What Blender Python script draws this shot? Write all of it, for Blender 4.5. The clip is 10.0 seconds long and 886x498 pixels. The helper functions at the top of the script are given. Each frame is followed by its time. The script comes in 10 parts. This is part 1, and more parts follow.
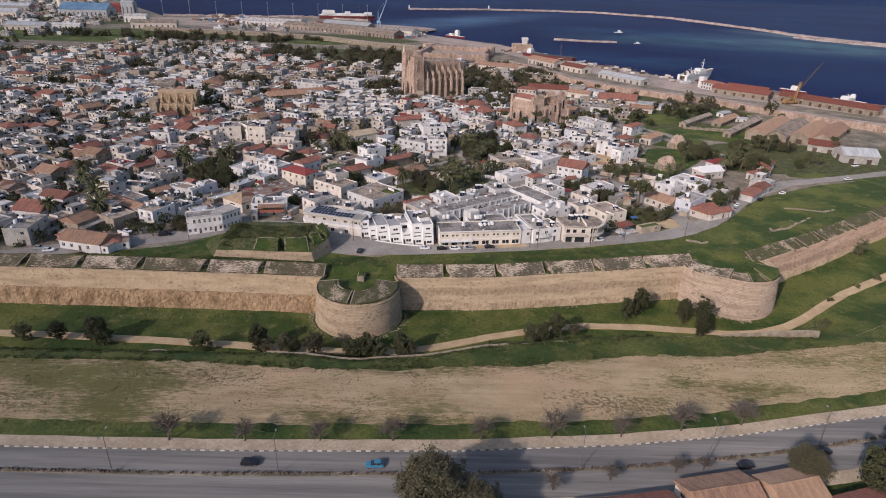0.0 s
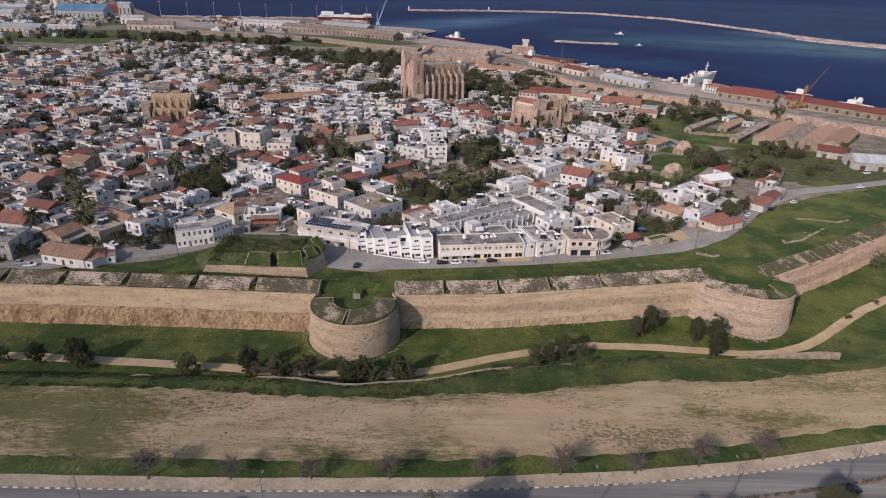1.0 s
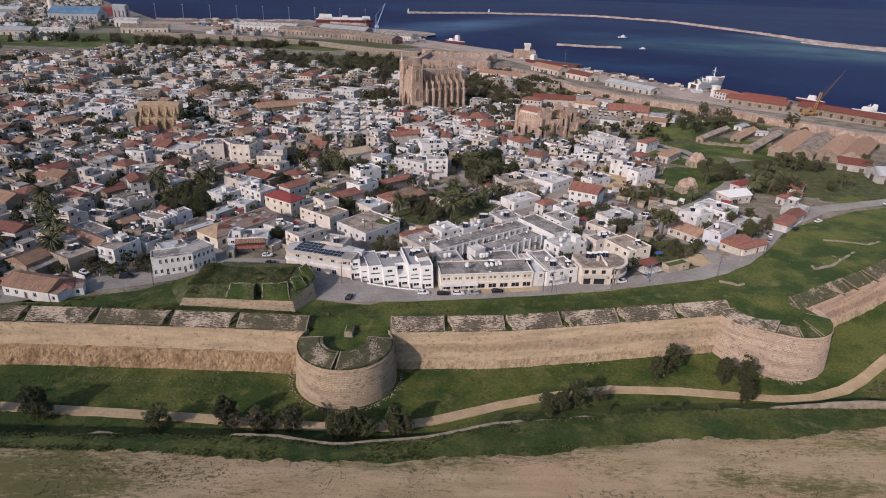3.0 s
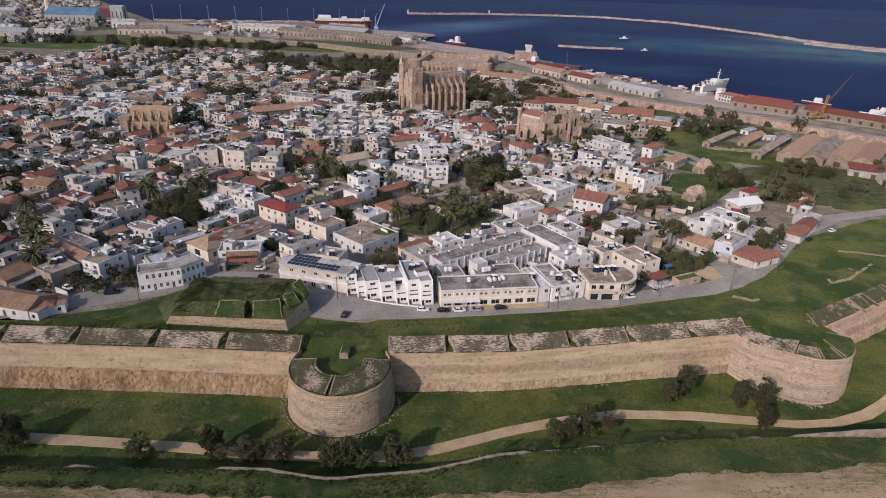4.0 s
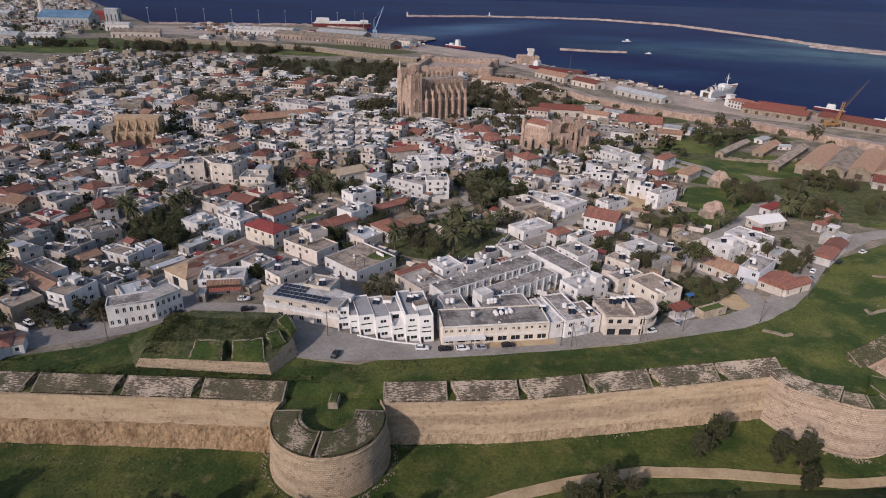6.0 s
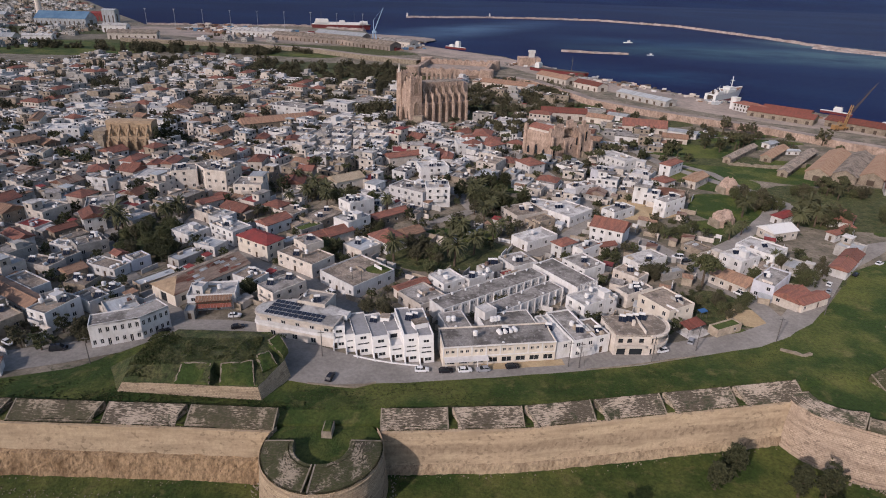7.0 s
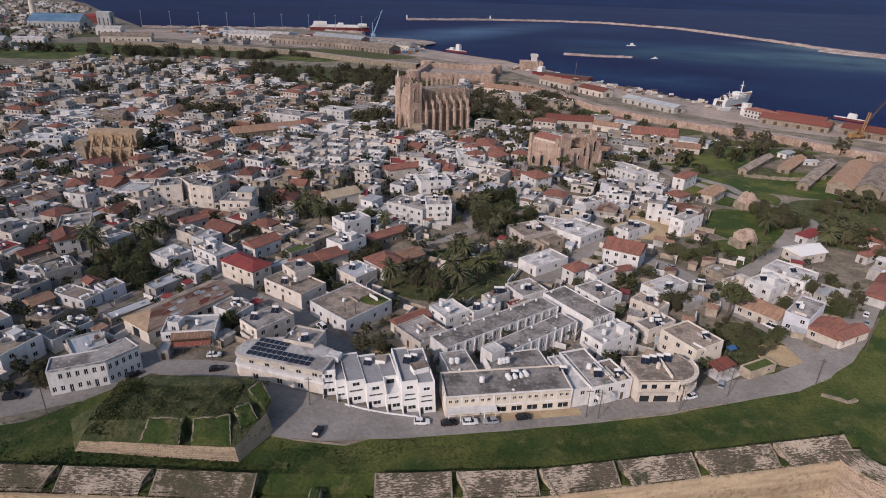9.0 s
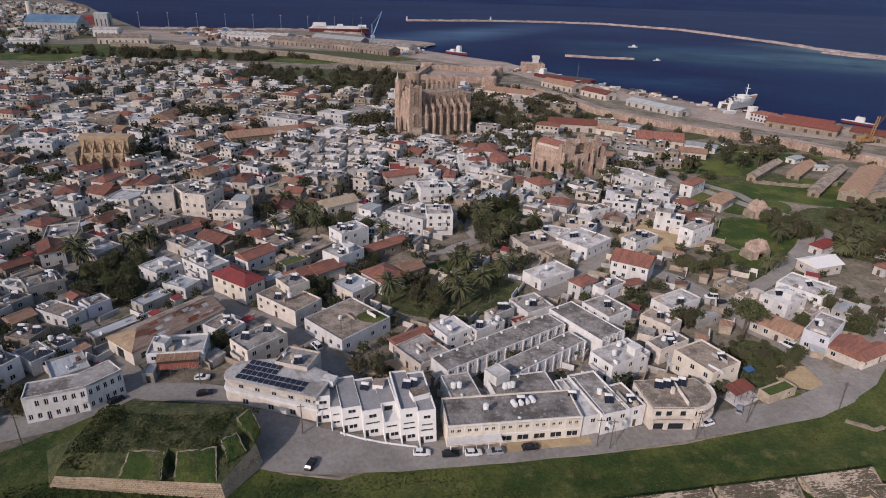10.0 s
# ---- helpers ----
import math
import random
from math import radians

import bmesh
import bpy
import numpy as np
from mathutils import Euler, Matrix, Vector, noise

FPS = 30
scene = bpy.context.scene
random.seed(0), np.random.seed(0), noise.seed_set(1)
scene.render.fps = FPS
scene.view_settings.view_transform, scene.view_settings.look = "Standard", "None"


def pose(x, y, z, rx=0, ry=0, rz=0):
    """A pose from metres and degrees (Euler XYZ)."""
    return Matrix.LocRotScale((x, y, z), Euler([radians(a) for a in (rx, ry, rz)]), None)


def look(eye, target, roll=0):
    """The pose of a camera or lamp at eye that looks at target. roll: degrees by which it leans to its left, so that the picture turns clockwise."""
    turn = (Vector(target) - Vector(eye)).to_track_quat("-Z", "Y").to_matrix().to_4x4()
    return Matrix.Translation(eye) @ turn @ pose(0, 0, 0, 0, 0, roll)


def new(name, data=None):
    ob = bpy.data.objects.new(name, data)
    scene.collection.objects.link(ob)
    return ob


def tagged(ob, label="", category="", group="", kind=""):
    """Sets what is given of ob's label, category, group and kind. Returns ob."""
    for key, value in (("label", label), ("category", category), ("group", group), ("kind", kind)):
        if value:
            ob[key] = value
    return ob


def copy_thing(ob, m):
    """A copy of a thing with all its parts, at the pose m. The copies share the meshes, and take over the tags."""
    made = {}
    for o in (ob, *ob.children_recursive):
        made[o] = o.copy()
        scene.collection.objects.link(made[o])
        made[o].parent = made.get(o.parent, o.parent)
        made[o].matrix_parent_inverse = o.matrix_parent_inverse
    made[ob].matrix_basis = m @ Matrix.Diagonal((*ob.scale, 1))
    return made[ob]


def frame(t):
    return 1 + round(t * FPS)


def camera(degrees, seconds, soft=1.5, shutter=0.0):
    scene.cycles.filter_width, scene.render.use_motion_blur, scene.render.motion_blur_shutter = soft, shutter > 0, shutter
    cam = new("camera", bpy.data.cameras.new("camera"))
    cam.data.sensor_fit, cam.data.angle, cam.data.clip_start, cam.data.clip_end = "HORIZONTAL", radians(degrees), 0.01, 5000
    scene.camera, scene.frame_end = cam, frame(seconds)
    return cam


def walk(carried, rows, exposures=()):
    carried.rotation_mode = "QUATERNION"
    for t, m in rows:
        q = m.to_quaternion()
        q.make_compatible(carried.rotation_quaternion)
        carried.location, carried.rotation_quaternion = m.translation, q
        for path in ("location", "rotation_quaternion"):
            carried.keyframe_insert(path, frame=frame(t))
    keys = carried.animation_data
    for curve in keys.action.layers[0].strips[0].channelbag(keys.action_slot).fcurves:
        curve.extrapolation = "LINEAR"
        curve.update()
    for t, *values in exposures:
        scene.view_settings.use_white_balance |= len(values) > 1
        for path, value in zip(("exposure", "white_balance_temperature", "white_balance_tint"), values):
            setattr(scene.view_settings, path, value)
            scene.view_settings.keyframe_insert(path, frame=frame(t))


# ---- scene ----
# one lens, one straight flight over the ramparts
cam = camera(72.1, 10.0, soft=1.0)
METRES, EYE, TILT, LEAN, TURN = 96.67, 90.0, 0.0, 0.0, -0.7
ROWS = [
    (0.0, 0.0, 0.0, 0.0, 0.79, -24.64, -1.72),
    (0.5, -0.0018, 0.0528, 0.0015, 0.78, -24.6, -1.73),
    (1.0, -0.0037, 0.1053, 0.0034, 0.76, -24.57, -1.74),
    (1.5, -0.0055, 0.1573, 0.0055, 0.75, -24.54, -1.74),
    (2.0, -0.0073, 0.2085, 0.0061, 0.74, -24.49, -1.75),
    (2.5, -0.0091, 0.2592, 0.0072, 0.73, -24.45, -1.76),
    (4.0, -0.0137, 0.411, 0.0094, 0.72, -24.38, -1.75),
    (4.5, -0.0155, 0.4612, 0.0096, 0.71, -24.33, -1.74),
    (5.0, -0.017, 0.511, 0.0096, 0.7, -24.3, -1.74),
    (5.5, -0.0188, 0.5607, 0.0095, 0.69, -24.25, -1.73),
    (7.0, -0.0245, 0.7079, 0.0101, 0.68, -24.16, -1.75),
    (7.5, -0.0266, 0.7569, 0.0101, 0.68, -24.12, -1.75),
    (8.0, -0.0286, 0.8056, 0.0106, 0.66, -24.09, -1.75),
    (8.5, -0.0307, 0.8542, 0.011, 0.66, -24.05, -1.74),
    (9.0, -0.0331, 0.9028, 0.0118, 0.66, -24.02, -1.75),
    (9.5, -0.0352, 0.9511, 0.0119, 0.66, -23.98, -1.74),
    (10.0, -0.0375, 0.9991, 0.0127, 0.66, -23.95, -1.75),
]
walk(cam, [(t, pose(0, 0, EYE, TILT, LEAN, TURN) @ pose(METRES * x, METRES * y, METRES * z, 90 + pitch, roll, yaw)) for t, x, y, z, yaw, pitch, roll in ROWS], [(0.0, -0.03, 6480, 18.5), (10.0, -0.24, 6480, 18.5)])

# ---- light ----
SUN_AZ, SUN_EL = 218.5, 28.0
world = bpy.data.worlds.new("world")
scene.world = world
world.use_nodes = True
wn = world.node_tree.nodes
sky = wn.new("ShaderNodeTexSky")
sky.sky_type = "NISHITA"
sky.sun_disc = False
sky.sun_elevation, sky.sun_rotation = radians(SUN_EL), radians(SUN_AZ)
sky.air_density, sky.dust_density = 1.0, 1.2
wn["Background"].inputs["Strength"].default_value = 0.142
world.node_tree.links.new(sky.outputs["Color"], wn["Background"].inputs["Color"])
sun_data = bpy.data.lights.new("sun", "SUN")
sun_data.energy, sun_data.angle, sun_data.color = 2.9, radians(0.6), (1.0, 0.9, 0.83)
sun = new("sun", sun_data)
sd = Vector((math.sin(radians(SUN_AZ)) * math.cos(radians(SUN_EL)), math.cos(radians(SUN_AZ)) * math.cos(radians(SUN_EL)), math.sin(radians(SUN_EL))))
sun.matrix_world = look(sd * 300, (0, 0, 0))


# ---- materials ----
def nodes_of(name):
    m = bpy.data.materials.new(name)
    m.use_nodes = True
    m.node_tree.nodes["Principled BSDF"].inputs["Diffuse Roughness"].default_value = 0.5
    return m, m.node_tree.nodes, m.node_tree.links, m.node_tree.nodes["Principled BSDF"]


def mixed(n, l, fac, a, b, blend="MIX"):
    """Colour mix; fac, a and b are sockets, colours or numbers."""
    x = n.new("ShaderNodeMix")
    x.data_type, x.blend_type = "RGBA", blend
    for i, v in ((0, fac), (6, a), (7, b)):
        if isinstance(v, bpy.types.NodeSocket):
            l.new(v, x.inputs[i])
        else:
            x.inputs[i].default_value = v if i == 0 else (*v, 1)
    return x.outputs[2]


def ramp(n, l, src, lo, hi):
    r = n.new("ShaderNodeMapRange")
    r.inputs[1].default_value, r.inputs[2].default_value = lo, hi
    l.new(src, r.inputs[0])
    return r.outputs[0]


def noise_of(n, l, vec, scale, detail=4, rough=0.6):
    t = n.new("ShaderNodeTexNoise")
    t.inputs["Scale"].default_value, t.inputs["Detail"].default_value, t.inputs["Roughness"].default_value = scale, detail, rough
    l.new(vec, t.inputs["Vector"])
    return t.outputs["Fac"]


def coords(n, l, stretch=(1, 1, 1), kind="Object"):
    c, m = n.new("ShaderNodeTexCoord"), n.new("ShaderNodeMapping")
    m.inputs["Scale"].default_value = stretch
    l.new(c.outputs[kind], m.inputs["Vector"])
    return m.outputs["Vector"]


def surface(name, a, b, big, small, rough=0.9, bump=0.4, depth=0.05, stretch=(1, 1, 1), lo=0.4, hi=0.62, vary=0.0, spec=0.3, grain=0.25, third=None):
    """Two colours blended by a broad noise, a fine grain on top, relief, and a shift per object."""
    m, n, l, p = nodes_of(name)
    v = coords(n, l, stretch)
    col = mixed(n, l, ramp(n, l, noise_of(n, l, v, big, 6), lo, hi), a, b)
    if third:
        col = mixed(n, l, ramp(n, l, noise_of(n, l, v, big * 3.7, 5), 0.56, 0.7), col, third)
    fine = noise_of(n, l, v, small, 5, 0.7)
    hs = n.new("ShaderNodeHueSaturation")
    l.new(col, hs.inputs["Color"])
    val = n.new("ShaderNodeMath")
    val.operation = "ADD"
    l.new(ramp_to(n, l, fine, 1 - grain, 1 + grain), val.inputs[0])
    val.inputs[1].default_value = 0
    if vary:
        oi = n.new("ShaderNodeObjectInfo")
        l.new(ramp_to(n, l, oi.outputs["Random"], -vary, vary, 0, 1), val.inputs[1])
    l.new(val.outputs[0], hs.inputs["Value"])
    l.new(hs.outputs["Color"], p.inputs["Base Color"])
    p.inputs["Roughness"].default_value = rough
    p.inputs["Specular IOR Level"].default_value = spec
    if bump:
        bn = n.new("ShaderNodeBump")
        bn.inputs["Strength"].default_value, bn.inputs["Distance"].default_value = bump, depth
        l.new(fine, bn.inputs["Height"])
        l.new(bn.outputs["Normal"], p.inputs["Normal"])
    return m


def ramp_to(n, l, src, to_lo, to_hi, lo=0.3, hi=0.7):
    r = n.new("ShaderNodeMapRange")
    for i, v in enumerate((lo, hi, to_lo, to_hi)):
        r.inputs[i + 1].default_value = v
    l.new(src, r.inputs[0])
    return r.outputs[0]


def masonry(name, a, b, mortar, bw, bh, dirt, joint=0.04, bump=0.5, patch=0.12, pit=0.75, strata=None):
    """Coursed stone on the mesh's own unrolled coordinates, weathered in streaks and patches."""
    m, n, l, p = nodes_of(name)
    uv = coords(n, l, (1, 1, 1), "UV")
    br = n.new("ShaderNodeTexBrick")
    for k, v in (("Scale", 1.0), ("Brick Width", bw), ("Row Height", bh), ("Mortar Size", joint), ("Mortar Smooth", 0.4), ("Bias", 0.0)):
        br.inputs[k].default_value = v
    br.inputs["Color1"].default_value, br.inputs["Color2"].default_value, br.inputs["Mortar"].default_value = (*a, 1), (*b, 1), (*mortar, 1)
    ob = coords(n, l)
    warp = n.new("ShaderNodeMix")
    warp.data_type = "RGBA"
    warp.inputs[0].default_value = 0.2
    nz = n.new("ShaderNodeTexNoise")
    nz.inputs["Scale"].default_value = 0.8
    l.new(uv, nz.inputs["Vector"])
    l.new(uv, warp.inputs[6])
    l.new(nz.outputs["Color"], warp.inputs[7])
    l.new(warp.outputs[2], br.inputs["Vector"])
    worn = [(p_ + q_ * 2) / 3 for p_, q_ in zip(a, dirt)]
    col = mixed(n, l, ramp_to(n, l, noise_of(n, l, ob, 0.35, 6, 0.65), 0.0, 0.6, 0.46, 0.62), br.outputs["Color"], worn)
    col = mixed(n, l, ramp(n, l, noise_of(n, l, ob, patch, 6), 0.42, 0.68), col, dirt)
    streak = noise_of(n, l, coords(n, l, (0.9, 0.1, 1), "UV"), 0.7, 5)
    col = mixed(n, l, ramp_to(n, l, streak, 0, 0.45, 0.5, 0.75), col, [c * 0.62 for c in dirt])
    fine = noise_of(n, l, ob, 1.7, 6, 0.75)
    col = mixed(n, l, ramp_to(n, l, fine, 0.0, 0.5, 0.35, 0.7), col, [min(1, c * 1.5) for c in a])
    bands = noise_of(n, l, coords(n, l, (0.12, 1, 1), "UV"), 0.55, 5)
    col = mixed(n, l, ramp_to(n, l, bands, 0.0, 0.5, 0.46, 0.64), col, [c * 0.62 for c in dirt])
    if strata:
        # a rougher bed of stone between two heights, its edges wandering
        sep = n.new("ShaderNodeSeparateXYZ")
        l.new(uv, sep.inputs[0])
        wander = n.new("ShaderNodeMath")
        wander.operation = "MULTIPLY_ADD"
        l.new(noise_of(n, l, coords(n, l, (0.25, 0.25, 1), "UV"), 0.5, 4), wander.inputs[0])
        wander.inputs[1].default_value = 1.6
        l.new(sep.outputs["Y"], wander.inputs[2])
        bed = n.new("ShaderNodeMath")
        bed.operation = "MULTIPLY"
        l.new(ramp(n, l, wander.outputs[0], strata[0] + 0.6, strata[0] + 1.3), bed.inputs[0])
        top = n.new("ShaderNodeMapRange")
        top.inputs["From Min"].default_value, top.inputs["From Max"].default_value = strata[1] + 1.2, strata[1] + 0.7
        l.new(wander.outputs[0], top.inputs["Value"])
        l.new(top.outputs["Result"], bed.inputs[1])
        grain = n.new("ShaderNodeMath")
        grain.operation = "MULTIPLY"
        l.new(bed.outputs[0], grain.inputs[0])
        l.new(ramp_to(n, l, noise_of(n, l, coords(n, l, (0.9, 0.5, 1), "UV"), 0.9, 6, 0.7), 0.25, 0.85, 0.4, 0.62), grain.inputs[1])
        col = mixed(n, l, grain.outputs[0], col, [c * 0.68 for c in dirt])
    pits = noise_of(n, l, coords(n, l, (1, 1.3, 1), "UV"), 0.8, 2, 0.5)
    where = n.new("ShaderNodeMath")
    where.operation = "MULTIPLY"
    l.new(ramp_to(n, l, pits, 0.0, pit, 0.56, 0.62), where.inputs[0])
    l.new(ramp(n, l, noise_of(n, l, coords(n, l, (0.4, 1, 1), "UV"), 0.3, 4), 0.44, 0.56), where.inputs[1])
    col = mixed(n, l, where.outputs[0], col, [c * 0.25 for c in dirt])
    l.new(col, p.inputs["Base Color"])
    p.inputs["Roughness"].default_value = 0.95
    p.inputs["Specular IOR Level"].default_value = 0.15
    h = n.new("ShaderNodeMath")
    h.operation = "ADD"
    l.new(br.outputs["Fac"], h.inputs[0])
    l.new(fine, h.inputs[1])
    inv = n.new("ShaderNodeMath")
    inv.operation = "MULTIPLY"
    l.new(h.outputs[0], inv.inputs[0])
    inv.inputs[1].default_value = -1
    bn = n.new("ShaderNodeBump")
    bn.inputs["Strength"].default_value, bn.inputs["Distance"].default_value = bump, 0.12
    l.new(inv.outputs[0], bn.inputs["Height"])
    l.new(bn.outputs["Normal"], p.inputs["Normal"])
    return m


def lichen(name, stone, black, green, moss=0.54):
    """Pale slabs blackened by lichen in broken streaks, patchier in some places, with moss."""
    m, n, l, p = nodes_of(name)
    v = coords(n, l, (0.26, 1.3, 1.0), "UV")
    s = n.new("ShaderNodeMath")
    s.operation = "MULTIPLY_ADD"
    l.new(noise_of(n, l, coords(n, l), 0.16, 3), s.inputs[0])
    s.inputs[1].default_value = 0.8
    l.new(noise_of(n, l, v, 3.3, 5, 0.62), s.inputs[2])
    fac = ramp(n, l, s.outputs[0], 0.85, 0.92)
    col = mixed(n, l, fac, stone, black)
    col = mixed(n, l, ramp(n, l, noise_of(n, l, coords(n, l), 0.22, 8, 0.7), moss, moss + 0.08), col, green)
    fine = noise_of(n, l, coords(n, l, (0.5, 1, 1)), 3.0, 5, 0.7)
    col = mixed(n, l, ramp_to(n, l, fine, 0.0, 0.6, 0.5, 0.62), col, [c * 0.4 for c in stone])
    l.new(col, p.inputs["Base Color"])
    p.inputs["Roughness"].default_value = 0.95
    bn = n.new("ShaderNodeBump")
    bn.inputs["Strength"].default_value, bn.inputs["Distance"].default_value = 0.8, 0.15
    l.new(fine, bn.inputs["Height"])
    l.new(bn.outputs["Normal"], p.inputs["Normal"])
    return m


def field_soil(name, pale, brown, green):
    """Bare ploughed-out ground: soft blotches, faint tillage lines, dark weed specks and swathes of thin grass."""
    m, n, l, p = nodes_of(name)
    blot = noise_of(n, l, coords(n, l, (0.3, 1, 1)), 0.3, 7, 0.62)
    col = mixed(n, l, ramp(n, l, blot, 0.38, 0.66), pale, brown)
    line_ = noise_of(n, l, coords(n, l, (0.025, 1, 1)), 1.1, 5, 0.6)
    col = mixed(n, l, ramp_to(n, l, line_, 0.0, 0.5, 0.5, 0.62), col, brown)
    col = mixed(n, l, ramp_to(n, l, noise_of(n, l, coords(n, l, (0.7, 1, 1)), 0.045, 3, 0.5), 0.0, 0.55, 0.5, 0.62), col, [pale[0] * 1.08, pale[1] * 0.97, pale[2] * 1.0])
    sh = n.new("ShaderNodeVectorMath")
    sh.inputs[1].default_value = (61, 23, 0)
    l.new(coords(n, l, (0.35, 1, 1)), sh.inputs[0])
    wide = noise_of(n, l, sh.outputs[0], 0.06, 4, 0.55)
    s = n.new("ShaderNodeMath")
    s.operation = "MULTIPLY_ADD"
    l.new(noise_of(n, l, coords(n, l, (0.3, 1, 1)), 1.3, 9, 0.85), s.inputs[0])
    s.inputs[1].default_value = 0.85
    l.new(wide, s.inputs[2])
    # the grass comes through more thickly on the lower, western ground
    west = n.new("ShaderNodeMapRange")
    west.inputs["From Min"].default_value, west.inputs["From Max"].default_value = 20.0, -70.0
    west.inputs["To Max"].default_value = 0.085
    where = n.new("ShaderNodeSeparateXYZ")
    l.new(coords(n, l), where.inputs[0])
    l.new(where.outputs["X"], west.inputs["Value"])
    lush = n.new("ShaderNodeMath")
    l.new(s.outputs[0], lush.inputs[0])
    l.new(west.outputs["Result"], lush.inputs[1])
    col = mixed(n, l, ramp_to(n, l, lush.outputs[0], 0.0, 0.85, 0.935, 1.06), col, green)
    speck = n.new("ShaderNodeMath")
    speck.operation = "MULTIPLY_ADD"
    l.new(noise_of(n, l, coords(n, l, (0.7, 1, 1)), 1.25, 3, 0.7), speck.inputs[0])
    speck.inputs[1].default_value = 1.0
    l.new(noise_of(n, l, coords(n, l, (0.25, 1, 1)), 0.1, 3, 0.5), speck.inputs[2])
    col = mixed(n, l, ramp_to(n, l, speck.outputs[0], 0.0, 0.75, 1.14, 1.22), col, [0.095, 0.088, 0.044])
    fine = noise_of(n, l, coords(n, l, (0.7, 1, 1)), 3.5, 5, 0.7)
    col = mixed(n, l, ramp_to(n, l, fine, 0.0, 0.45, 0.5, 0.66), col, [c * 0.55 for c in brown])
    l.new(col, p.inputs["Base Color"])
    p.inputs["Roughness"].default_value = 0.95
    p.inputs["Specular IOR Level"].default_value = 0.1
    bn = n.new("ShaderNodeBump")
    bn.inputs["Strength"].default_value, bn.inputs["Distance"].default_value = 0.7, 0.2
    l.new(fine, bn.inputs["Height"])
    l.new(bn.outputs["Normal"], p.inputs["Normal"])
    return m


def leafage(name, a, b, vary=0.3):
    m, n, l, p = nodes_of(name)
    g, oi = n.new("ShaderNodeNewGeometry"), n.new("ShaderNodeObjectInfo")
    hs = n.new("ShaderNodeHueSaturation")
    l.new(mixed(n, l, g.outputs["Random Per Island"], a, b), hs.inputs["Color"])
    l.new(ramp_to(n, l, oi.outputs["Random"], 1 - vary, 1 + vary, 0, 1), hs.inputs["Value"])
    l.new(hs.outputs["Color"], p.inputs["Base Color"])
    p.inputs["Roughness"].default_value = 0.7
    p.inputs["Specular IOR Level"].default_value = 0.2
    return m


def plain(name, c, rough=0.6, metal=0.0, vary=0.0):
    m, n, l, p = nodes_of(name)
    v = coords(n, l)
    col = mixed(n, l, ramp_to(n, l, noise_of(n, l, v, 1.3, 5), 0, 0.35), c, [q * 0.7 for q in c])
    if vary:
        oi, hs = n.new("ShaderNodeObjectInfo"), n.new("ShaderNodeHueSaturation")
        l.new(ramp_to(n, l, oi.outputs["Random"], 1 - vary, 1 + vary, 0, 1), hs.inputs["Value"])
        l.new(col, hs.inputs["Color"])
        col = hs.outputs["Color"]
    l.new(col, p.inputs["Base Color"])
    p.inputs["Roughness"].default_value, p.inputs["Metallic"].default_value = rough, metal
    return m


GRASS = surface("grass", (0.035, 0.062, 0.0115), (0.108, 0.12, 0.029), 0.05, 1.3, bump=1.0, depth=0.35, grain=0.42, lo=0.44, hi=0.6, third=(0.132, 0.126, 0.043))
SCRUB = surface("scrub_grass", (0.045, 0.062, 0.02), (0.11, 0.108, 0.046), 0.3, 1.3, bump=1.0, depth=0.5, grain=0.6, third=(0.05, 0.05, 0.025))
FIELD = field_soil("dry_field", (0.44, 0.342, 0.214), (0.31, 0.235, 0.134), (0.085, 0.096, 0.026))
EARTH = surface("town_ground", (0.12, 0.107, 0.08), (0.25, 0.212, 0.163), 0.09, 0.7, grain=0.35, third=(0.06, 0.068, 0.028))
ASPHALT = surface("asphalt", (0.15, 0.144, 0.134), (0.245, 0.233, 0.21), 0.32, 1.6, rough=0.85, stretch=(0.035, 1, 1), grain=0.2, lo=0.38, hi=0.6)
STREET = surface("street_asphalt", (0.222, 0.205, 0.184), (0.292, 0.27, 0.243), 0.08, 1.0, rough=0.9, grain=0.2)
PAVING = surface("paving", (0.43, 0.352, 0.255), (0.345, 0.277, 0.195), 0.2, 1.5, grain=0.25)
PATHDIRT = surface("path_dirt", (0.455, 0.348, 0.212), (0.37, 0.275, 0.16), 0.2, 1.5, grain=0.2)
SAND = surface("quay_concrete", (0.35, 0.285, 0.24), (0.225, 0.19, 0.165), 0.03, 0.3, grain=0.25)
MOLE = surface("breakwater_rock", (0.42, 0.35, 0.315), (0.25, 0.2, 0.18), 0.08, 0.5, bump=1.0, depth=0.6, grain=0.4)
ASHLAR = masonry("fortress_ashlar", (0.44, 0.345, 0.23), (0.39, 0.3, 0.195), (0.33, 0.25, 0.168), 1.3, 0.6, (0.355, 0.262, 0.172), joint=0.02, bump=0.3, patch=0.11, pit=0.4)
BEDDED = masonry("bedded_ashlar", (0.47, 0.37, 0.25), (0.42, 0.325, 0.212), (0.36, 0.275, 0.185), 1.3, 0.6, (0.39, 0.29, 0.195), joint=0.02, bump=0.3, patch=0.11, pit=0.4, strata=(-6.2, -3.6))
REDSTONE = masonry("red_sandstone", (0.47, 0.335, 0.245), (0.41, 0.28, 0.2), (0.35, 0.245, 0.175), 1.3, 0.6, (0.36, 0.25, 0.175), joint=0.02, bump=0.35, patch=0.11, pit=0.4, strata=(-6.0, -3.6))
DRUM = masonry("bastion_stone", (0.48, 0.385, 0.268), (0.335, 0.257, 0.167), (0.19, 0.145, 0.096), 0.62, 0.4, (0.37, 0.28, 0.195), joint=0.07, bump=1.0, patch=0.2, pit=0.5)
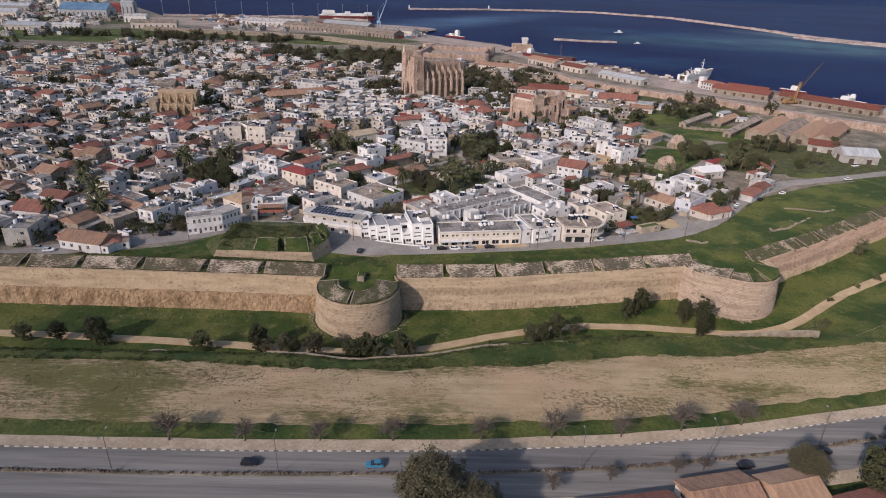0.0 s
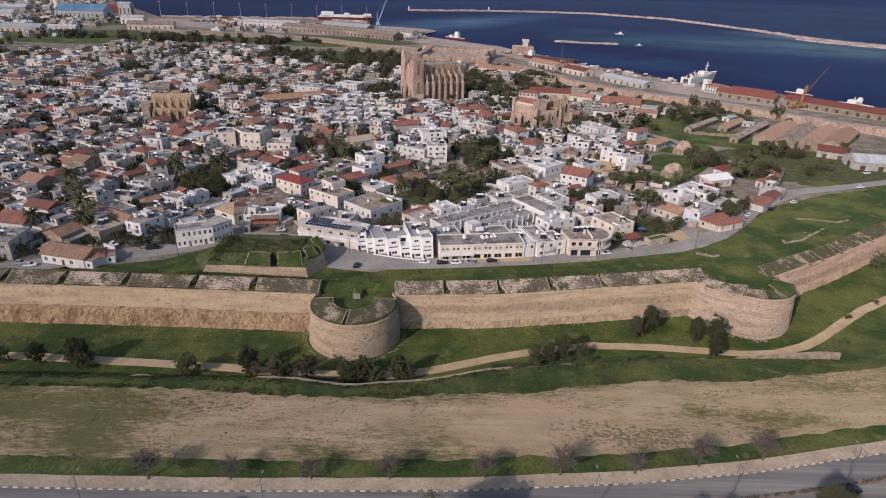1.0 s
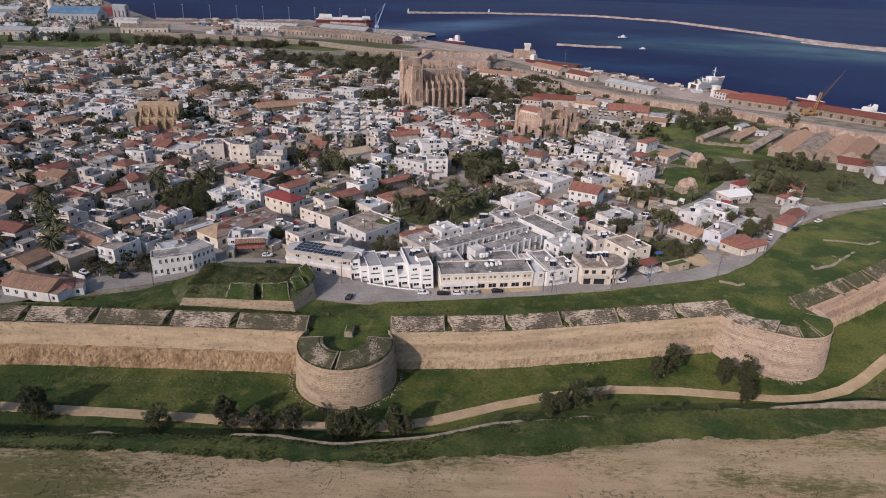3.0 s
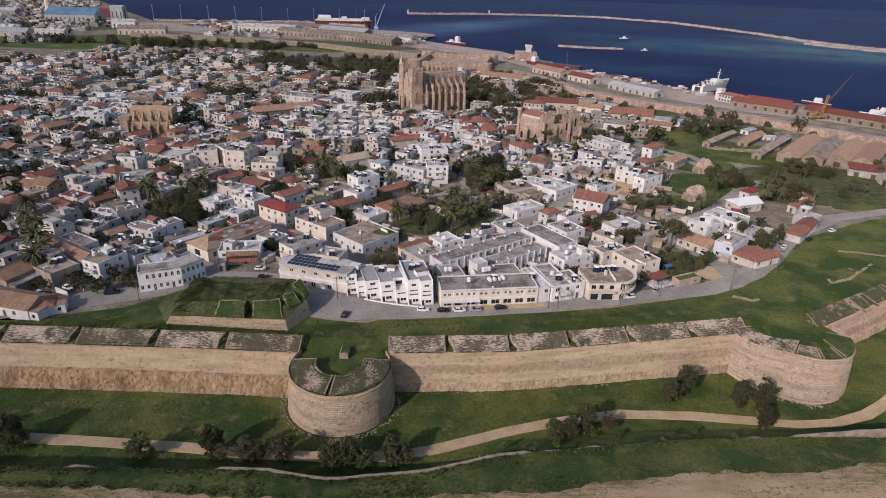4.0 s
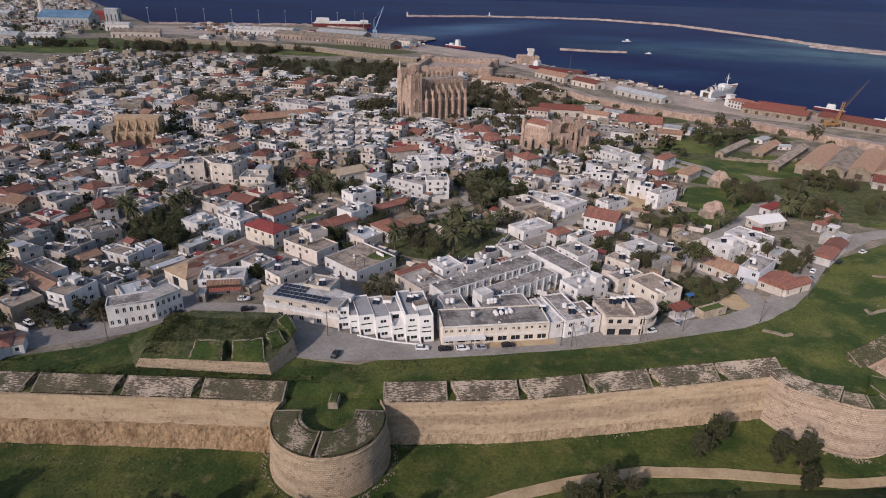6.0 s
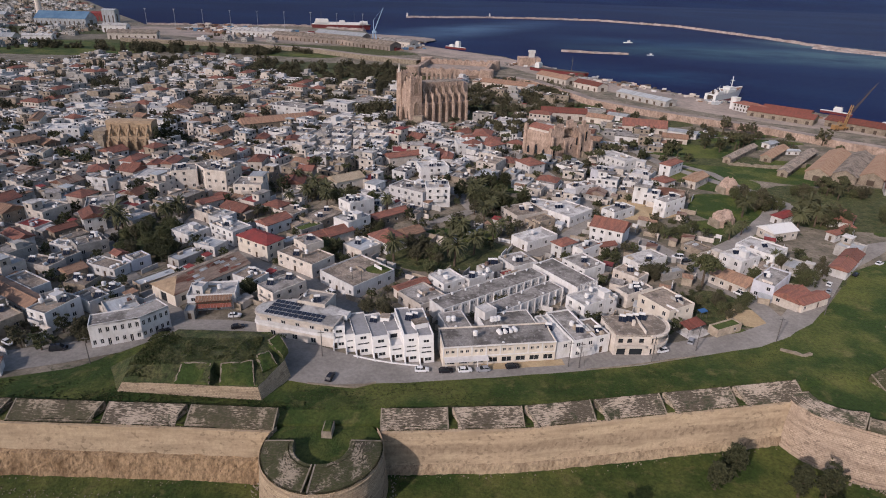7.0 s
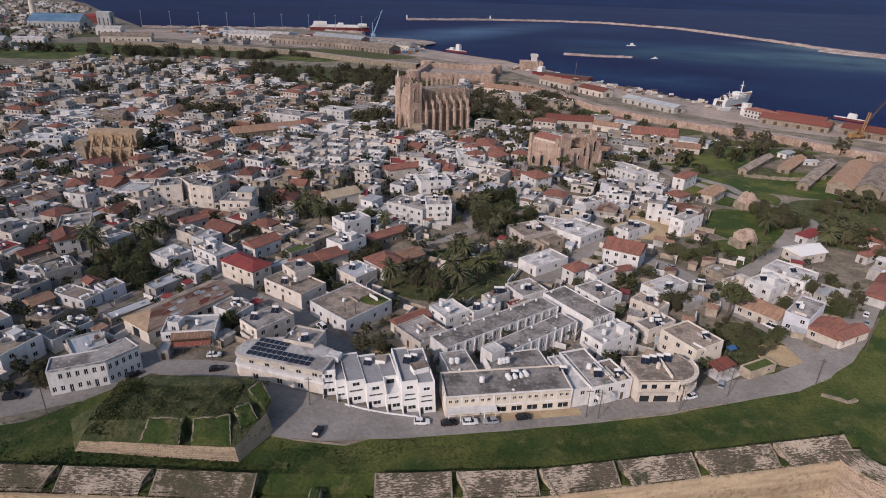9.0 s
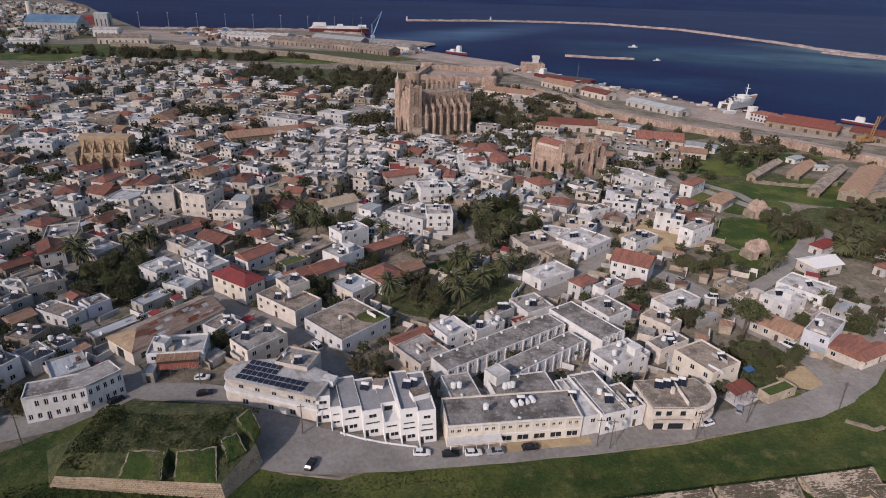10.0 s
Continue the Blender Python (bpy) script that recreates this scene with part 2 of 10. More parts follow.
PINKDRUM = masonry("pinkish_bastion_stone", (0.53, 0.425, 0.325), (0.4, 0.305, 0.225), (0.22, 0.165, 0.12), 0.62, 0.42, (0.4, 0.3, 0.22), joint=0.07, bump=1.0, patch=0.2, pit=0.45)
ROCK = surface("rock_talus", (0.385, 0.265, 0.152), (0.2, 0.128, 0.068), 0.35, 1.9, bump=1.0, depth=0.4, grain=0.5, lo=0.46, hi=0.66, stretch=(1.0, 1.0, 0.45), third=(0.12, 0.076, 0.042))
FOOTSTONE = surface("foot_stone", (0.42, 0.322, 0.21), (0.275, 0.2, 0.128), 0.35, 1.7, bump=0.8, depth=0.25, grain=0.4, lo=0.46, hi=0.66, stretch=(1.0, 1.0, 0.55), third=(0.22, 0.155, 0.095))
COPING = lichen("weathered_coping", (0.47, 0.385, 0.295), (0.095, 0.078, 0.053), (0.05, 0.055, 0.026))
MOSSY = lichen("mossy_coping", (0.37, 0.298, 0.215), (0.085, 0.07, 0.042), (0.07, 0.065, 0.032), 0.48)
DARKCOPE = lichen("overgrown_coping", (0.38, 0.31, 0.225), (0.06, 0.05, 0.028), (0.06, 0.062, 0.022), 0.43)
RUBBLE = surface("rubble_stone", (0.32, 0.27, 0.205), (0.2, 0.165, 0.12), 0.5, 2.0, bump=0.9, depth=0.1, grain=0.35)
# darker copy of the gothic stone: shade of the window niches, held in colour
SHADED_TRACERY = surface("shadowed_stone_tracery", (0.27, 0.2, 0.15), (0.2, 0.145, 0.108), 0.4, 2.0, bump=0.5, grain=0.3)
GOTHIC = surface("gothic_sandstone", (0.45, 0.337, 0.268), (0.3, 0.215, 0.165), 0.2, 0.9, bump=0.7, depth=0.2, grain=0.35, stretch=(1, 1, 0.6), third=(0.2, 0.145, 0.105))
OCHRE = surface("ochre_sandstone", (0.43, 0.315, 0.205), (0.31, 0.225, 0.145), 0.12, 0.7, bump=0.6, depth=0.15, grain=0.3)
WHITE = surface("white_plaster", (0.615, 0.602, 0.585), (0.49, 0.465, 0.43), 0.45, 1.6, bump=0.1, vary=0.16, grain=0.1, lo=0.47, hi=0.72, stretch=(1, 1, 0.45))
FRESHWHITE = surface("fresh_white_paint", (0.74, 0.73, 0.71), (0.64, 0.63, 0.61), 0.2, 1.2, bump=0.05, grain=0.05)
CREAM = surface("cream_plaster", (0.59, 0.535, 0.475), (0.48, 0.425, 0.365), 0.45, 1.6, bump=0.15, vary=0.18, grain=0.12)
STONEWALL = surface("house_stone", (0.36, 0.3, 0.23), (0.25, 0.205, 0.155), 0.4, 2.0, bump=0.5, vary=0.2, grain=0.25)
GREYW = surface("grey_render", (0.42, 0.4, 0.37), (0.3, 0.285, 0.26), 0.3, 1.4, bump=0.2, vary=0.2, grain=0.15)
LILAC = surface("lilac_plaster", (0.56, 0.56, 0.6), (0.47, 0.475, 0.51), 0.3, 1.4, bump=0.1, vary=0.08, grain=0.08)
YELLOW = surface("yellow_plaster", (0.66, 0.6, 0.515), (0.57, 0.505, 0.42), 0.3, 1.4, bump=0.1, grain=0.08)
ROOFGREY = surface("concrete_roof", (0.29, 0.27, 0.248), (0.135, 0.123, 0.11), 0.2, 1.1, vary=0.22, grain=0.3, lo=0.44, hi=0.58, third=(0.4, 0.38, 0.36))
ROOFPALE = surface("pale_roof", (0.52, 0.505, 0.485), (0.29, 0.275, 0.255), 0.24, 1.1, vary=0.2, grain=0.2, lo=0.46, hi=0.6, third=(0.38, 0.36, 0.34))
ROOFSLATE = surface("slate_grey_roof", (0.3, 0.3, 0.305), (0.24, 0.238, 0.24), 0.2, 1.1, grain=0.15)
ROOFTAN = surface("tan_roof", (0.3, 0.245, 0.195), (0.15, 0.125, 0.1), 0.25, 1.4, vary=0.22, grain=0.35, lo=0.43, hi=0.6, third=(0.36, 0.32, 0.28))
ROOFMOSS = surface("mossy_roof", (0.075, 0.1, 0.03), (0.06, 0.088, 0.02), 0.12, 1.2, grain=0.3)
TILE = surface("red_tile", (0.265, 0.112, 0.08), (0.17, 0.085, 0.066), 0.5, 2.4, bump=0.9, depth=0.1, stretch=(2.2, 0.5, 1), vary=0.25, grain=0.3)
TILEDARK = surface("dark_red_tile", (0.23, 0.075, 0.055), (0.16, 0.065, 0.048), 0.5, 2.4, bump=0.9, depth=0.1, stretch=(2.2, 0.5, 1), vary=0.2, grain=0.3)
TILEBROWN = surface("brown_tile", (0.33, 0.2, 0.13), (0.22, 0.14, 0.1), 0.5, 2.4, bump=0.9, depth=0.1, stretch=(2.2, 0.5, 1), vary=0.2, grain=0.3)
TILEPALE = surface("pale_tile", (0.38, 0.26, 0.175), (0.3, 0.18, 0.115), 0.4, 3.0, bump=0.9, depth=0.1, stretch=(2.2, 0.5, 1), grain=0.25)
REDPAINT = surface("red_painted_roof", (0.24, 0.048, 0.045), (0.165, 0.045, 0.042), 0.3, 1.5, vary=0.15, grain=0.15)
RUST = surface("rusty_sheet", (0.14, 0.068, 0.046), (0.27, 0.2, 0.155), 0.13, 0.9, rough=0.7, stretch=(0.5, 2, 1), grain=0.3, lo=0.47, hi=0.53)
TIN = surface("tin_sheet", (0.42, 0.44, 0.45), (0.3, 0.31, 0.31), 0.2, 1.0, rough=0.5, stretch=(3, 0.4, 1), vary=0.2, grain=0.15)
AWNING = surface("terracotta_awning", (0.33, 0.12, 0.085), (0.25, 0.095, 0.07), 0.6, 2.0, grain=0.15)
TUFT = surface("grass_tuft", (0.038, 0.055, 0.016), (0.1, 0.105, 0.04), 0.4, 2.0, bump=0, grain=0.4)
WALLWEED = surface("wall_weed", (0.06, 0.065, 0.028), (0.1, 0.085, 0.05), 0.5, 2.0, bump=0, grain=0.4)
WEED = surface("field_weed", (0.075, 0.08, 0.03), (0.15, 0.13, 0.065), 0.15, 2.0, bump=0, grain=0.4)
GLASS = plain("window_glass", (0.025, 0.03, 0.035), 0.15)
FRAMEW = plain("window_frame", (0.6, 0.58, 0.55), 0.5)
DARKWOOD = plain("dark_wood", (0.09, 0.06, 0.04), 0.6, vary=0.3)
METAL = plain("galvanised_metal", (0.4, 0.4, 0.4), 0.4, 0.7)
POLE = plain("weathered_pole", (0.12, 0.11, 0.1), 0.7)
TANKW = plain("white_tank", (0.75, 0.74, 0.72), 0.4)
PANEL = plain("solar_panel", (0.02, 0.025, 0.04), 0.15)
TARPBLUE = plain("blue_tarpaulin", (0.04, 0.12, 0.27), 0.6)
RUBBER = plain("rubber", (0.02, 0.02, 0.02), 0.8)
CARWHITE, CARBLACK, CARGREY, CARBLUE = (plain("car_paint_" + k, c, 0.25) for k, c in (("white", (0.75, 0.75, 0.75)), ("black", (0.02, 0.02, 0.025)), ("silver", (0.33, 0.34, 0.36)), ("blue", (0.05, 0.2, 0.32))))
KERBW, KERBB = plain("kerb_white", (0.5, 0.48, 0.44), 0.9, vary=0.3), plain("kerb_dark", (0.16, 0.14, 0.12), 0.9, vary=0.3)
BARK = surface("bark", (0.13, 0.095, 0.065), (0.08, 0.06, 0.045), 1.5, 6.0, grain=0.3)
TWIG = plain("bare_twig", (0.12, 0.1, 0.08), 0.9)
LEAF = leafage("olive_leaf", (0.048, 0.058, 0.025), (0.118, 0.122, 0.058))
LEAFDARK = leafage("dark_leaf", (0.032, 0.037, 0.018), (0.077, 0.08, 0.039))
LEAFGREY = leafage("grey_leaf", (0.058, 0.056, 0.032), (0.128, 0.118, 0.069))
PALMLEAF = leafage("palm_leaf", (0.052, 0.058, 0.028), (0.122, 0.122, 0.062))
SHIPRED, SHIPWHITE, CRANEBLUE, CRANEYELLOW = plain("red_hull", (0.16, 0.03, 0.03)), plain("white_hull", (0.7, 0.7, 0.68)), plain("crane_blue", (0.3, 0.42, 0.55)), plain("crane_ochre", (0.32, 0.18, 0.07))
BLUEROOF = surface("blue_sheet", (0.08, 0.165, 0.27), (0.14, 0.24, 0.34), 0.05, 0.4, grain=0.1)


def sea_material():
    m, n, l, p = nodes_of("sea_water")
    v = coords(n, l, (1, 1.3, 1))
    col = mixed(n, l, ramp(n, l, noise_of(n, l, v, 0.0028, 5, 0.55), 0.42, 0.64), (0.0045, 0.008, 0.05), (0.0085, 0.021, 0.074))
    # pale shallows: over the harbour floor, off the town, and along the spit
    for cx, cy, rx, ry, turn, tint, lo in ((30, 1280, 360, 85, 58, (0.055, 0.105, 0.185), 0.16), (440, 1010, 260, 95, -10, (0.036, 0.088, 0.125), 0.3), (590, 1010, 190, 130, -40, (0.062, 0.118, 0.148), 0.3), (660, 1160, 150, 70, -55, (0.068, 0.12, 0.145), 0.25), (360, 1150, 240, 70, -12, (0.016, 0.045, 0.1), 0.3), (250, 760, 150, 60, -35, (0.014, 0.042, 0.1), 0.36)):
        mp = n.new("ShaderNodeMapping")
        mp.vector_type = "TEXTURE"
        mp.inputs["Location"].default_value = (cx, cy, 0)
        mp.inputs["Rotation"].default_value = (0, 0, math.radians(turn))
        mp.inputs["Scale"].default_value = (rx, ry, 1e6)
        tc = n.new("ShaderNodeTexCoord")
        l.new(tc.outputs["Object"], mp.inputs["Vector"])
        ln = n.new("ShaderNodeVectorMath")
        ln.operation = "LENGTH"
        l.new(mp.outputs["Vector"], ln.inputs[0])
        mr = n.new("ShaderNodeMapRange")
        mr.inputs["From Min"].default_value, mr.inputs["From Max"].default_value = 1.3, 0.2
        l.new(ln.outputs["Value"], mr.inputs["Value"])
        patch = n.new("ShaderNodeMath")
        patch.operation = "MULTIPLY"
        l.new(mr.outputs["Result"], patch.inputs[0])
        l.new(ramp(n, l, noise_of(n, l, v, 0.009, 6, 0.6), lo, 0.62), patch.inputs[1])
        col = mixed(n, l, patch.outputs["Value"], col, tint)
    l.new(col, p.inputs["Base Color"])
    p.inputs["Roughness"].default_value = 0.4
    p.inputs["IOR"].default_value = 1.03
    bn = n.new("ShaderNodeBump")
    bn.inputs["Strength"].default_value, bn.inputs["Distance"].default_value = 0.5, 0.6
    l.new(noise_of(n, l, v, 0.12, 5, 0.7), bn.inputs["Height"])
    l.new(bn.outputs["Normal"], p.inputs["Normal"])
    return m


SEA = sea_material()


# ---- mesh building ----
class Mesh:
    """Gathers vertices and faces, with a material number for each face."""

    def __init__(self):
        self.v, self.f, self.m, self.uv = [], [], [], {}

    def face(self, pts, mat=0, uv=None):
        k = len(self.v)
        self.v += [tuple(p) for p in pts]
        if uv:
            self.uv[len(self.f)] = uv
        self.f.append(tuple(range(k, k + len(pts))))
        self.m.append(mat)

    def hexa(self, lo, hi, mat=0):
        """A solid between a lower and an upper ring of points, counted anticlockwise from above."""
        n, k = len(lo), len(self.v)
        self.v += [tuple(p) for p in lo] + [tuple(p) for p in hi]
        self.f.append(tuple(k + i for i in reversed(range(n))))
        self.f.append(tuple(k + n + i for i in range(n)))
        self.f += [(k + i, k + (i + 1) % n, k + n + (i + 1) % n, k + n + i) for i in range(n)]
        self.m += [mat] * (n + 2)

    def box(self, x0, x1, y0, y1, z0, z1, mat=0, taper=0.0):
        t = taper
        self.hexa([(x0, y0, z0), (x1, y0, z0), (x1, y1, z0), (x0, y1, z0)], [(x0 + t, y0 + t, z1), (x1 - t, y0 + t, z1), (x1 - t, y1 - t, z1), (x0 + t, y1 - t, z1)], mat)

    def prism(self, ring, z0, z1, mat=0):
        self.hexa([(x, y, z0) for x, y in ring], [(x, y, z1) for x, y in ring], mat)

    def rod(self, a, b, r0, r1=None, n=6, mat=0):
        a, b = Vector(a), Vector(b)
        r1 = r0 if r1 is None else r1
        q = (b - a).to_track_quat("Z", "Y")
        ring = [q @ Vector((math.cos(2 * math.pi * i / n), math.sin(2 * math.pi * i / n), 0)) for i in range(n)]
        self.hexa([a + r0 * p for p in ring], [b + r1 * p for p in ring], mat)

    def facade(self, o, u, w, h, openings, depth=0.2, mat=0, pane=None, z0=0.0):
        """An outer wall face from o along u (unit, outward to its right), with recessed openings (x0, x1, z0, z1)."""
        ux, uy = u
        nx, ny = uy, -ux
        at = lambda s, z, k=0.0: (o[0] + ux * s - nx * k, o[1] + uy * s - ny * k, z)
        xs = sorted({0.0, w, *(c for q in openings for c in q[:2])})
        zs = sorted({z0, h, *(c for q in openings for c in q[2:])})
        for i in range(len(xs) - 1):
            for j in range(len(zs) - 1):
                mx, mz = (xs[i] + xs[i + 1]) / 2, (zs[j] + zs[j + 1]) / 2
                if not any(a < mx < b and c < mz < d for a, b, c, d in openings):
                    self.face([at(xs[i], zs[j]), at(xs[i + 1], zs[j]), at(xs[i + 1], zs[j + 1]), at(xs[i], zs[j + 1])], mat)
        for a, b, c, d in openings:
            for p, q in (((a, c), (b, c)), ((b, c), (b, d)), ((b, d), (a, d)), ((a, d), (a, c))):
                self.face([at(*q), at(*p), at(*p, depth), at(*q, depth)], mat)
            if pane is not None:
                self.face([at(a, c, depth), at(b, c, depth), at(b, d, depth), at(a, d, depth)], pane)

    def data(self, name, mats):
        me = bpy.data.meshes.new(name)
        if len(self.v) < 6000:
            # points that coincide become one, so that a wall is one sheet
            seen, order, pts = {}, [], []
            for p in self.v:
                k = (round(p[0], 3), round(p[1], 3), round(p[2], 3))
                if k not in seen:
                    seen[k] = len(pts)
                    pts.append(p)
                order.append(seen[k])
            faces = [tuple(order[i] for i in f) for f in self.f]
            if all(len(set(f)) == len(f) for f in faces):
                self.v, self.f = pts, faces
        me.from_pydata(self.v, [], self.f)
        for m in mats:
            me.materials.append(m)
        if len(mats) > 1:
            me.polygons.foreach_set("material_index", self.m)
        if self.uv:
            lay = me.uv_layers.new(name="unrolled")
            for i, uv in self.uv.items():
                for k, li in enumerate(me.polygons[i].loop_indices):
                    lay.data[li].uv = uv[k]
        me.update()
        return me


def part(name, mesh, mats, parent=None, label="", m=None):
    """Links a Mesh, or ready mesh data, as one object."""
    if isinstance(mesh, Mesh):
        mesh = mesh.data(name, mats if isinstance(mats, (list, tuple)) else [mats])
    ob = new(name, mesh)
    if parent:
        ob.parent = parent
    if m is not None:
        ob.matrix_basis = m
    return tagged(ob, label)


def thing(name, label, category, m=None, group="", kind=""):
    ob = new(name)
    ob.empty_display_size = 0.5
    if m is not None:
        ob.matrix_basis = m
    return tagged(ob, label, category, group, kind)


def line(pts, x):
    """The height of a polyline of (x, value) at x."""
    return float(np.interp(x, [p[0] for p in pts], [p[1] for p in pts]))


def ribbon(name, pts, width, z, mat, label, category, thick=0.12, kind="structure", step=4.0):
    """A strip of ground cover along a polyline; width may be one number or a number for each point."""
    pts = [Vector(p[:2]) for p in pts]
    widths = width if isinstance(width, (list, tuple)) else [width] * len(pts)
    fine = []
    for a, b, wa, wb in zip(pts, pts[1:], widths, widths[1:]):
        k = max(1, int((b - a).length / step))
        fine += [(a.lerp(b, i / k), wa + (wb - wa) * i / k) for i in range(k)]
    fine.append((pts[-1], widths[-1]))
    me = Mesh()
    rows = []
    for i, (p, w) in enumerate(fine):
        d = (fine[min(i + 1, len(fine) - 1)][0] - fine[max(i - 1, 0)][0]).normalized()
        s = Vector((-d.y, d.x))
        j0, j1 = (0.25 * noise.noise((p.x * 0.2, p.y * 0.2, k)) for k in (1.0, 9.0))
        zz = z(p.x, p.y) if callable(z) else z
        rows.append((p - s * (w / 2 + j0), p + s * (w / 2 + j1), zz))
    for (a, b, za), (c, d, zc) in zip(rows, rows[1:]):
        me.face([(*a, za), (*c, zc), (*d, zc), (*b, za)])
        me.face([(*a, za - thick), (*c, zc - thick), (*c, zc), (*a, za)])
        me.face([(*d, zc - thick), (*b, za - thick), (*b, za), (*d, zc)])
    return tagged(part(name, me, mat), label, category, kind=kind)


class Bulk:
    """Many like far things gathered into one mesh."""

    def __init__(self):
        self.mesh, self.mats = Mesh(), []

    def add(self, me, mats, m):
        mats = mats if isinstance(mats, (list, tuple)) else [mats]
        for q in mats:
            if q not in self.mats:
                self.mats.append(q)
        k = len(self.mesh.v)
        self.mesh.v += [tuple(m @ Vector(p)) for p in me.v]
        self.mesh.f += [tuple(k + i for i in f) for f in me.f]
        self.mesh.m += [self.mats.index(mats[i]) for i in me.m]

    def link(self, name, label, category):
        return tagged(part(name, self.mesh, self.mats), label, category, kind="stuff")


BULK_HOUSES, BULK_TREES, BULK_CLUTTER, BULK_YARDS = Bulk(), Bulk(), Bulk(), Bulk()


# ---- ground, moat and sea ----
from mathutils.geometry import delaunay_2d_cdt

WALL_FRONT = [(-600, 174.5), (-140, 173.6), (-100, 173.6), (-57, 173.0), (-34, 172.4), (-11, 173.2), (20, 175.0), (39, 178.2), (55, 181.0), (74, 184.2), (88, 186.7), (106, 188.6), (112, 191.0), (128, 200.4), (143.5, 209.4), (188, 238.5), (330, 338.0)]
FIELD_EDGE = [(-600, 128), (-140, 127), (-66, 128), (-23, 126), (16, 129), (50, 135), (81, 137), (128, 146), (180, 170), (330, 260)]
SCARP_TOP = [(-600, 134.8), (-140, 134.8), (-75, 135.2), (-36, 135.6), (-22, 133.2), (-2, 136.0), (15, 141.6), (28, 143.6), (54, 147.6), (81, 149.6), (104, 150.4), (112, 150.4), (124, 152), (180, 182), (330, 280)]
SCARP_RUN = [(-600, 0.8), (-2, 0.8), (16, 12), (108, 10), (124, 12), (180, 16), (330, 16)]
STEP_Z = [(-600, -10.7), (-4, -10.7), (16, -5.0), (104, -5.0), (124, -4.6), (330, -4.4)]
MOAT_Z = [(-600, -11), (100, -11), (130, -8.5), (180, -7.5), (330, -7)]
ROAD_EDGE = [(-600, 190), (-142, 176.5), (-110, 187), (-90, 193.5), (-86, 197), (-74, 211), (-46, 211), (-33, 189.6), (-20, 188.6), (-15, 191), (26, 196.4), (49, 200.6), (69, 205.8), (87, 210.8), (119, 232), (147, 262), (185, 283), (206, 290), (330, 330)]
RIM_Z = [(-600, 0.3), (-10, 0.2), (50, 0.6), (88, 1.0), (330, 0.6)]


def hump(x, y, s, a):
    return a * noise.noise((x * s, y * s, 3.3))


def ground_sheet():
    """One sheet from behind the camera over road, field, bank and moat to the edge of the town."""
    xs = [-3500, -1500, -800, -450] + [-300 + 5 * i for i in range(32)] + [-140 + 1.5 * i for i in range(197)] + [160 + 5 * i for i in range(29)] + [330, 420, 600]
    rows = []
    for x in xs:
        fe = line(FIELD_EDGE, x) + 1.2 * noise.noise((x * 0.06, 0.0, 0.0)) + 1.3 * noise.noise((x * 0.3, 5.0, 0.0)) + 0.7 * noise.noise((x * 0.9, 6.0, 0.0))
        st, run, mz = line(SCARP_TOP, x), line(SCARP_RUN, x), line(MOAT_Z, x)
        wf, rz = line(WALL_FRONT, x), line(RIM_Z, x)
        re = max(line(ROAD_EDGE, x), wf + 11)
        kerb = line(KERB, x) + 3.4
        low = kerb + 5 + 1.0 * noise.noise((x * 0.08, 2.0, 0.0)) + 0.9 * noise.noise((x * 0.21, 2.0, 0.0)) + 0.5 * noise.noise((x * 1.3, 1.0, 0.0))
        prof = [(-2500, -1.7), (-300, -1.7), (0, -1.7), (kerb - 20, -1.72), (kerb, -1.7), (low, -1.65)]
        prof += [(low + (fe - low) * k / 8, -1.6 + hump(x, low + k * 3, 0.09, 0.35)) for k in range(1, 8)]
        prof += [(fe, -1.9), (fe + (st - fe) * 0.5, -2.7 + hump(x, 7, 0.2, 0.3)), (st, -4.0 + 0.3 * noise.noise((x * 0.2, 8, 0)))]
        prof += [(st + 0.7, max(line(STEP_Z, x), mz + 0.3)), (st + run, mz + 0.3), (st + run + 3, mz)]
        a, b = st + run + 3, wf - 3.0
        prof += [(a + (b - a) * k / 6, mz + hump(x, a + k * 4, 0.1, 0.25)) for k in range(1, 7)]
        prof += [(wf + 2.2, mz), (wf + 3.0, rz - 0.6), (wf + 6.5, rz + 0.4)]
        a, b = wf + 6.5, re - 0.6
        prof += [(a + (b - a) * k / 6, (rz + 0.5) * (1 - k / 6) + 0.05 + hump(x, a + 2.5 * k, 0.12, 0.35) * (k < 6)) for k in range(1, 7)]
        prof += [(re, -0.02)]
        rows.append([(x, y, z) for y, z in prof])
    mats = [GRASS] * 5 + [FIELD] * 7 + [FIELD] + [GRASS] * 2 + [RUBBLE] + [GRASS] * 9 + [GRASS] * 3 + [GRASS] * 7
    kinds = [GRASS, FIELD, RUBBLE]
    me = Mesh()
    k = len(rows[0])
    me.v = [p for r in rows for p in r]
    for i in range(len(rows) - 1):
        for j in range(k - 1):
            me.f.append((i * k + j, (i + 1) * k + j, (i + 1) * k + j + 1, i * k + j + 1))
            me.m.append(kinds.index(mats[min(j, len(mats) - 1)]))
    return tagged(part("ground", me, kinds), "grassy rampart ground with dry field and sunken moat", "ground", kind="structure")


KERB = [(-3500, 90), (-300, 92), (-88, 96.6), (-42, 96.8), (4, 98.2), (41, 101.2), (67, 105.0), (106, 113.2), (150, 124), (300, 170), (600, 280)]
ground_sheet()

COAST = [(600, 250), (322, 533), (300, 562), (235, 598), (213, 638), (173, 696), (151, 719), (118, 770), (100, 805), (80, 872), (62, 886), (13, 934), (-67, 1009), (-105, 1063), (-135, 1190), (-246, 1240), (-375, 1205), (-502, 1170), (-525, 1202), (-693, 1443), (-942, 1821), (-1500, 2500), (-3500, 3800)]


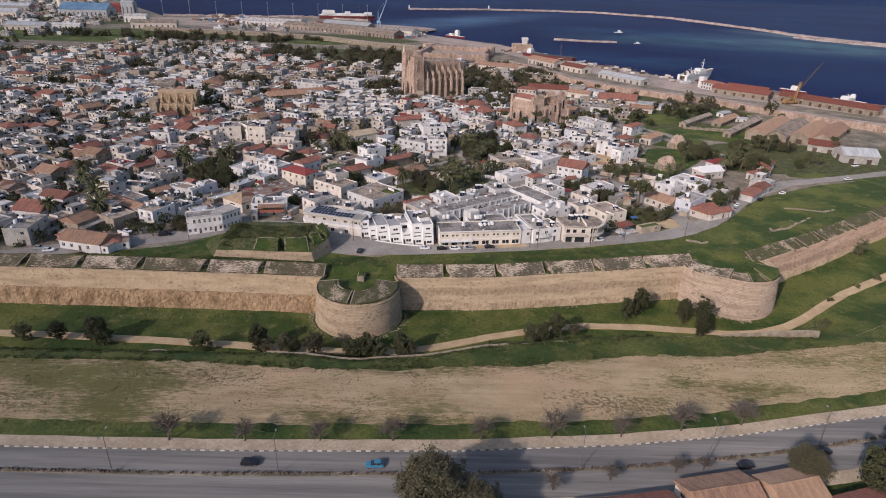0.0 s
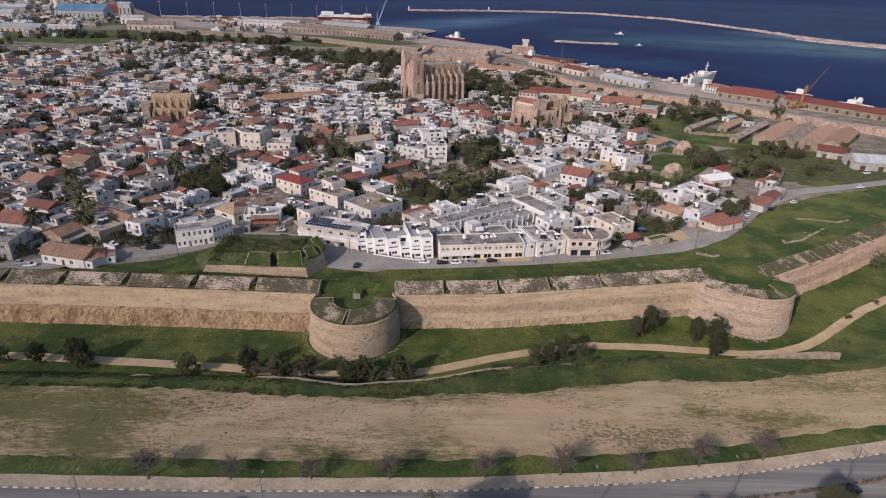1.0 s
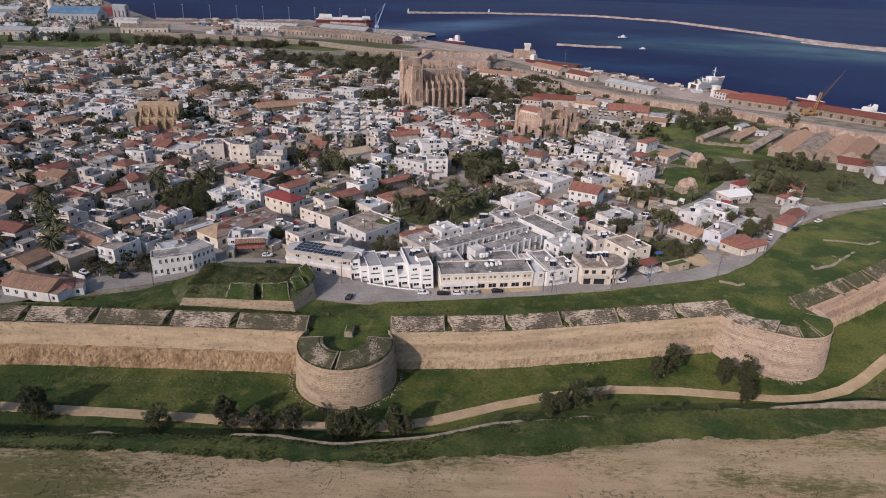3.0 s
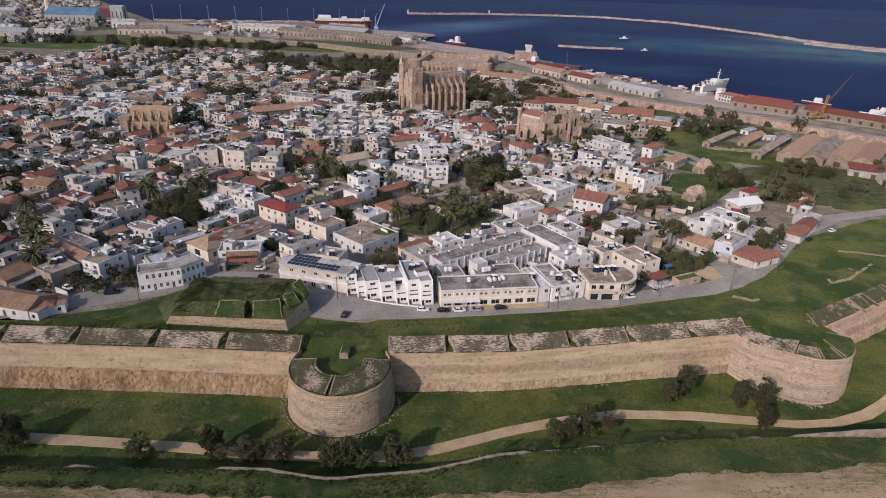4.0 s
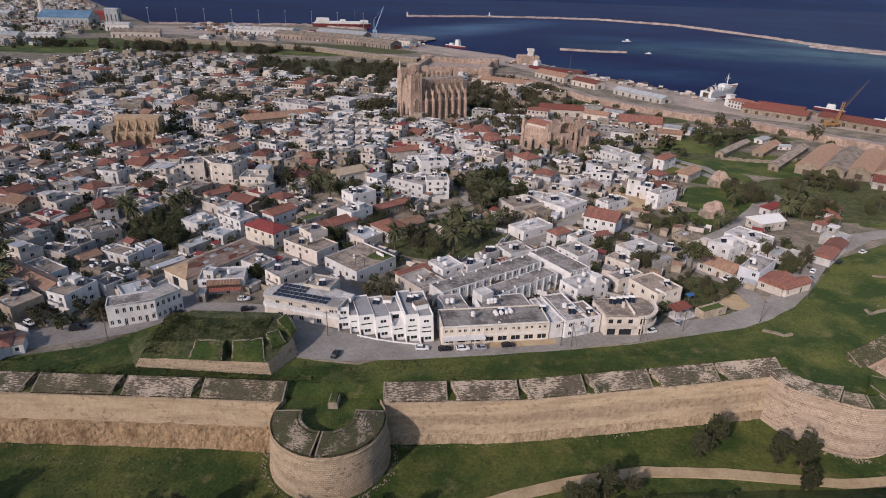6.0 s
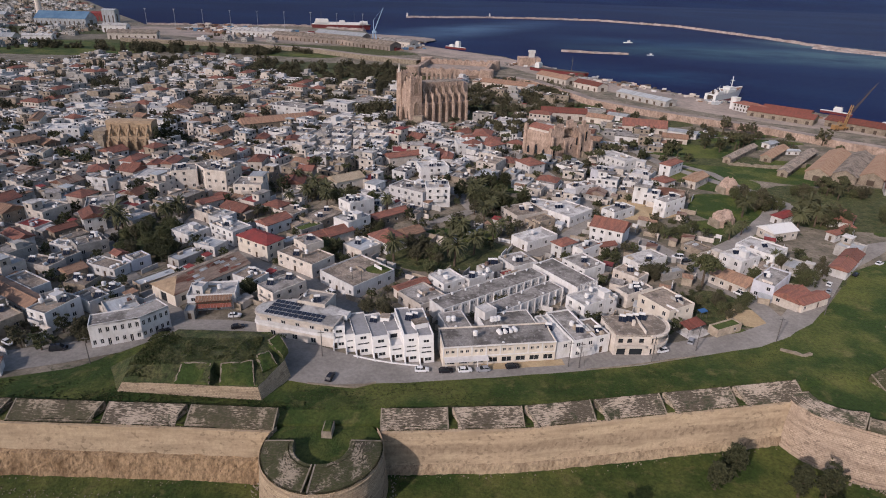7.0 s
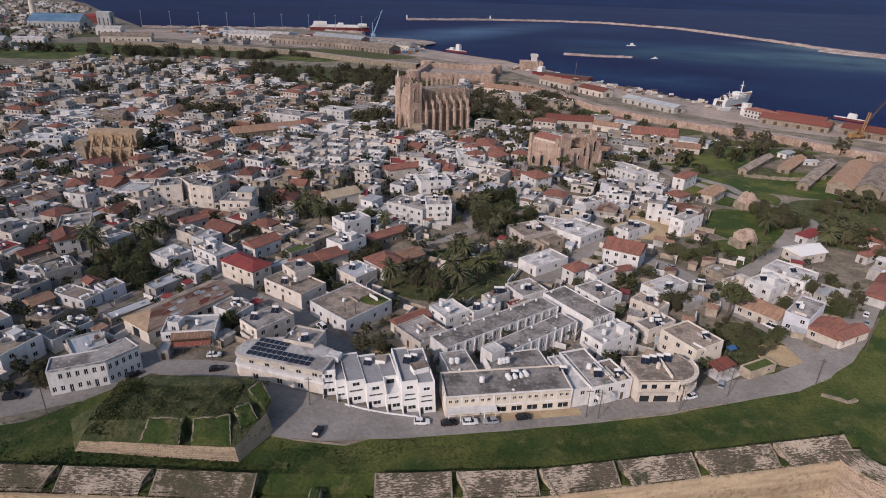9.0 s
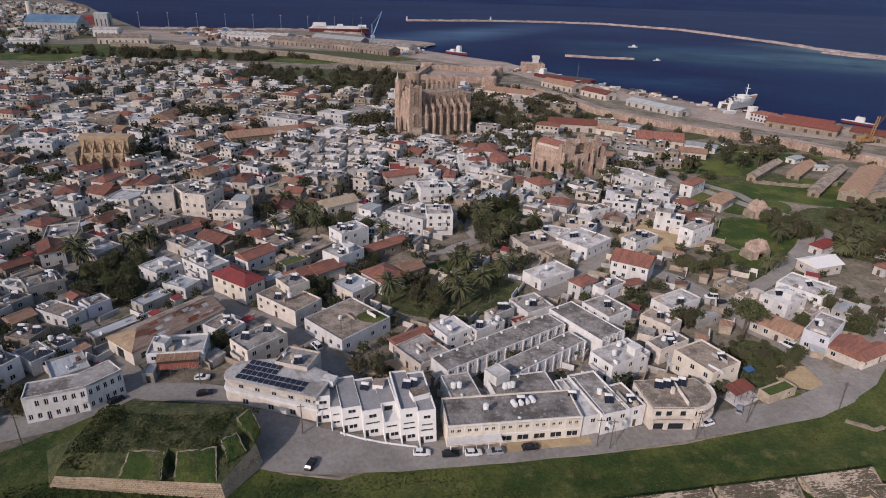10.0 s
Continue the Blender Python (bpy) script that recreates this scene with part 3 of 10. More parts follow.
def town_ground():
    ring = [(-3500, 190)] + [(x, max(y, line(WALL_FRONT, x) + 11)) for x, y in ROAD_EDGE] + [(600, 335)] + COAST[1:]
    pts, _, tris, *_ = delaunay_2d_cdt([Vector(q) for q in ring], [], [list(range(len(ring)))], 1, 1e-3)
    me = Mesh()
    for t in tris:
        me.face([(pts[i].x, pts[i].y, -0.03) for i in t])
    for (x0, y0), (x1, y1) in zip(COAST, COAST[1:]):
        me.face([(x0, y0, -8), (x1, y1, -8), (x1, y1, -0.03), (x0, y0, -0.03)])
    tagged(part("town_ground", me, EARTH), "dusty built-up ground reaching to the harbour", "ground", kind="structure")


town_ground()
sea = Mesh()
sea.face([(-4800, -3000, -12.5), (4800, -3000, -12.5), (4800, 300, -12.5), (-4800, 300, -12.5)])
for i in range(32):
    for j in range(16):
        x0, y0 = -4800 + 300 * i, 300 + 290 * j
        lift = lambda y: -2 + max(0, y - 2900) * 0.06
        sea.face([(x0, y0, lift(y0)), (x0 + 300, y0, lift(y0)), (x0 + 300, y0 + 290, lift(y0 + 290)), (x0, y0 + 290, lift(y0 + 290))])
tagged(part("water", sea, SEA), "deep blue rippled sea water beyond the harbour", "sea", kind="structure")


# ---- avenue outside the walls ----
def along_kerb(off, x0=-300, x1=300, step=6.0):
    return [(x, line(KERB, x) + off) for x in np.arange(x0, x1 + 0.1, step)]


ribbon("road", along_kerb(-6.8), 13.4, -1.62, ASPHALT, "grey two-carriageway asphalt road with a planted median", "road")
ribbon("pavement", along_kerb(1.75), 3.3, -1.5, PAVING, "broad tan paved footway beside the road", "pavement", thick=0.2)
ribbon("pavement", along_kerb(-15.0), 3.0, -1.5, PAVING, "narrow tan paved footway beside the road", "pavement", thick=0.2)
ribbon("median", along_kerb(-6.4), 0.9, -1.42, EARTH, "raised earth median with low brown planting", "median", thick=0.3)


def kerb_run(off, name, label, both=True):
    run = thing(name, label, "kerb", kind="structure")
    me = Mesh()
    me.box(-0.48, 0.48, -0.1, 0.1, 0, 0.27, 0, 0.02)
    pale, dark = me.data("kerbstone", [KERBW]), me.data("kerbstone", [KERBB])
    x, k = -110.0, 0
    while x < 130:
        y, dy = line(KERB, x) + off, line(KERB, x + 1) - line(KERB, x)
        part("kerbstone", pale if k % 2 else dark, None, run, m=pose(x, y, -1.7, 0, 0, math.degrees(math.atan(dy))))
        x, k = x + 1.0 / math.sqrt(1 + dy * dy), k + 1


kerb_run(0.0, "kerb", "black and white painted kerbstones along the footway")
kerb_run(-6.0, "kerb", "black and white painted kerbstones of the median")


def hedge_row():
    me = Mesh()
    rng = random.Random(4)
    for i in range(700):
        x = -110 + 240 * rng.random()
        y = line(KERB, x) - 6.4 + rng.uniform(-0.3, 0.3)
        r = rng.uniform(0.1, 0.22)
        me.hexa([(x - r, y - r, -1.4), (x + r, y - r, -1.4), (x + r, y + r, -1.4), (x - r, y + r, -1.4)], [(x - r * 0.5, y - r * 0.5, -1.4 + r * 2), (x + r * 0.6, y - r * 0.4, -1.4 + r * 1.7), (x + r * 0.5, y + r * 0.5, -1.4 + r * 2.2), (x - r * 0.4, y + r * 0.6, -1.4 + r * 1.8)])
    tagged(part("median_shrubs", me, BARK), "low brown dry shrubs planted along the median", "shrubs", kind="stuff")


hedge_row()
MOAT_PATH = [(-300, 154), (-128, 152.2), (-111, 151.8), (-74, 150.0), (-55, 148.9), (-46, 147.9), (-38, 147.4), (-24, 147.1), (-10, 147.6), (-1, 149.8), (17, 156.6), (30, 160.8), (48, 164.7), (67, 164.6), (92, 162.2), (103, 163.0), (112, 165.6), (119, 169.4), (128, 175.8), (142, 185.8), (156, 193.8), (170, 202), (260, 258)]
ribbon("path", MOAT_PATH, 3.0, lambda x, y: line(MOAT_Z, x) + 0.36 + (0.1 if x > 108 else 0), PATHDIRT, "pale beaten-earth footpath along the moat", "path", thick=0.6)


# ---- ramparts ----
def swept(me, stations, profile, mat=0, jag=0.0, close=False):
    """Sweeps a profile of (offset, z) along stations (x, y, normal, run); u runs along, v runs up."""
    rows = []
    for x, y, (nx, ny), s in stations:
        row = []
        for o, z in profile(s):
            j = jag * noise.noise((s * 0.45, z * 0.7, 1.0)) if jag else 0
            row.append(((x + nx * (o + j), y + ny * (o + j), z), (s, z)))
        rows.append(row)
    for a, b in zip(rows, rows[1:]):
        for i in range(len(a) - 1):
            me.face([a[i][0], b[i][0], b[i + 1][0], a[i + 1][0]], mat, [a[i][1], b[i][1], b[i + 1][1], a[i + 1][1]])


def stations_of(x0, x1, step=1.5):
    out, s = [], 0.0
    n = max(2, int((x1 - x0) / step))
    for i in range(n + 1):
        x = x0 + (x1 - x0) * i / n
        y = line(WALL_FRONT, x)
        d = Vector((2.0, line(WALL_FRONT, x + 1) - line(WALL_FRONT, x - 1))).normalized()
        if out:
            s += math.hypot(x - out[-1][0], y - out[-1][1])
        out.append((x, y, (-d.y, d.x), s))
    return out


def curtain(label, x0, x1, slots, batter, rock_z, back, lean=-1, stone=None, foot=None, cope=None):
    """A length of rampart: battered face on a rock foot, sloping parapet blocks parted by embrasures, earth behind."""
    wall = thing("rampart_wall", label, "city wall")
    st = stations_of(x0, x1)
    me = Mesh()
    swept(me, st, lambda s: [(-batter * 0.55, rock_z - 1.2), (-batter * 0.22, -3.2), (-0.1, line(RIM_Z, x0 + s) - 0.75), (-0.22, line(RIM_Z, x0 + s) - 0.7), (-0.22, line(RIM_Z, x0 + s) - 0.4), (0.0, line(RIM_Z, x0 + s) - 0.35 + 0.18 * noise.noise((s * 0.5, 2.0, 0.0))), (1.2, line(RIM_Z, x0 + s) - 0.3), (4.6, line(RIM_Z, x0 + s) - 0.2), (4.7, -6)], jag=0.12)
    part("wall_face", me, stone or ASHLAR, wall)
    me = Mesh()
    levels = [-12.0, -11.0] + [-10.3 + 0.6 * k for k in range(int((rock_z + 10.3) / 0.6) + 1)]
    fine = stations_of(x0, x1, 0.8)
    swept(me, fine, lambda s: [(-batter * (0.62 + 0.38 * (rock_z - z) / (rock_z + 11)) + 0.3 * noise.noise((s * 0.25, z * 0.5, 4.0)) + 0.28 * noise.noise((s * 1.1, z * 0.7, 7.0)) + 0.2 * noise.noise((s * 2.6, z * 1.6, 9.0)), z) for z in levels] + [(-batter * 0.4, rock_z + 0.35 * noise.noise((s * 0.3, 0.0, 2.0)))])
    part("rock_foot", me, foot or ROCK, wall, "rough brown rock-cut foot" if foot is None else "worn sandstone foot")
    # each embrasure has one square cheek and one that splays towards the moat
    cuts = [x0] + [c for q in slots for c in ((q, q + 1.0) if lean < 0 else (q - 1.0, q))] + [x1]
    for q in slots:
        r, y, d = line(RIM_Z, q) - 0.2, line(WALL_FRONT, q), Vector((2.0, line(WALL_FRONT, q + 1) - line(WALL_FRONT, q - 1))).normalized()
        spot = lambda u, o: (q + d.x * u - d.y * o, y + d.y * u + d.x * o)
        ring = [spot(-0.05, 0.7), spot(3.0, 0.7), spot(1.0, back), spot(-0.05, back)] if lean < 0 else [spot(-3.0, 0.7), spot(0.05, 0.7), spot(0.05, back), spot(-1.0, back)]
        floor = Mesh()
        floor.prism(ring, r - 0.3, r + 0.12)
        part("embrasure_floor", floor, GRASS, wall, "grass grown floor of the embrasure")
    for a, b in zip(cuts[::2], cuts[1::2]):
        if b - a < 1.5:
            continue
        seg = Mesh()
        fine = stations_of(a, b, 1.0)
        n = len(fine)
        rows = []
        for i, (x, y, (nx, ny), s) in enumerate(fine):
            r = line(RIM_Z, x)
            wob = 0.16 * noise.noise((x * 0.6, 1.0, 5.0))
            row = []
            for o, z in ((0.35, r - 0.45), (0.35, r - 0.1 + wob), (1.6, r + 0.55 + wob * 0.7), (3.2, r + 1.35 - wob), (back - 0.2, r + 2.1 + wob), (back, r + 1.9 + wob), (back, r - 0.9)):
                sh = -lean * 2.1 * (1 - o / back) if (i == 0 and a != x0 and lean < 0) or (i == n - 1 and b != x1 and lean > 0) else 0.0
                row.append((x + nx * o + sh, y + ny * o, z))
            rows.append(row)
        for p, q in zip(rows, rows[1:]):
            for j in range(len(p) - 1):
                seg.face([p[j], q[j], q[j + 1], p[j + 1]], 0, [(p[0][0], j * 1.3), (q[0][0], j * 1.3), (q[0][0], j * 1.3 + 1.3), (p[0][0], j * 1.3 + 1.3)])
        seg.face(list(reversed(rows[0])))
        seg.face(rows[-1])
        part("parapet_block", seg, cope or MOSSY if cope or a < -50 and noise.noise((a * 0.31, 0.5, 0.2)) > -0.1 else COPING, wall, "lichen-blackened sloping stone parapet")
        for row, s in ((rows[0], 1), (rows[-1], -1)):
            lip = Mesh()
            pts = [Vector(q) for q in row[1:5]]
            for p, q in zip(pts, pts[1:]):
                lo, hi = Vector((0.28 * s, 0, 0.03)), Vector((0.28 * s, 0, 0.1))
                up, dn = Vector((0, 0, 0.1)), Vector((0, 0, -0.25))
                lip.hexa([p + dn, p + dn + Vector((0.28 * s, 0, 0)), q + dn + Vector((0.28 * s, 0, 0)), q + dn][::s], [p + up, p + hi, q + hi, q + up][::s])
            part("edging", lip, RUBBLE, wall, "pale stone edging of the embrasure")
    return wall


curtain("sand-coloured ashlar rampart on a brown rock foot above the moat", -300, -35.5, [-288, -268, -248, -228, -208, -188, -168, -149, -131, -113.2, -94, -73.2, -55.0], 4.2, -5.6, 5.2, 1)
curtain("sand-coloured ashlar rampart between two round bastions", -12.5, 88.5, [2.6, 19.6, 36.1, 53.1, 71.0], 1.6, -8.6, 5.2, -1, BEDDED, FOOTSTONE)
curtain("reddish sandstone rampart running towards the harbour", 110.5, 300, [128.2, 135.0, 146, 165, 184, 203, 222, 241], 3.4, -6.5, 5.0, -1, REDSTONE, FOOTSTONE, DARKCOPE)


def arc_of(cx, cy, r, a0, a1, n):
    return [(cx + r * math.cos(radians(a0 + (a1 - a0) * i / n)), cy + r * math.sin(radians(a0 + (a1 - a0) * i / n))) for i in range(n + 1)]


def bastion(label, cx, cy, r0, r1, rim, floor, a0, a1, merlons, foot, flank=0.0, dip=0.0, stone=None):
    """A drum of battered masonry; flank draws its left shoulder out to the curtain, dip lowers the rim there."""
    out = lambda a: flank * max(0.0, 222 - a)
    low = lambda a: dip * min(1.0, max(0.0, 240 - a) / 60)
    tower = thing("round_bastion", label, "bastion")
    me = Mesh()
    n = 64
    zs = [-12.0, foot, foot + 0.05, (foot + rim) / 2, rim - 1.0, rim - 0.95, rim - 0.65, rim - 0.6, rim]
    rs = [r0 + 0.9, r0 + 0.5, r0 + 0.1, (r0 + r1) / 2 + 0.1, r1, r1 + 0.2, r1 + 0.2, r1, r1]
    for i in range(n):
        for j in range(len(zs) - 1):
            pts, uv = [], []
            for k, q in ((i, j), (i + 1, j), (i + 1, j + 1), (i, j + 1)):
                a = a0 + (a1 - a0) * k / n
                top = 0.22 * noise.noise((a * 0.12, 3.0, 0.0)) if q == len(zs) - 1 else 0
                rr = rs[q] + out(a) + 0.1 * noise.noise((a * 0.3, zs[q] * 0.5, 0.0))
                pts.append((cx + rr * math.cos(radians(a)), cy + rr * math.sin(radians(a)), zs[q] + top - (low(a) if q > 3 else 0)))
                uv.append((radians(a) * r0, zs[q]))
            me.face(pts, 0, uv)
    part("drum_wall", me, stone or DRUM, tower)
    me = Mesh()
    ring = arc_of(cx, cy, r1 - 0.1, 0, 354, 59)
    me.hexa([(x, y, floor - 1.5) for x, y in ring], [(x, y, floor) for x, y in ring])
    part("terrace", me, GRASS, tower, "overgrown grassy gun terrace")
    for b0, b1, inner, lift, mat in merlons:
        me = Mesh()
        m = max(4, int(abs(b1 - b0) / 5))
        rows = []
        for k in range(m + 1):
            a = radians(b0 + (b1 - b0) * k / m)
            wob = 0.2 * noise.noise((a * 3, cx, 0.0))
            dg, dr = out(math.degrees(a)), low(math.degrees(a))
            rows.append([(cx + (r + dg) * math.cos(a), cy + (r + dg) * math.sin(a), z - dr) for r, z in ((r1 - 0.25, rim - 0.5), (r1 - 0.25, rim + 0.1 + wob), ((r1 + inner) / 2, rim + lift * 0.6 + wob), (inner + 0.3, rim + lift - wob), (inner, rim + lift - 0.3), (inner, floor - 0.5))])
        for i, (p, q) in enumerate(zip(rows, rows[1:])):
            for j in range(len(p) - 1):
                me.face([p[j], q[j], q[j + 1], p[j + 1]], 0, [(b0 + i, j * 2.2), (b0 + i + 1, j * 2.2), (b0 + i + 1, j * 2.2 + 2.2), (b0 + i, j * 2.2 + 2.2)])
        me.face(list(reversed(rows[0])))
        me.face(rows[-1])
        part("merlon", me, mat, tower, "curved sloping parapet block with lichen and grass")
        for row, nxt in ((rows[0], rows[1]), (rows[-1], rows[-2])):
            lip = Mesh()
            pts = [Vector(q) for q in row[1:4]]
            s = (Vector(nxt[2]) - Vector(row[2])).normalized() * 0.3
            for p, q in zip(pts, pts[1:]):
                ring = [p, p + s, q + s, q]
                if (ring[1] - ring[0]).cross(ring[2] - ring[1]).z < 0:
                    ring.reverse()
                lip.hexa([r_ + Vector((0, 0, -0.25)) for r_ in ring], [r_ + Vector((0, 0, 0.1)) for r_ in ring])
            part("edging", lip, RUBBLE, tower, "pale stone edging of the embrasure")
    return tower


bastion("round sandstone bastion with grassy top and split parapet", -24.0, 167.6, 13.6, 12.7, 0.2, -0.9, 150, 392, [(172, 262, 5.7, 1.1, DARKCOPE), (266, 372, 5.7, 1.15, DARKCOPE)], -11.3)
bastion("broad pinkish stone bastion with grassy gun platform", 102.2, 184.4, 13.4, 12.5, 2.6, 1.0, 160, 385, [(166, 232, 7.2, 1.5, COPING), (233.5, 262, 8.0, 0.9, MOSSY), (264, 290, 8.2, 0.8, SCRUB), (295, 352, 5.2, 1.2, GRASS)], -10.2, 0.11, 1.5, PINKDRUM)

sentry = thing("stone_block", "long low stone block with a grassy top on the bastion terrace", "stone block", pose(-23.8, 173.6, 0.0, 0, 0, -2))
post = Mesh()
post.box(-1.15, 1.15, -1.9, 1.9, -1.2, 0.75, 0, 0.08)
part("block", post, RUBBLE, sentry)
post = Mesh()
post.box(-0.85, 0.85, -1.6, 1.75, 0.752, 0.95, 0, 0.12)
part("turf", post, GRASS, sentry, "grass on top")


def counterscarp():
    """The dry-stone edge wall along the outer side of the moat."""
    me = Mesh()
    pts = [(x, line(SCARP_TOP, x) + 0.35) for x in np.arange(-300, 113, 2.0)]
    for (x0, y0), (x1, y1) in zip(pts, pts[1:]):
        za, zb = (-3.75 + 0.3 * noise.noise((x * 0.2, 8, 0)) + 0.12 * noise.noise((x * 1.1, 0, 0)) + (1.8 if x > 84 else 0) * min(1, (x - 84) / 20) - (0.9 - 1.6 * max(0, noise.noise((x * 0.13, 3.0, 0))) if x < -45 or 20 < x < 84 else 0) for x in (x0, x1))
        d = Vector((x1 - x0, y1 - y0)).normalized()
        s = Vector((-d.y, d.x)) * 0.3
        me.hexa([(x0 - s.x, y0 - s.y, -11.5), (x1 - s.x, y1 - s.y, -11.5), (x1 + s.x, y1 + s.y, -11.5), (x0 + s.x, y0 + s.y, -11.5)], [(x0 - s.x, y0 - s.y, za), (x1 - s.x, y1 - s.y, zb), (x1 + s.x, y1 + s.y, zb), (x0 + s.x, y0 + s.y, za)])
    tagged(part("moat_wall", me, RUBBLE), "low pale dry-stone retaining wall edging the moat", "retaining wall", kind="structure")


counterscarp()


def fallen_stones():
    """Loose stones lying along the foot of the walls and bastions."""
    r, me = random.Random(17), Mesh()

    def stone(x, y, z, q):
        a = r.uniform(0, 6.28)
        ring = [(x + q * r.uniform(0.6, 1.1) * math.cos(a + k * 1.257), y + q * r.uniform(0.6, 1.1) * math.sin(a + k * 1.257)) for k in range(5)]
        me.hexa([(u, v, z - 0.2) for u, v in ring], [(x + (u - x) * 0.6, y + (v - y) * 0.6, z + q * r.uniform(0.4, 0.8)) for u, v in ring])

    for k in range(260):
        a, q = radians(r.uniform(165, 378)), r.uniform(0.1, 0.32)
        rr = 14.3 + abs(r.gauss(0, 0.7))
        stone(-24 + rr * math.cos(a), 167.6 + rr * math.sin(a), -10.9, q)
    for k in range(130):
        a, q = radians(r.uniform(220, 378)), r.uniform(0.12, 0.42)
        rr = 14.6 + abs(r.gauss(0, 0.7))
        stone(103 + rr * math.cos(a), 184.6 + rr * math.sin(a), line(MOAT_Z, 103) + 0.1, q)
    for k in range(200):
        x = r.uniform(-130, 90)
        if not -38 < x < -10:
            stone(x, line(WALL_FRONT, x) - (4.6 if x < -35 else 2.0) - abs(r.gauss(0, 0.6)), -10.95, r.uniform(0.08, 0.24))
    for k in range(260):
        x = r.choice((r.uniform(-110, -40), r.uniform(-10, 14)))
        stone(x, line(SCARP_TOP, x) + 1.6 + abs(r.gauss(0, 1.2)), (-10.6 if x < 0 else line(STEP_Z, x) - 0.2), r.uniform(0.15, 0.5))
    for k in range(120):
        x = r.gauss(-80, 14)
        stone(x, line(WALL_FRONT, x) - 9 + r.gauss(0, 0.7), -10.98, r.uniform(0.08, 0.24))
    tagged(part("fallen_stones", me, RUBBLE), "loose pale stones fallen along the wall foot", "stones", kind="stuff")


fallen_stones()


def earthwork():
    """The grass-topped cavalier behind the rampart: stone front with embrasures, earth slopes behind."""
    work = thing("earthwork", "grass-covered artillery earthwork with coursed stone front", "earthwork")
    base = [(-75.2, 183.6), (-40.2, 181.8), (-35.8, 191.8), (-45.0, 209.8), (-73.0, 209.0), (-82.5, 194.0)]
    top = [(-73.4, 184.8), (-41.4, 183.0), (-37.4, 192.6), (-43.4, 203.8), (-67.5, 204.0), (-74.6, 193.0)]
    tz = [2.7, 3.5, 4.6, 5.3, 5.3, 4.2]
    me = Mesh()
    c = Vector((-57, 195))
    # rings from the edge of the top to its middle, slightly domed and rough
    edge, ez = [], []
    for i in range(6):
        a, b = Vector(top[i]), Vector(top[(i + 1) % 6])
        edge += [a.lerp(b, k / 36) for k in range(36)]
        ez += [tz[i] + (tz[(i + 1) % 6] - tz[i]) * k / 36 for k in range(36)]
    rings = []
    for f in (0, 0.06, 0.12, 0.2, 0.28, 0.36, 0.44, 0.52, 0.6, 0.7, 0.85):
        ring = []
        for p, z in zip(edge, ez):
            q = p.lerp(c, f)
            if -52.9 < q.x < -50.2 and q.y < 189.2:
                ring.append((q.x, q.y, 2.6))
                continue
            ring.append((q.x, q.y, z + (5.9 - z) * min(1, f * 2.6) + hump(q.x, q.y, 0.3, 0.6) * (f > 0)))
        rings.append(ring)
    for p, q in zip(rings, rings[1:]):
        for i in range(len(p)):
            j = (i + 1) % len(p)
            me.face([p[i], p[j], q[j], q[i]])
    me.face(rings[-1])
    part("turf_top", me, SCRUB, work, "rough dark grass on top")
    for i, mat, name in ((0, 1, "stone_front"), (1, 1, "stone_flank"), (2, 0, "earth_slope"), (3, 0, "earth_slope"), (4, 0, "earth_slope"), (5, 0, "earth_slope")):
        me = Mesh()
        a, b, ta, tb = base[i], base[(i + 1) % 6], top[i], top[(i + 1) % 6]
        for k in range(10):
            f, g = k / 10, (k + 1) / 10
            lo = [Vector(a).lerp(Vector(b), q) for q in (f, g)]
            hi = [Vector(ta).lerp(Vector(tb), q) for q in (f, g)]
            L = (Vector(b) - Vector(a)).length
            za, zb = (tz[i] + (tz[(i + 1) % 6] - tz[i]) * q + 0.03 + (0.28 * noise.noise((q * L * 0.5, i, 0)) if mat else 0) * (0 < q < 1) for q in (f, g))
            me.face([(*lo[0], -0.6), (*lo[1], -0.6), (*hi[1], zb), (*hi[0], za)], 0, [(f * L, -0.6), (g * L, -0.6), (g * L, 4.6), (f * L, 4.6)])
        part(name, me, DRUM if mat else SCRUB, work)
    # turfed parapet blocks: corners front left, front right, back right, back left
    for quad, z0, zf, zb in (([(-61.0, 184.2), (-52.8, 183.8), (-53.8, 188.6), (-60.6, 188.4)], 2.4, 3.6, 6.1), ([(-50.3, 183.7), (-42.2, 183.4), (-44.2, 190.0), (-51.4, 188.4)], 2.4, 3.9, 6.2), ([(-41.2, 187.2), (-38.6, 190.2), (-41.4, 193.8), (-43.9, 191.4)], 3.4, 5.0, 6.6), ([(-37.9, 193.0), (-37.4, 196.4), (-40.6, 200.4), (-42.6, 197.2)], 4.0, 5.6, 7.2)):
        n = 9
        blk = Mesh()
        a, b, c2, d2 = (Vector(q) for q in quad)

        def spot(i, j, lift=0.0):
            u, v = i / n, j / n
            p = a.lerp(b, u).lerp(d2.lerp(c2, u), v)
            rim = min(u, 1 - u, v, 1 - v)
            wob = 0.3 * noise.noise((p.x * 0.7, p.y * 0.7, 2.0))
            p = p + Vector((noise.noise((p.x, p.y, 7.0)), noise.noise((p.x, p.y, 9.0)))) * 0.22
            return (p.x, p.y, zf + (zb - zf) * v + wob + 0.25 * min(1, rim * 5) - 0.15 + lift)

        for i in range(n):
            for j in range(n):
                blk.face([spot(i, j), spot(i + 1, j), spot(i + 1, j + 1), spot(i, j + 1)])
        edge = [(i, 0) for i in range(n)] + [(n, j) for j in range(n)] + [(n - i, n) for i in range(n)] + [(0, n - j) for j in range(n)]
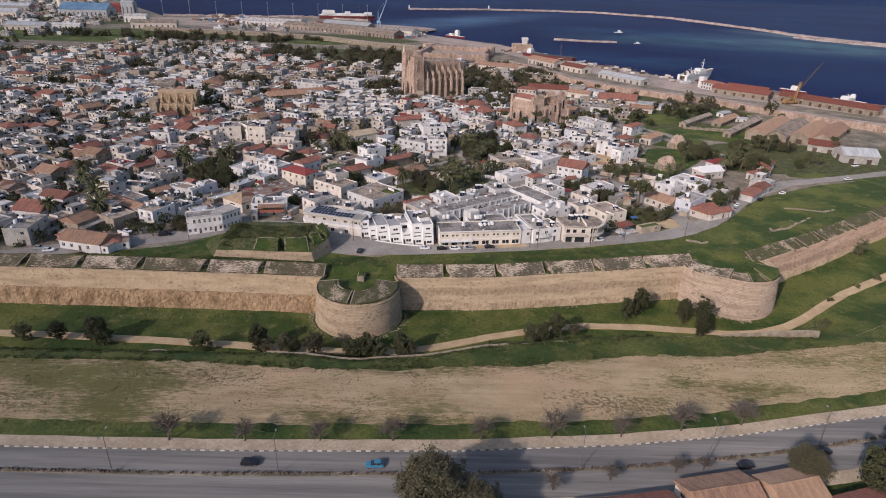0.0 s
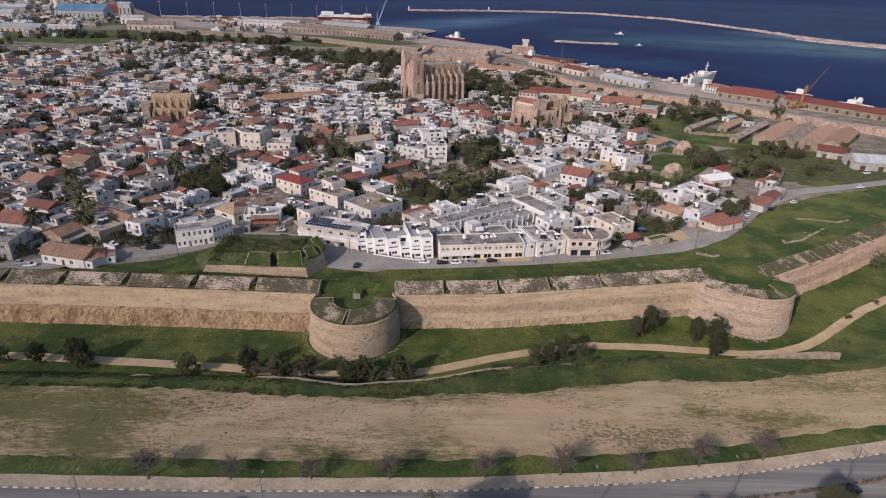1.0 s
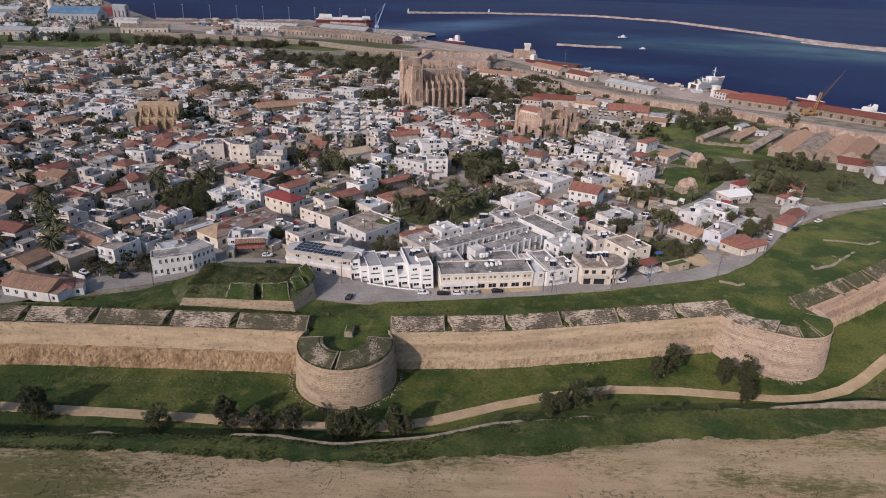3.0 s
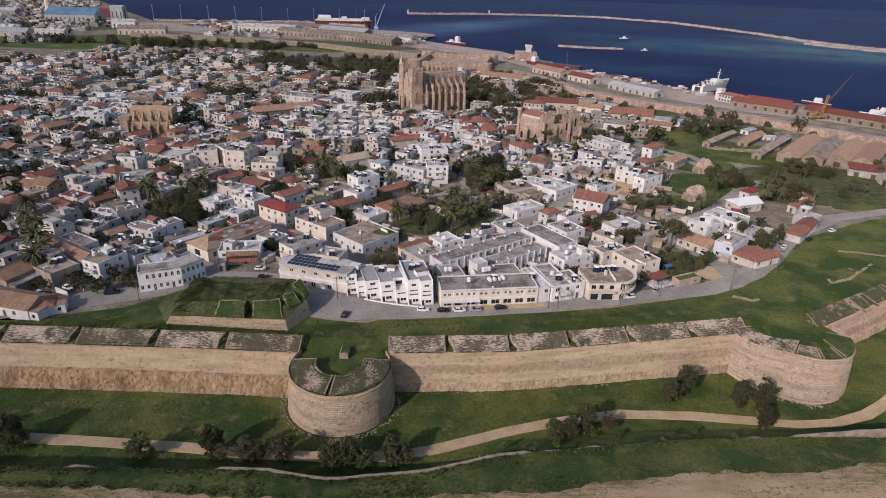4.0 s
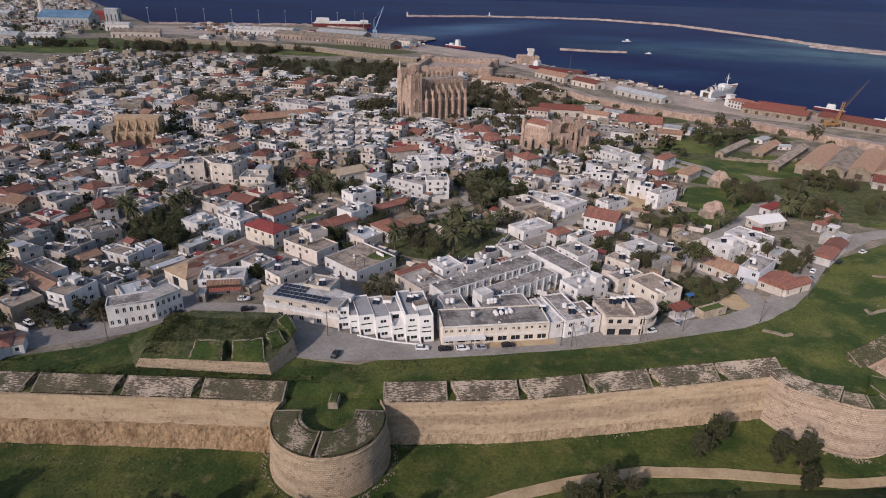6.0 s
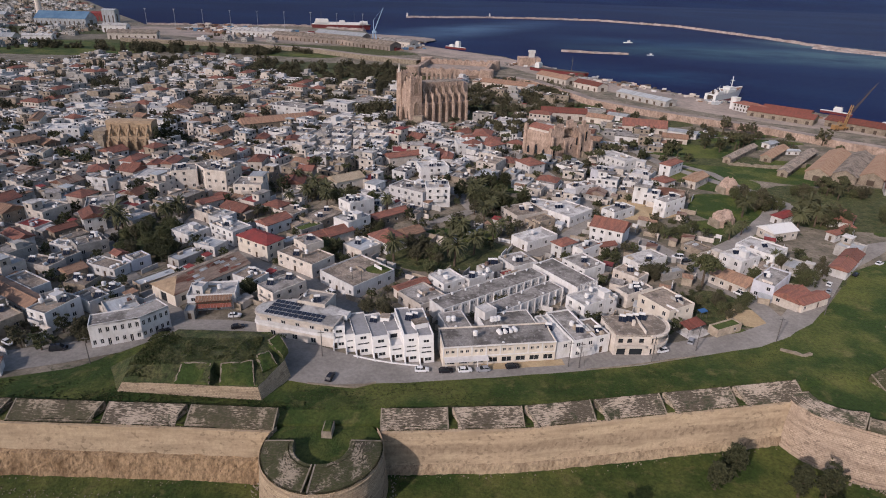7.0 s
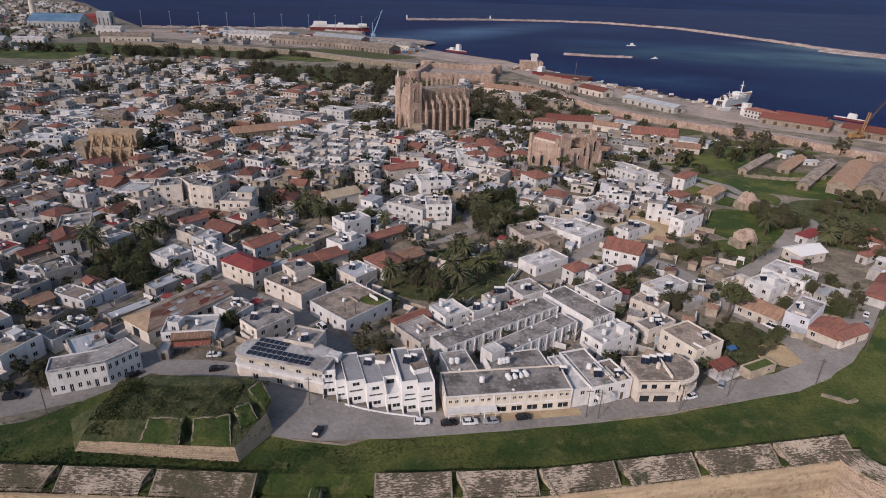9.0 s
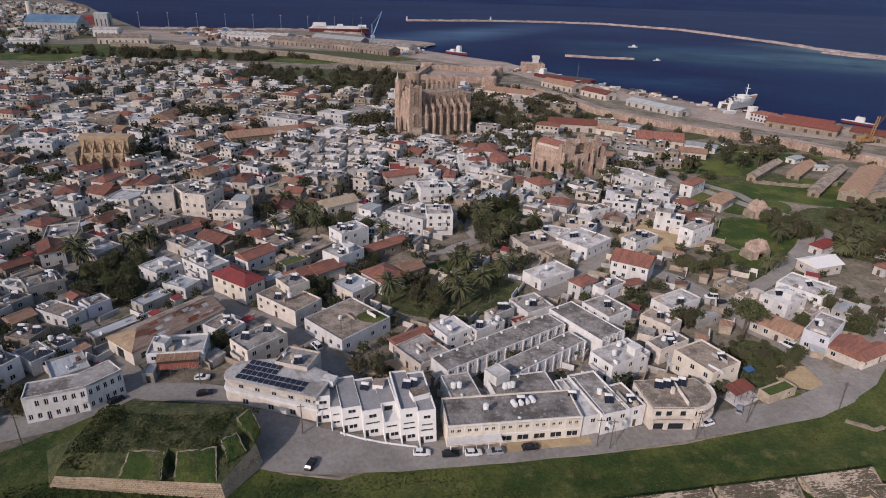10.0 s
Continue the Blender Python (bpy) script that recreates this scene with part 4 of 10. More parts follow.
        for (i0, j0), (i1, j1) in zip(edge, edge[1:] + edge[:1]):
            p, q = spot(i0, j0), spot(i1, j1)
            blk.face([(p[0], p[1], z0), (q[0], q[1], z0), q, p])
        part("merlon", blk, GRASS, work, "turfed parapet block")
        lip = Mesh()
        mid = (a + b + c2 + d2) / 4
        rr = random.Random(int(a.x * 7))
        for (i0, j0), (i1, j1) in zip(edge, edge[1:] + edge[:1]):
            if (j0 == 0 and j1 == 0) or rr.random() < 0.12:
                continue
            p, q = Vector(spot(i0, j0)), Vector(spot(i1, j1))
            k = rr.uniform(0.22, 0.4)
            ip, iq = p + (Vector((*mid, p.z)) - p).normalized() * k, q + (Vector((*mid, q.z)) - q).normalized() * k
            up = Vector((0, 0, rr.uniform(0.02, 0.16)))
            dn = Vector((0, 0, -0.5))
            lip.hexa([p + dn, q + dn, iq + dn, ip + dn], [p + up, q + up, iq + up, ip + up])
        part("stone_edging", lip, RUBBLE, work)


earthwork()


def ruin_wall(pts, h, label, half=0.45):
    me = Mesh()
    for (x0, y0), (x1, y1) in zip(pts, pts[1:]):
        L = math.hypot(x1 - x0, y1 - y0)
        k = max(1, int(L / 1.5))
        for i in range(k):
            f, g = i / k, (i + 1) / k
            p, q = Vector((x0, y0)).lerp(Vector((x1, y1)), f), Vector((x0, y0)).lerp(Vector((x1, y1)), g)
            s = Vector((-(y1 - y0), x1 - x0)).normalized() * half
            za, zb = (h * (0.75 + 0.5 * noise.noise((r.x * 0.5, r.y * 0.5, 0))) for r in (p, q))
            me.hexa([(*(p - s), -0.5), (*(q - s), -0.5), (*(q + s), -0.5), (*(p + s), -0.5)], [(*(p - s), za), (*(q - s), zb), (*(q + s), zb), (*(p + s), za)])
    tagged(part("ruined_wall", me, RUBBLE), label, "ruined wall")


ruin_wall([(131, 219), (139, 222.5), (147, 229), (155, 235.5)], 1.8, "low crumbling stone wall in the rampart grass")
ruin_wall([(131, 219), (131.5, 222)], 1.8, "low crumbling stone wall in the rampart grass")
ruin_wall([(139, 222.5), (136.8, 226.5)], 1.2, "short crumbling stone cross wall in the grass")
ruin_wall([(147, 229), (143.5, 232.5)], 1.2, "short crumbling stone cross wall in the grass")
ruin_wall([(93.5, 209.0), (98, 205.6), (100.5, 206.5)], 1.5, "fallen pale stone wall beside the street")
ruin_wall([(83, 196.5), (85, 193.5)], 1.3, "small broken pale stone wall in the grass")
ruin_wall([(86.5, 200.5), (88, 198.5)], 1.0, "small broken pale stone wall in the grass")
ruin_wall([(150, 247), (165, 243), (175, 248)], 1.4, "low crumbling stone wall in the rampart grass")
ruin_wall([(-31.5, 189.6), (-20, 188.2), (-15, 190.5)], 0.5, "low pale stone kerb wall bounding the street", 0.2)
ruin_wall([(38, 198.0), (49, 200.0), (69, 205.4)], 0.45, "low pale stone kerb wall bounding the street", 0.18)

# ---- town streets ----
ribbon("street", [(-170, 178), (-142, 181), (-112, 194), (-95, 200), (-84, 204), (-72, 214.5), (-58, 214.2), (-46, 213.2)], [9, 9, 10, 10, 8, 6, 7, 6], 0.19, STREET, "worn pale-grey asphalt street inside the ramparts", "street")
ribbon("street", [(-46, 209), (-37, 199), (-27, 196), (-8, 195), (14, 197.2), (32, 200.2), (52, 204.0), (72, 210), (88, 214.5), (104, 223), (119, 238), (140, 262), (170, 284), (206, 296), (260, 316)], [6, 17, 14, 8.5, 7, 7, 7, 7.5, 7.5, 8, 8, 7.5, 7, 6, 6], 0.21, STREET, "worn pale-grey asphalt street inside the ramparts", "street")
LANES = [
    [(100.7, 221.9), (99.7, 232.9), (96.7, 241.8), (91.6, 249.6), (89.9, 262.9), (84.8, 272.8), (79.1, 283.1), (71.1, 288.8), (64, 300)],
    [(90.7, 264.8), (104.1, 276.3), (117.3, 287.2), (139.8, 312.1), (151.9, 329.1), (153.7, 346.8), (141.4, 360), (122, 392), (112, 430), (104, 480)],
    [(24, 262), (37.3, 271.2), (45.9, 282.0), (55.4, 293.9), (64.7, 312.4), (65.4, 330.1), (60, 350), (50, 385), (30, 440)],
    [(-19.7, 221.2), (-27.7, 227.3), (-36.0, 235.6), (-44, 244.0), (-54, 248.5), (-62.5, 253.5), (-71, 261.5), (-79, 268.5), (-87, 277), (-96, 290), (-98, 320), (-84, 350), (-70, 400), (-62, 470)],
    [(-73.0, 211.8), (-74.1, 219.4), (-89, 233), (-96, 240), (-112, 256), (-128, 290), (-150, 330), (-170, 420)],
    [(-10, 296), (2, 300), (14, 312), (6, 340), (-20, 352), (-50, 345), (-84, 350)],
]
for k, lane in enumerate(LANES):
    ribbon("street", lane, (6.5, 5.5, 5.5, 7.5, 4.5, 5)[k], 0.18 + 0.012 * k, STREET, ("grey asphalt lane between garden walls and houses", "curving grey lane beside the palm garden", "narrow grey lane between white houses", "broad worn asphalt yard lane between houses", "narrow grey town street between houses", "narrow grey town street between houses")[k], "street")


# ---- houses ----
FOOT = []          # (x, y, radius) already built on
rng = random.Random(11)
WINDOWS = {}


def window_data(w, h):
    """A framed two-light window, its panes set back in the frame."""
    key = (round(w, 1), round(h, 1))
    if key not in WINDOWS:
        w, h = key
        me = Mesh()
        me.facade((-w / 2, -0.07), (1, 0), w, h, [(0.07, w / 2 - 0.04, 0.08, h - 0.07), (w / 2 + 0.04, w - 0.07, 0.08, h - 0.07)], 0.06, 1, 0)
        WINDOWS[key] = me.data("window", [GLASS, FRAMEW])
    return WINDOWS[key]


DOOR = Mesh()
DOOR.box(-0.5, 0.5, -0.05, 0.0, 0.0, 2.1, 0)
DOOR = DOOR.data("door", [DARKWOOD])

WALLS = {"white": (WHITE, "white-plastered"), "cream": (CREAM, "cream-plastered"), "stone": (STONEWALL, "sandstone"), "grey": (GREYW, "grey-rendered"), "lilac": (LILAC, "pale lilac"), "yellow": (YELLOW, "pale yellow")}
ROOFS = {"stonegable": (PAVING, "pale stone-tiled gable roof"), "flat": (ROOFGREY, "flat grey concrete roof"), "pale": (ROOFPALE, "flat pale roof"), "tan": (ROOFTAN, "flat tan roof"), "redflat": (REDPAINT, "flat red-painted roof"), "moss": (ROOFMOSS, "mossy flat roof"), "tin": (TIN, "tin sheet roof"),
         "redhip": (TILE, "red tiled hip roof"), "redgable": (TILE, "red tiled gable roof"), "browngable": (TILEBROWN, "brown tiled gable roof"), "palegable": (TILEPALE, "pale tiled gable roof"), "rust": (RUST, "rust-streaked sheet gable roof"), "whitegable": (TANKW, "white sheet gable roof"), "painthip": (REDPAINT, "bright red hip roof")}


def hipped(me, w, d, h, rise, hip, over=0.45):
    """A pitched roof of two or four slopes with overhang and eaves board; the ridge runs along the longer side."""
    a, b = w / 2 + over, d / 2 + over
    turn = d > w
    if turn:
        a, b = b, a
    k = min(b, a * 0.9) if hip else 0.0
    q = (lambda x, y, z: (-y, x, z)) if turn else (lambda x, y, z: (x, y, z))
    e = h - 0.05
    c = [q(-a, -b, e), q(a, -b, e), q(a, b, e), q(-a, b, e)]
    low = [q(-a, -b, e - 0.2), q(a, -b, e - 0.2), q(a, b, e - 0.2), q(-a, b, e - 0.2)]
    r0, r1 = q(-a + k, 0, h + rise), q(a - k, 0, h + rise)
    me.face([c[0], c[1], r1, r0])
    me.face([c[2], c[3], r0, r1])
    me.face([c[1], c[2], r1])
    me.face([c[3], c[0], r0])
    for i in range(4):
        j = (i + 1) % 4
        me.face([low[i], low[j], c[j], c[i]])
    me.face(list(reversed(low)))
    for s in (-1, 1):
        me.rod(Vector(r0) + Vector((0, 0, 0.05)), Vector(r1) + Vector((0, 0, 0.05)), 0.14)
        break


def openings_for(w, h, storeys, density, first_door):
    out, sh = [], (h - 0.5) / storeys
    n = max(1, int(w / density))
    for s in range(storeys):
        for i in range(n):
            if rng.random() < 0.16:
                continue
            cx = w * (i + 0.5) / n
            ww, wh = min(1.2, w / n * 0.55), min(1.35, sh * 0.48)
            z0 = s * sh + sh * 0.34
            if s == 0 and first_door and i == n // 2:
                out.append((cx - 0.5, cx + 0.5, 0.05, 2.15, "door"))
            else:
                out.append((cx - ww / 2, cx + ww / 2, z0, z0 + wh, "window"))
    return out


def coping(me, ring, h, t=0.2, deep=0.6):
    """The cap and the inner face of a parapet round a roof; ring runs anticlockwise."""
    c = sum((Vector(p) for p in ring), Vector((0, 0))) / len(ring)
    inner = []
    for p in ring:
        q = Vector(p) - c
        inner.append(c + Vector((q.x - math.copysign(t, q.x), q.y - math.copysign(t, q.y))))
    for i in range(len(ring)):
        j = (i + 1) % len(ring)
        me.face([(*ring[i], h), (*ring[j], h), (*inner[j], h), (*inner[i], h)])
        me.face([(*inner[i], h), (*inner[j], h), (*inner[j], h - deep), (*inner[i], h - deep)])


def roof_clutter(at, w, d, z):
    """Small tanks, crates, low walls, pipes and masts left about on a flat roof."""
    for _ in range(rng.randint(2, 5)):
        x, y, a = rng.uniform(-w * 0.42, w * 0.42), rng.uniform(-d * 0.42, d * 0.42), rng.choice((0, 90))
        m = at @ pose(x, y, z, 0, 0, a + rng.uniform(-6, 6))
        k, me = rng.random(), Mesh()
        if k < 0.3:
            me.rod((-0.6, 0, 0.6), (0.6, 0, 0.6), 0.32, 0.32, 7)
            me.box(-0.5, 0.5, -0.15, 0.15, 0, 0.4)
            mat = TANKW
        elif k < 0.6:
            q, e = rng.uniform(0.4, 1.0), rng.uniform(0.3, 1.3)
            me.box(-q, q, -q * 0.7, q * 0.7, 0, e, 0, 0.05)
            mat = rng.choice((GREYW, ROOFTAN, TIN, RUST, WHITE, STONEWALL))
        elif k < 0.85:
            q = rng.uniform(1.0, 2.4)
            me.box(-q, q, -0.1, 0.1, 0, rng.uniform(0.5, 1.0))
            mat = rng.choice((WHITE, CREAM, GREYW, STONEWALL))
        else:
            me.rod((0, 0, 0), (0, 0, rng.uniform(1.6, 2.8)), 0.05, 0.04, 4)
            me.box(-0.6, 0.6, -0.04, 0.04, 1.5, 1.6)
            mat = METAL
        BULK_CLUTTER.add(me, mat, m)


def house(x, y, w, d, h, yaw, wall="white", roof="flat", storeys=None, density=3.0, heaters=1, parts=True, label="", annex=0.0, clutter=True, upper=True):
    """A house with recessed openings; its front looks along its own -y. Far ones (parts off) join the bulk of the town."""
    h += 0.13 * noise.noise((x * 0.7, y * 0.7, 1.5))
    wm, wl = WALLS[wall]
    rm, rl = ROOFS[roof]
    storeys = storeys or max(1, round((h - 0.4) / 3.1))
    words = ("single-storey ", "two-storey ", "three-storey ", "four-storey ")[min(storeys, 4) - 1]
    at = pose(x, y, 0, 0, 0, yaw)
    root = thing("house", label or f"{words}{wl} house with {rl}", "house", at, "houses of the old town") if parts else None

    def put(name, me, mats, note=""):
        if parts:
            part(name, me, mats, root, note)
        else:
            BULK_HOUSES.add(me, mats, at)

    FOOT.append((x, y, 0.5 * math.hypot(w, d)))
    me = Mesh()
    pitched = roof in ("redhip", "redgable", "browngable", "palegable", "stonegable", "rust", "whitegable", "painthip")
    todo = []
    for o, u, L, side in (((-w / 2, -d / 2), (1, 0), w, 0), ((w / 2, -d / 2), (0, 1), d, 1), ((w / 2, d / 2), (-1, 0), w, 2), ((-w / 2, d / 2), (0, -1), d, 3)):
        ops = openings_for(L, h, storeys, density if side == 0 else density * 1.25, side == 0) if side != 2 else []
        me.facade(o, u, L, h, [q[:4] for q in ops], 0.18, 0, None if parts else 1, z0=-0.3)
        todo += [(o, u, q) for q in ops]
    if not pitched:
        coping(me, [(-w / 2, -d / 2), (w / 2, -d / 2), (w / 2, d / 2), (-w / 2, d / 2)], h)
    put("wall", me, wm if parts else [wm, GLASS])
    if parts:
        for o, u, (a, b, c, e, kind) in todo:
            s = (a + b) / 2
            n = Vector((u[1], -u[0]))
            p = Vector((o[0] + u[0] * s, o[1] + u[1] * s)) - n * 0.17
            part(kind, DOOR if kind == "door" else window_data(b - a, e - c), None, root, m=pose(p.x, p.y, c, 0, 0, math.degrees(math.atan2(u[1], u[0]))))
    me = Mesh()
    if pitched:
        pitch = 0.22 if roof != "rust" else 0.2
        hipped(me, w, d, h, min(w, d) * pitch, roof in ("redhip", "painthip"))
        if roof not in ("redhip", "painthip"):
            rise = min(w, d) * pitch * 0.93
            for e in (-1, 1):
                gab = Mesh()
                if w >= d:
                    gab.face([(e * w / 2, -d / 2, h - 0.05), (e * w / 2, d / 2, h - 0.05), (e * w / 2, 0, h + rise - 0.1)])
                else:
                    gab.face([(-w / 2, e * d / 2, h - 0.05), (w / 2, e * d / 2, h - 0.05), (0, e * d / 2, h + rise - 0.1)])
                put("gable", gab, wm)
    else:
        me.box(-w / 2 + 0.19, w / 2 - 0.19, -d / 2 + 0.19, d / 2 - 0.19, h - 0.75, h - 0.45)
        if clutter and min(w, d) > 7 and rng.random() < 0.3:
            hut = Mesh()
            hx, hy = rng.uniform(-w / 4, w / 4), rng.uniform(0, d / 4)
            hut.box(hx - 1.3, hx + 1.3, hy - 1.2, hy + 1.2, h - 0.45, h + 1.6)
            hut.box(hx - 1.5, hx + 1.5, hy - 1.4, hy + 1.4, h + 1.6, h + 1.75)
            put("stair_hut", hut, wm)
        if clutter and storeys > 1 and rng.random() < 0.45:
            sh, bw = (h - 0.5) / storeys, min(w * 0.6, 4.5)
            for s in range(1, storeys):
                z = s * sh
                bal = Mesh()
                bal.box(-bw / 2, bw / 2, -d / 2 - 1.2, -d / 2 - 0.003, z - 0.08, z + 0.08)
                bal.box(-bw / 2, bw / 2, -d / 2 - 1.2, -d / 2 - 1.08, z + 0.08, z + 0.95)
                bal.box(-bw / 2, -bw / 2 + 0.12, -d / 2 - 1.08, -d / 2 - 0.003, z + 0.08, z + 0.95)
                bal.box(bw / 2 - 0.12, bw / 2, -d / 2 - 1.08, -d / 2 - 0.003, z + 0.08, z + 0.95)
                put("balcony", bal, wm)
        if clutter and not parts:
            tk = Mesh()
            for _ in range(2):
                tx, ty = rng.uniform(-w / 3, w / 3), rng.uniform(-d / 3, d / 3)
                tk.rod((tx, ty, h + 0.5), (tx + 1.5, ty + 0.1, h + 0.5), 0.42, 0.42, 7)
                tk.box(tx - 0.2, tx + 1.6, ty - 1.5, ty - 0.5, h - 0.45, h + 0.35, 1)
            put("tank", tk, [TANKW, PANEL])
        if upper and clutter and h < 7.2 and w * d > 55 and rng.random() < 0.5:
            # an upper room over part of the roof
            pw, pd, ph = w * rng.uniform(0.35, 0.6), d * rng.uniform(0.4, 0.7), rng.uniform(2.4, 2.9)
            px, py = rng.choice((-1, 1)) * (w - pw) / 2 * 0.96, (d - pd) / 2 * 0.96 * rng.choice((1, 1, -1))
            up = Mesh()
            for o, u, L in (((px - pw / 2, py - pd / 2), (1, 0), pw), ((px + pw / 2, py - pd / 2), (0, 1), pd), ((px + pw / 2, py + pd / 2), (-1, 0), pw), ((px - pw / 2, py + pd / 2), (0, -1), pd)):
                up.facade(o, u, L, h + ph - 0.45, [(L * 0.3, L * 0.3 + 1.0, h + 0.4, h + 1.6)], 0.15, 0, 1, z0=h - 0.45)
            put("upper_room", up, [wm, GLASS])
            up = Mesh()
            up.box(px - pw / 2 - 0.25, px + pw / 2 + 0.25, py - pd / 2 - 0.25, py + pd / 2 + 0.25, h + ph - 0.45, h + ph - 0.25)
            put("upper_roof", up, rng.choice((rm, ROOFPALE, ROOFGREY, TIN)))
        if clutter:
            roof_clutter(at, w, d, h - 0.45)
    put("roof", me, rm)
    if annex:
        # a lower wing and a patched lean-to against the house
        ax = w / 2 if rng.random() < 0.5 else -w / 2 - annex
        ad, ah = d * rng.uniform(0.4, 0.8), min(h - 0.4, rng.uniform(2.5, 3.1))
        an = Mesh()
        an.facade((ax + 0.003, -d / 2 + 0.3), (1, 0), annex, ah, [(annex * 0.3, annex * 0.3 + 0.9, 0.9, 2.0)], 0.15, 0, 1, z0=-0.3)
        an.facade((ax + annex, -d / 2 + 0.3), (0, 1), ad, ah, [], z0=-0.3)
        an.facade((ax + annex, -d / 2 + 0.3 + ad), (-1, 0), annex, ah, [], z0=-0.3)
        an.facade((ax + 0.003, -d / 2 + 0.3 + ad), (0, -1), ad, ah, [], z0=-0.3)
        put("annex", an, [wm, GLASS], "lower side wing")
        an = Mesh()
        tip = rng.uniform(0, 0.5)
        an.hexa([(ax - 0.0, -d / 2 + 0.1, ah - 0.02), (ax + annex + 0.2, -d / 2 + 0.1, ah - 0.02), (ax + annex + 0.2, -d / 2 + 0.5 + ad, ah - 0.02), (ax, -d / 2 + 0.5 + ad, ah - 0.02)], [(ax - 0.0, -d / 2 + 0.1, ah + 0.12), (ax + annex + 0.2, -d / 2 + 0.1, ah + 0.12), (ax + annex + 0.2, -d / 2 + 0.5 + ad, ah + 0.12 + tip), (ax, -d / 2 + 0.5 + ad, ah + 0.12 + tip)])
        put("annex_roof", an, rng.choice((ROOFGREY, TIN, ROOFTAN, TILEBROWN, RUST, ROOFPALE)))
    if parts and heaters and not pitched:
        for k in range(heaters):
            m = at @ pose(rng.uniform(-w / 3.2, w / 3.2), rng.uniform(-d / 3.4, d / 3.4), h - 0.45, 0, 0, -yaw + rng.uniform(-12, 12))
            copy_thing(HEATER if rng.random() < 0.75 else TANK, m)
    return root


def make_heater():
    root = thing("solar_water_heater", "solar water heater with white tank and dark collectors", "water heater", pose(17.5, 206.5, 5.55), "rooftop heaters")
    for s in (-0.55, 0.55):
        me = Mesh()
        me.hexa([(s - 0.47, -1.0, 0.12), (s + 0.47, -1.0, 0.12), (s + 0.47, 0.25, 1.0), (s - 0.47, 0.25, 1.0)], [(s - 0.47, -1.04, 0.2), (s + 0.47, -1.04, 0.2), (s + 0.47, 0.2, 1.08), (s - 0.47, 0.2, 1.08)])
        part("collector_panel", me, PANEL, root, "dark glazed collector")
    me = Mesh()
    me.rod((-0.85, 0.5, 1.4), (0.85, 0.5, 1.4), 0.36, n=10)
    part("tank", me, TANKW, root, "white cylindrical tank")
    for sx in (-0.85, 0.85):
        me = Mesh()
        me.rod((sx, 0.5, 0), (sx, 0.5, 1.2), 0.06, n=4)
        me.rod((sx, -1.0, 0.05), (sx, 0.5, 1.05), 0.05, n=4)
        part("bracket", me, METAL, root)
    return root


def make_tank():
    root = thing("water_tank", "white upright rooftop water tank on a steel stand", "water tank", pose(9.5, 203.0, 5.55), "rooftop tanks")
    me = Mesh()
    me.rod((0, 0, 1.0), (0, 0, 2.1), 0.62, n=12)
    me.rod((0, 0, 2.1), (0, 0, 2.3), 0.62, 0.2, n=12)
    part("tank", me, TANKW, root)
    me = Mesh()
    for sx in (-0.5, 0.5):
        for sy in (-0.5, 0.5):
            me.rod((sx, sy, 0), (sx, sy, 1.0), 0.05, n=4)
    me.box(-0.6, 0.6, -0.6, 0.6, 0.94, 1.0)
    part("stand", me, METAL, root)
    return root


HEATER, TANK = make_heater(), make_tank()


# houses that can be told apart, street by street
house(-111.3, 190.4, 5.5, 7.2, 3.2, 23, "white", "redhip", annex=2.8)
house(-119.0, 190.7, 15.9, 8.9, 3.5, -13, "white", "browngable", heaters=3, annex=2.9)
house(-143.1, 196.0, 8.3, 13.2, 6.4, 4, "grey", "flat", heaters=2)
house(-129.4, 206.2, 8.4, 10.7, 4.4, -22, "stone", "browngable", heaters=2, annex=3.3)
house(-120.1, 210.5, 13.5, 8.9, 5.0, -30, "stone", "tan", heaters=3)
house(-151.7, 216.0, 11.8, 10.7, 4.4, -10, "white", "redgable", heaters=2)
house(-150.7, 229.2, 11.5, 7.5, 4.4, -18, "white", "redgable", heaters=2)
house(-155.6, 304.9, 10.3, 10.8, 3.5, 26, "grey", "tin", heaters=0)
house(-1.4, 320.7, 10.2, 10.8, 8.8, 5, "white", "pale", heaters=2)
house(-12.0, 322.7, 17.7, 11.2, 7.0, -32, "white", "flat", heaters=3, annex=3.0)
house(-82.9, 323.2, 12.0, 11.0, 7.0, -1, "cream", "flat", heaters=3)
house(55.3, 327.2, 10.0, 10.9, 3.5, -13, "cream", "tan", heaters=2, annex=2.3)
house(-98.0, 333.8, 10.3, 12.7, 9.7, -15, "cream", "flat", heaters=3, annex=2.4)
house(-4.0, 360.0, 14.2, 11.4, 6.2, 15, "white", "pale", heaters=3, annex=2.0)
house(-17.7, 391.2, 17.2, 12.0, 5.3, 6, "cream", "redflat", heaters=0, annex=3.4)
house(15.3, 404.8, 13.7, 14.2, 7.0, 6, "white", "pale", heaters=3)
house(141.4, 260.5, 12.4, 5.6, 3.4, 45, "white", "redgable", heaters=0)
house(149.2, 268.3, 9.6, 5.6, 3.6, 45, "white", "redgable", heaters=0)
house(154.0, 276.5, 9.0, 8.0, 4.0, 40, "grey", "tin", heaters=0)
house(-90.3, 219.6, 8.1, 8.8, 3.6, 40, "grey", "tin", heaters=0, upper=False)
house(-97.7, 228.7, 5.7, 5.5, 4.0, -34, "white", "tan", heaters=2, upper=False)
house(-100.8, 223.9, 8.5, 6.0, 4.0, -32, "white", "flat", upper=False)
house(-107.7, 218.6, 6.0, 7.5, 6.0, 42, "grey", "flat", upper=False)
house(-108.3, 233.1, 7.5, 6.7, 4.0, -12, "stone", "tan", heaters=2, upper=False)
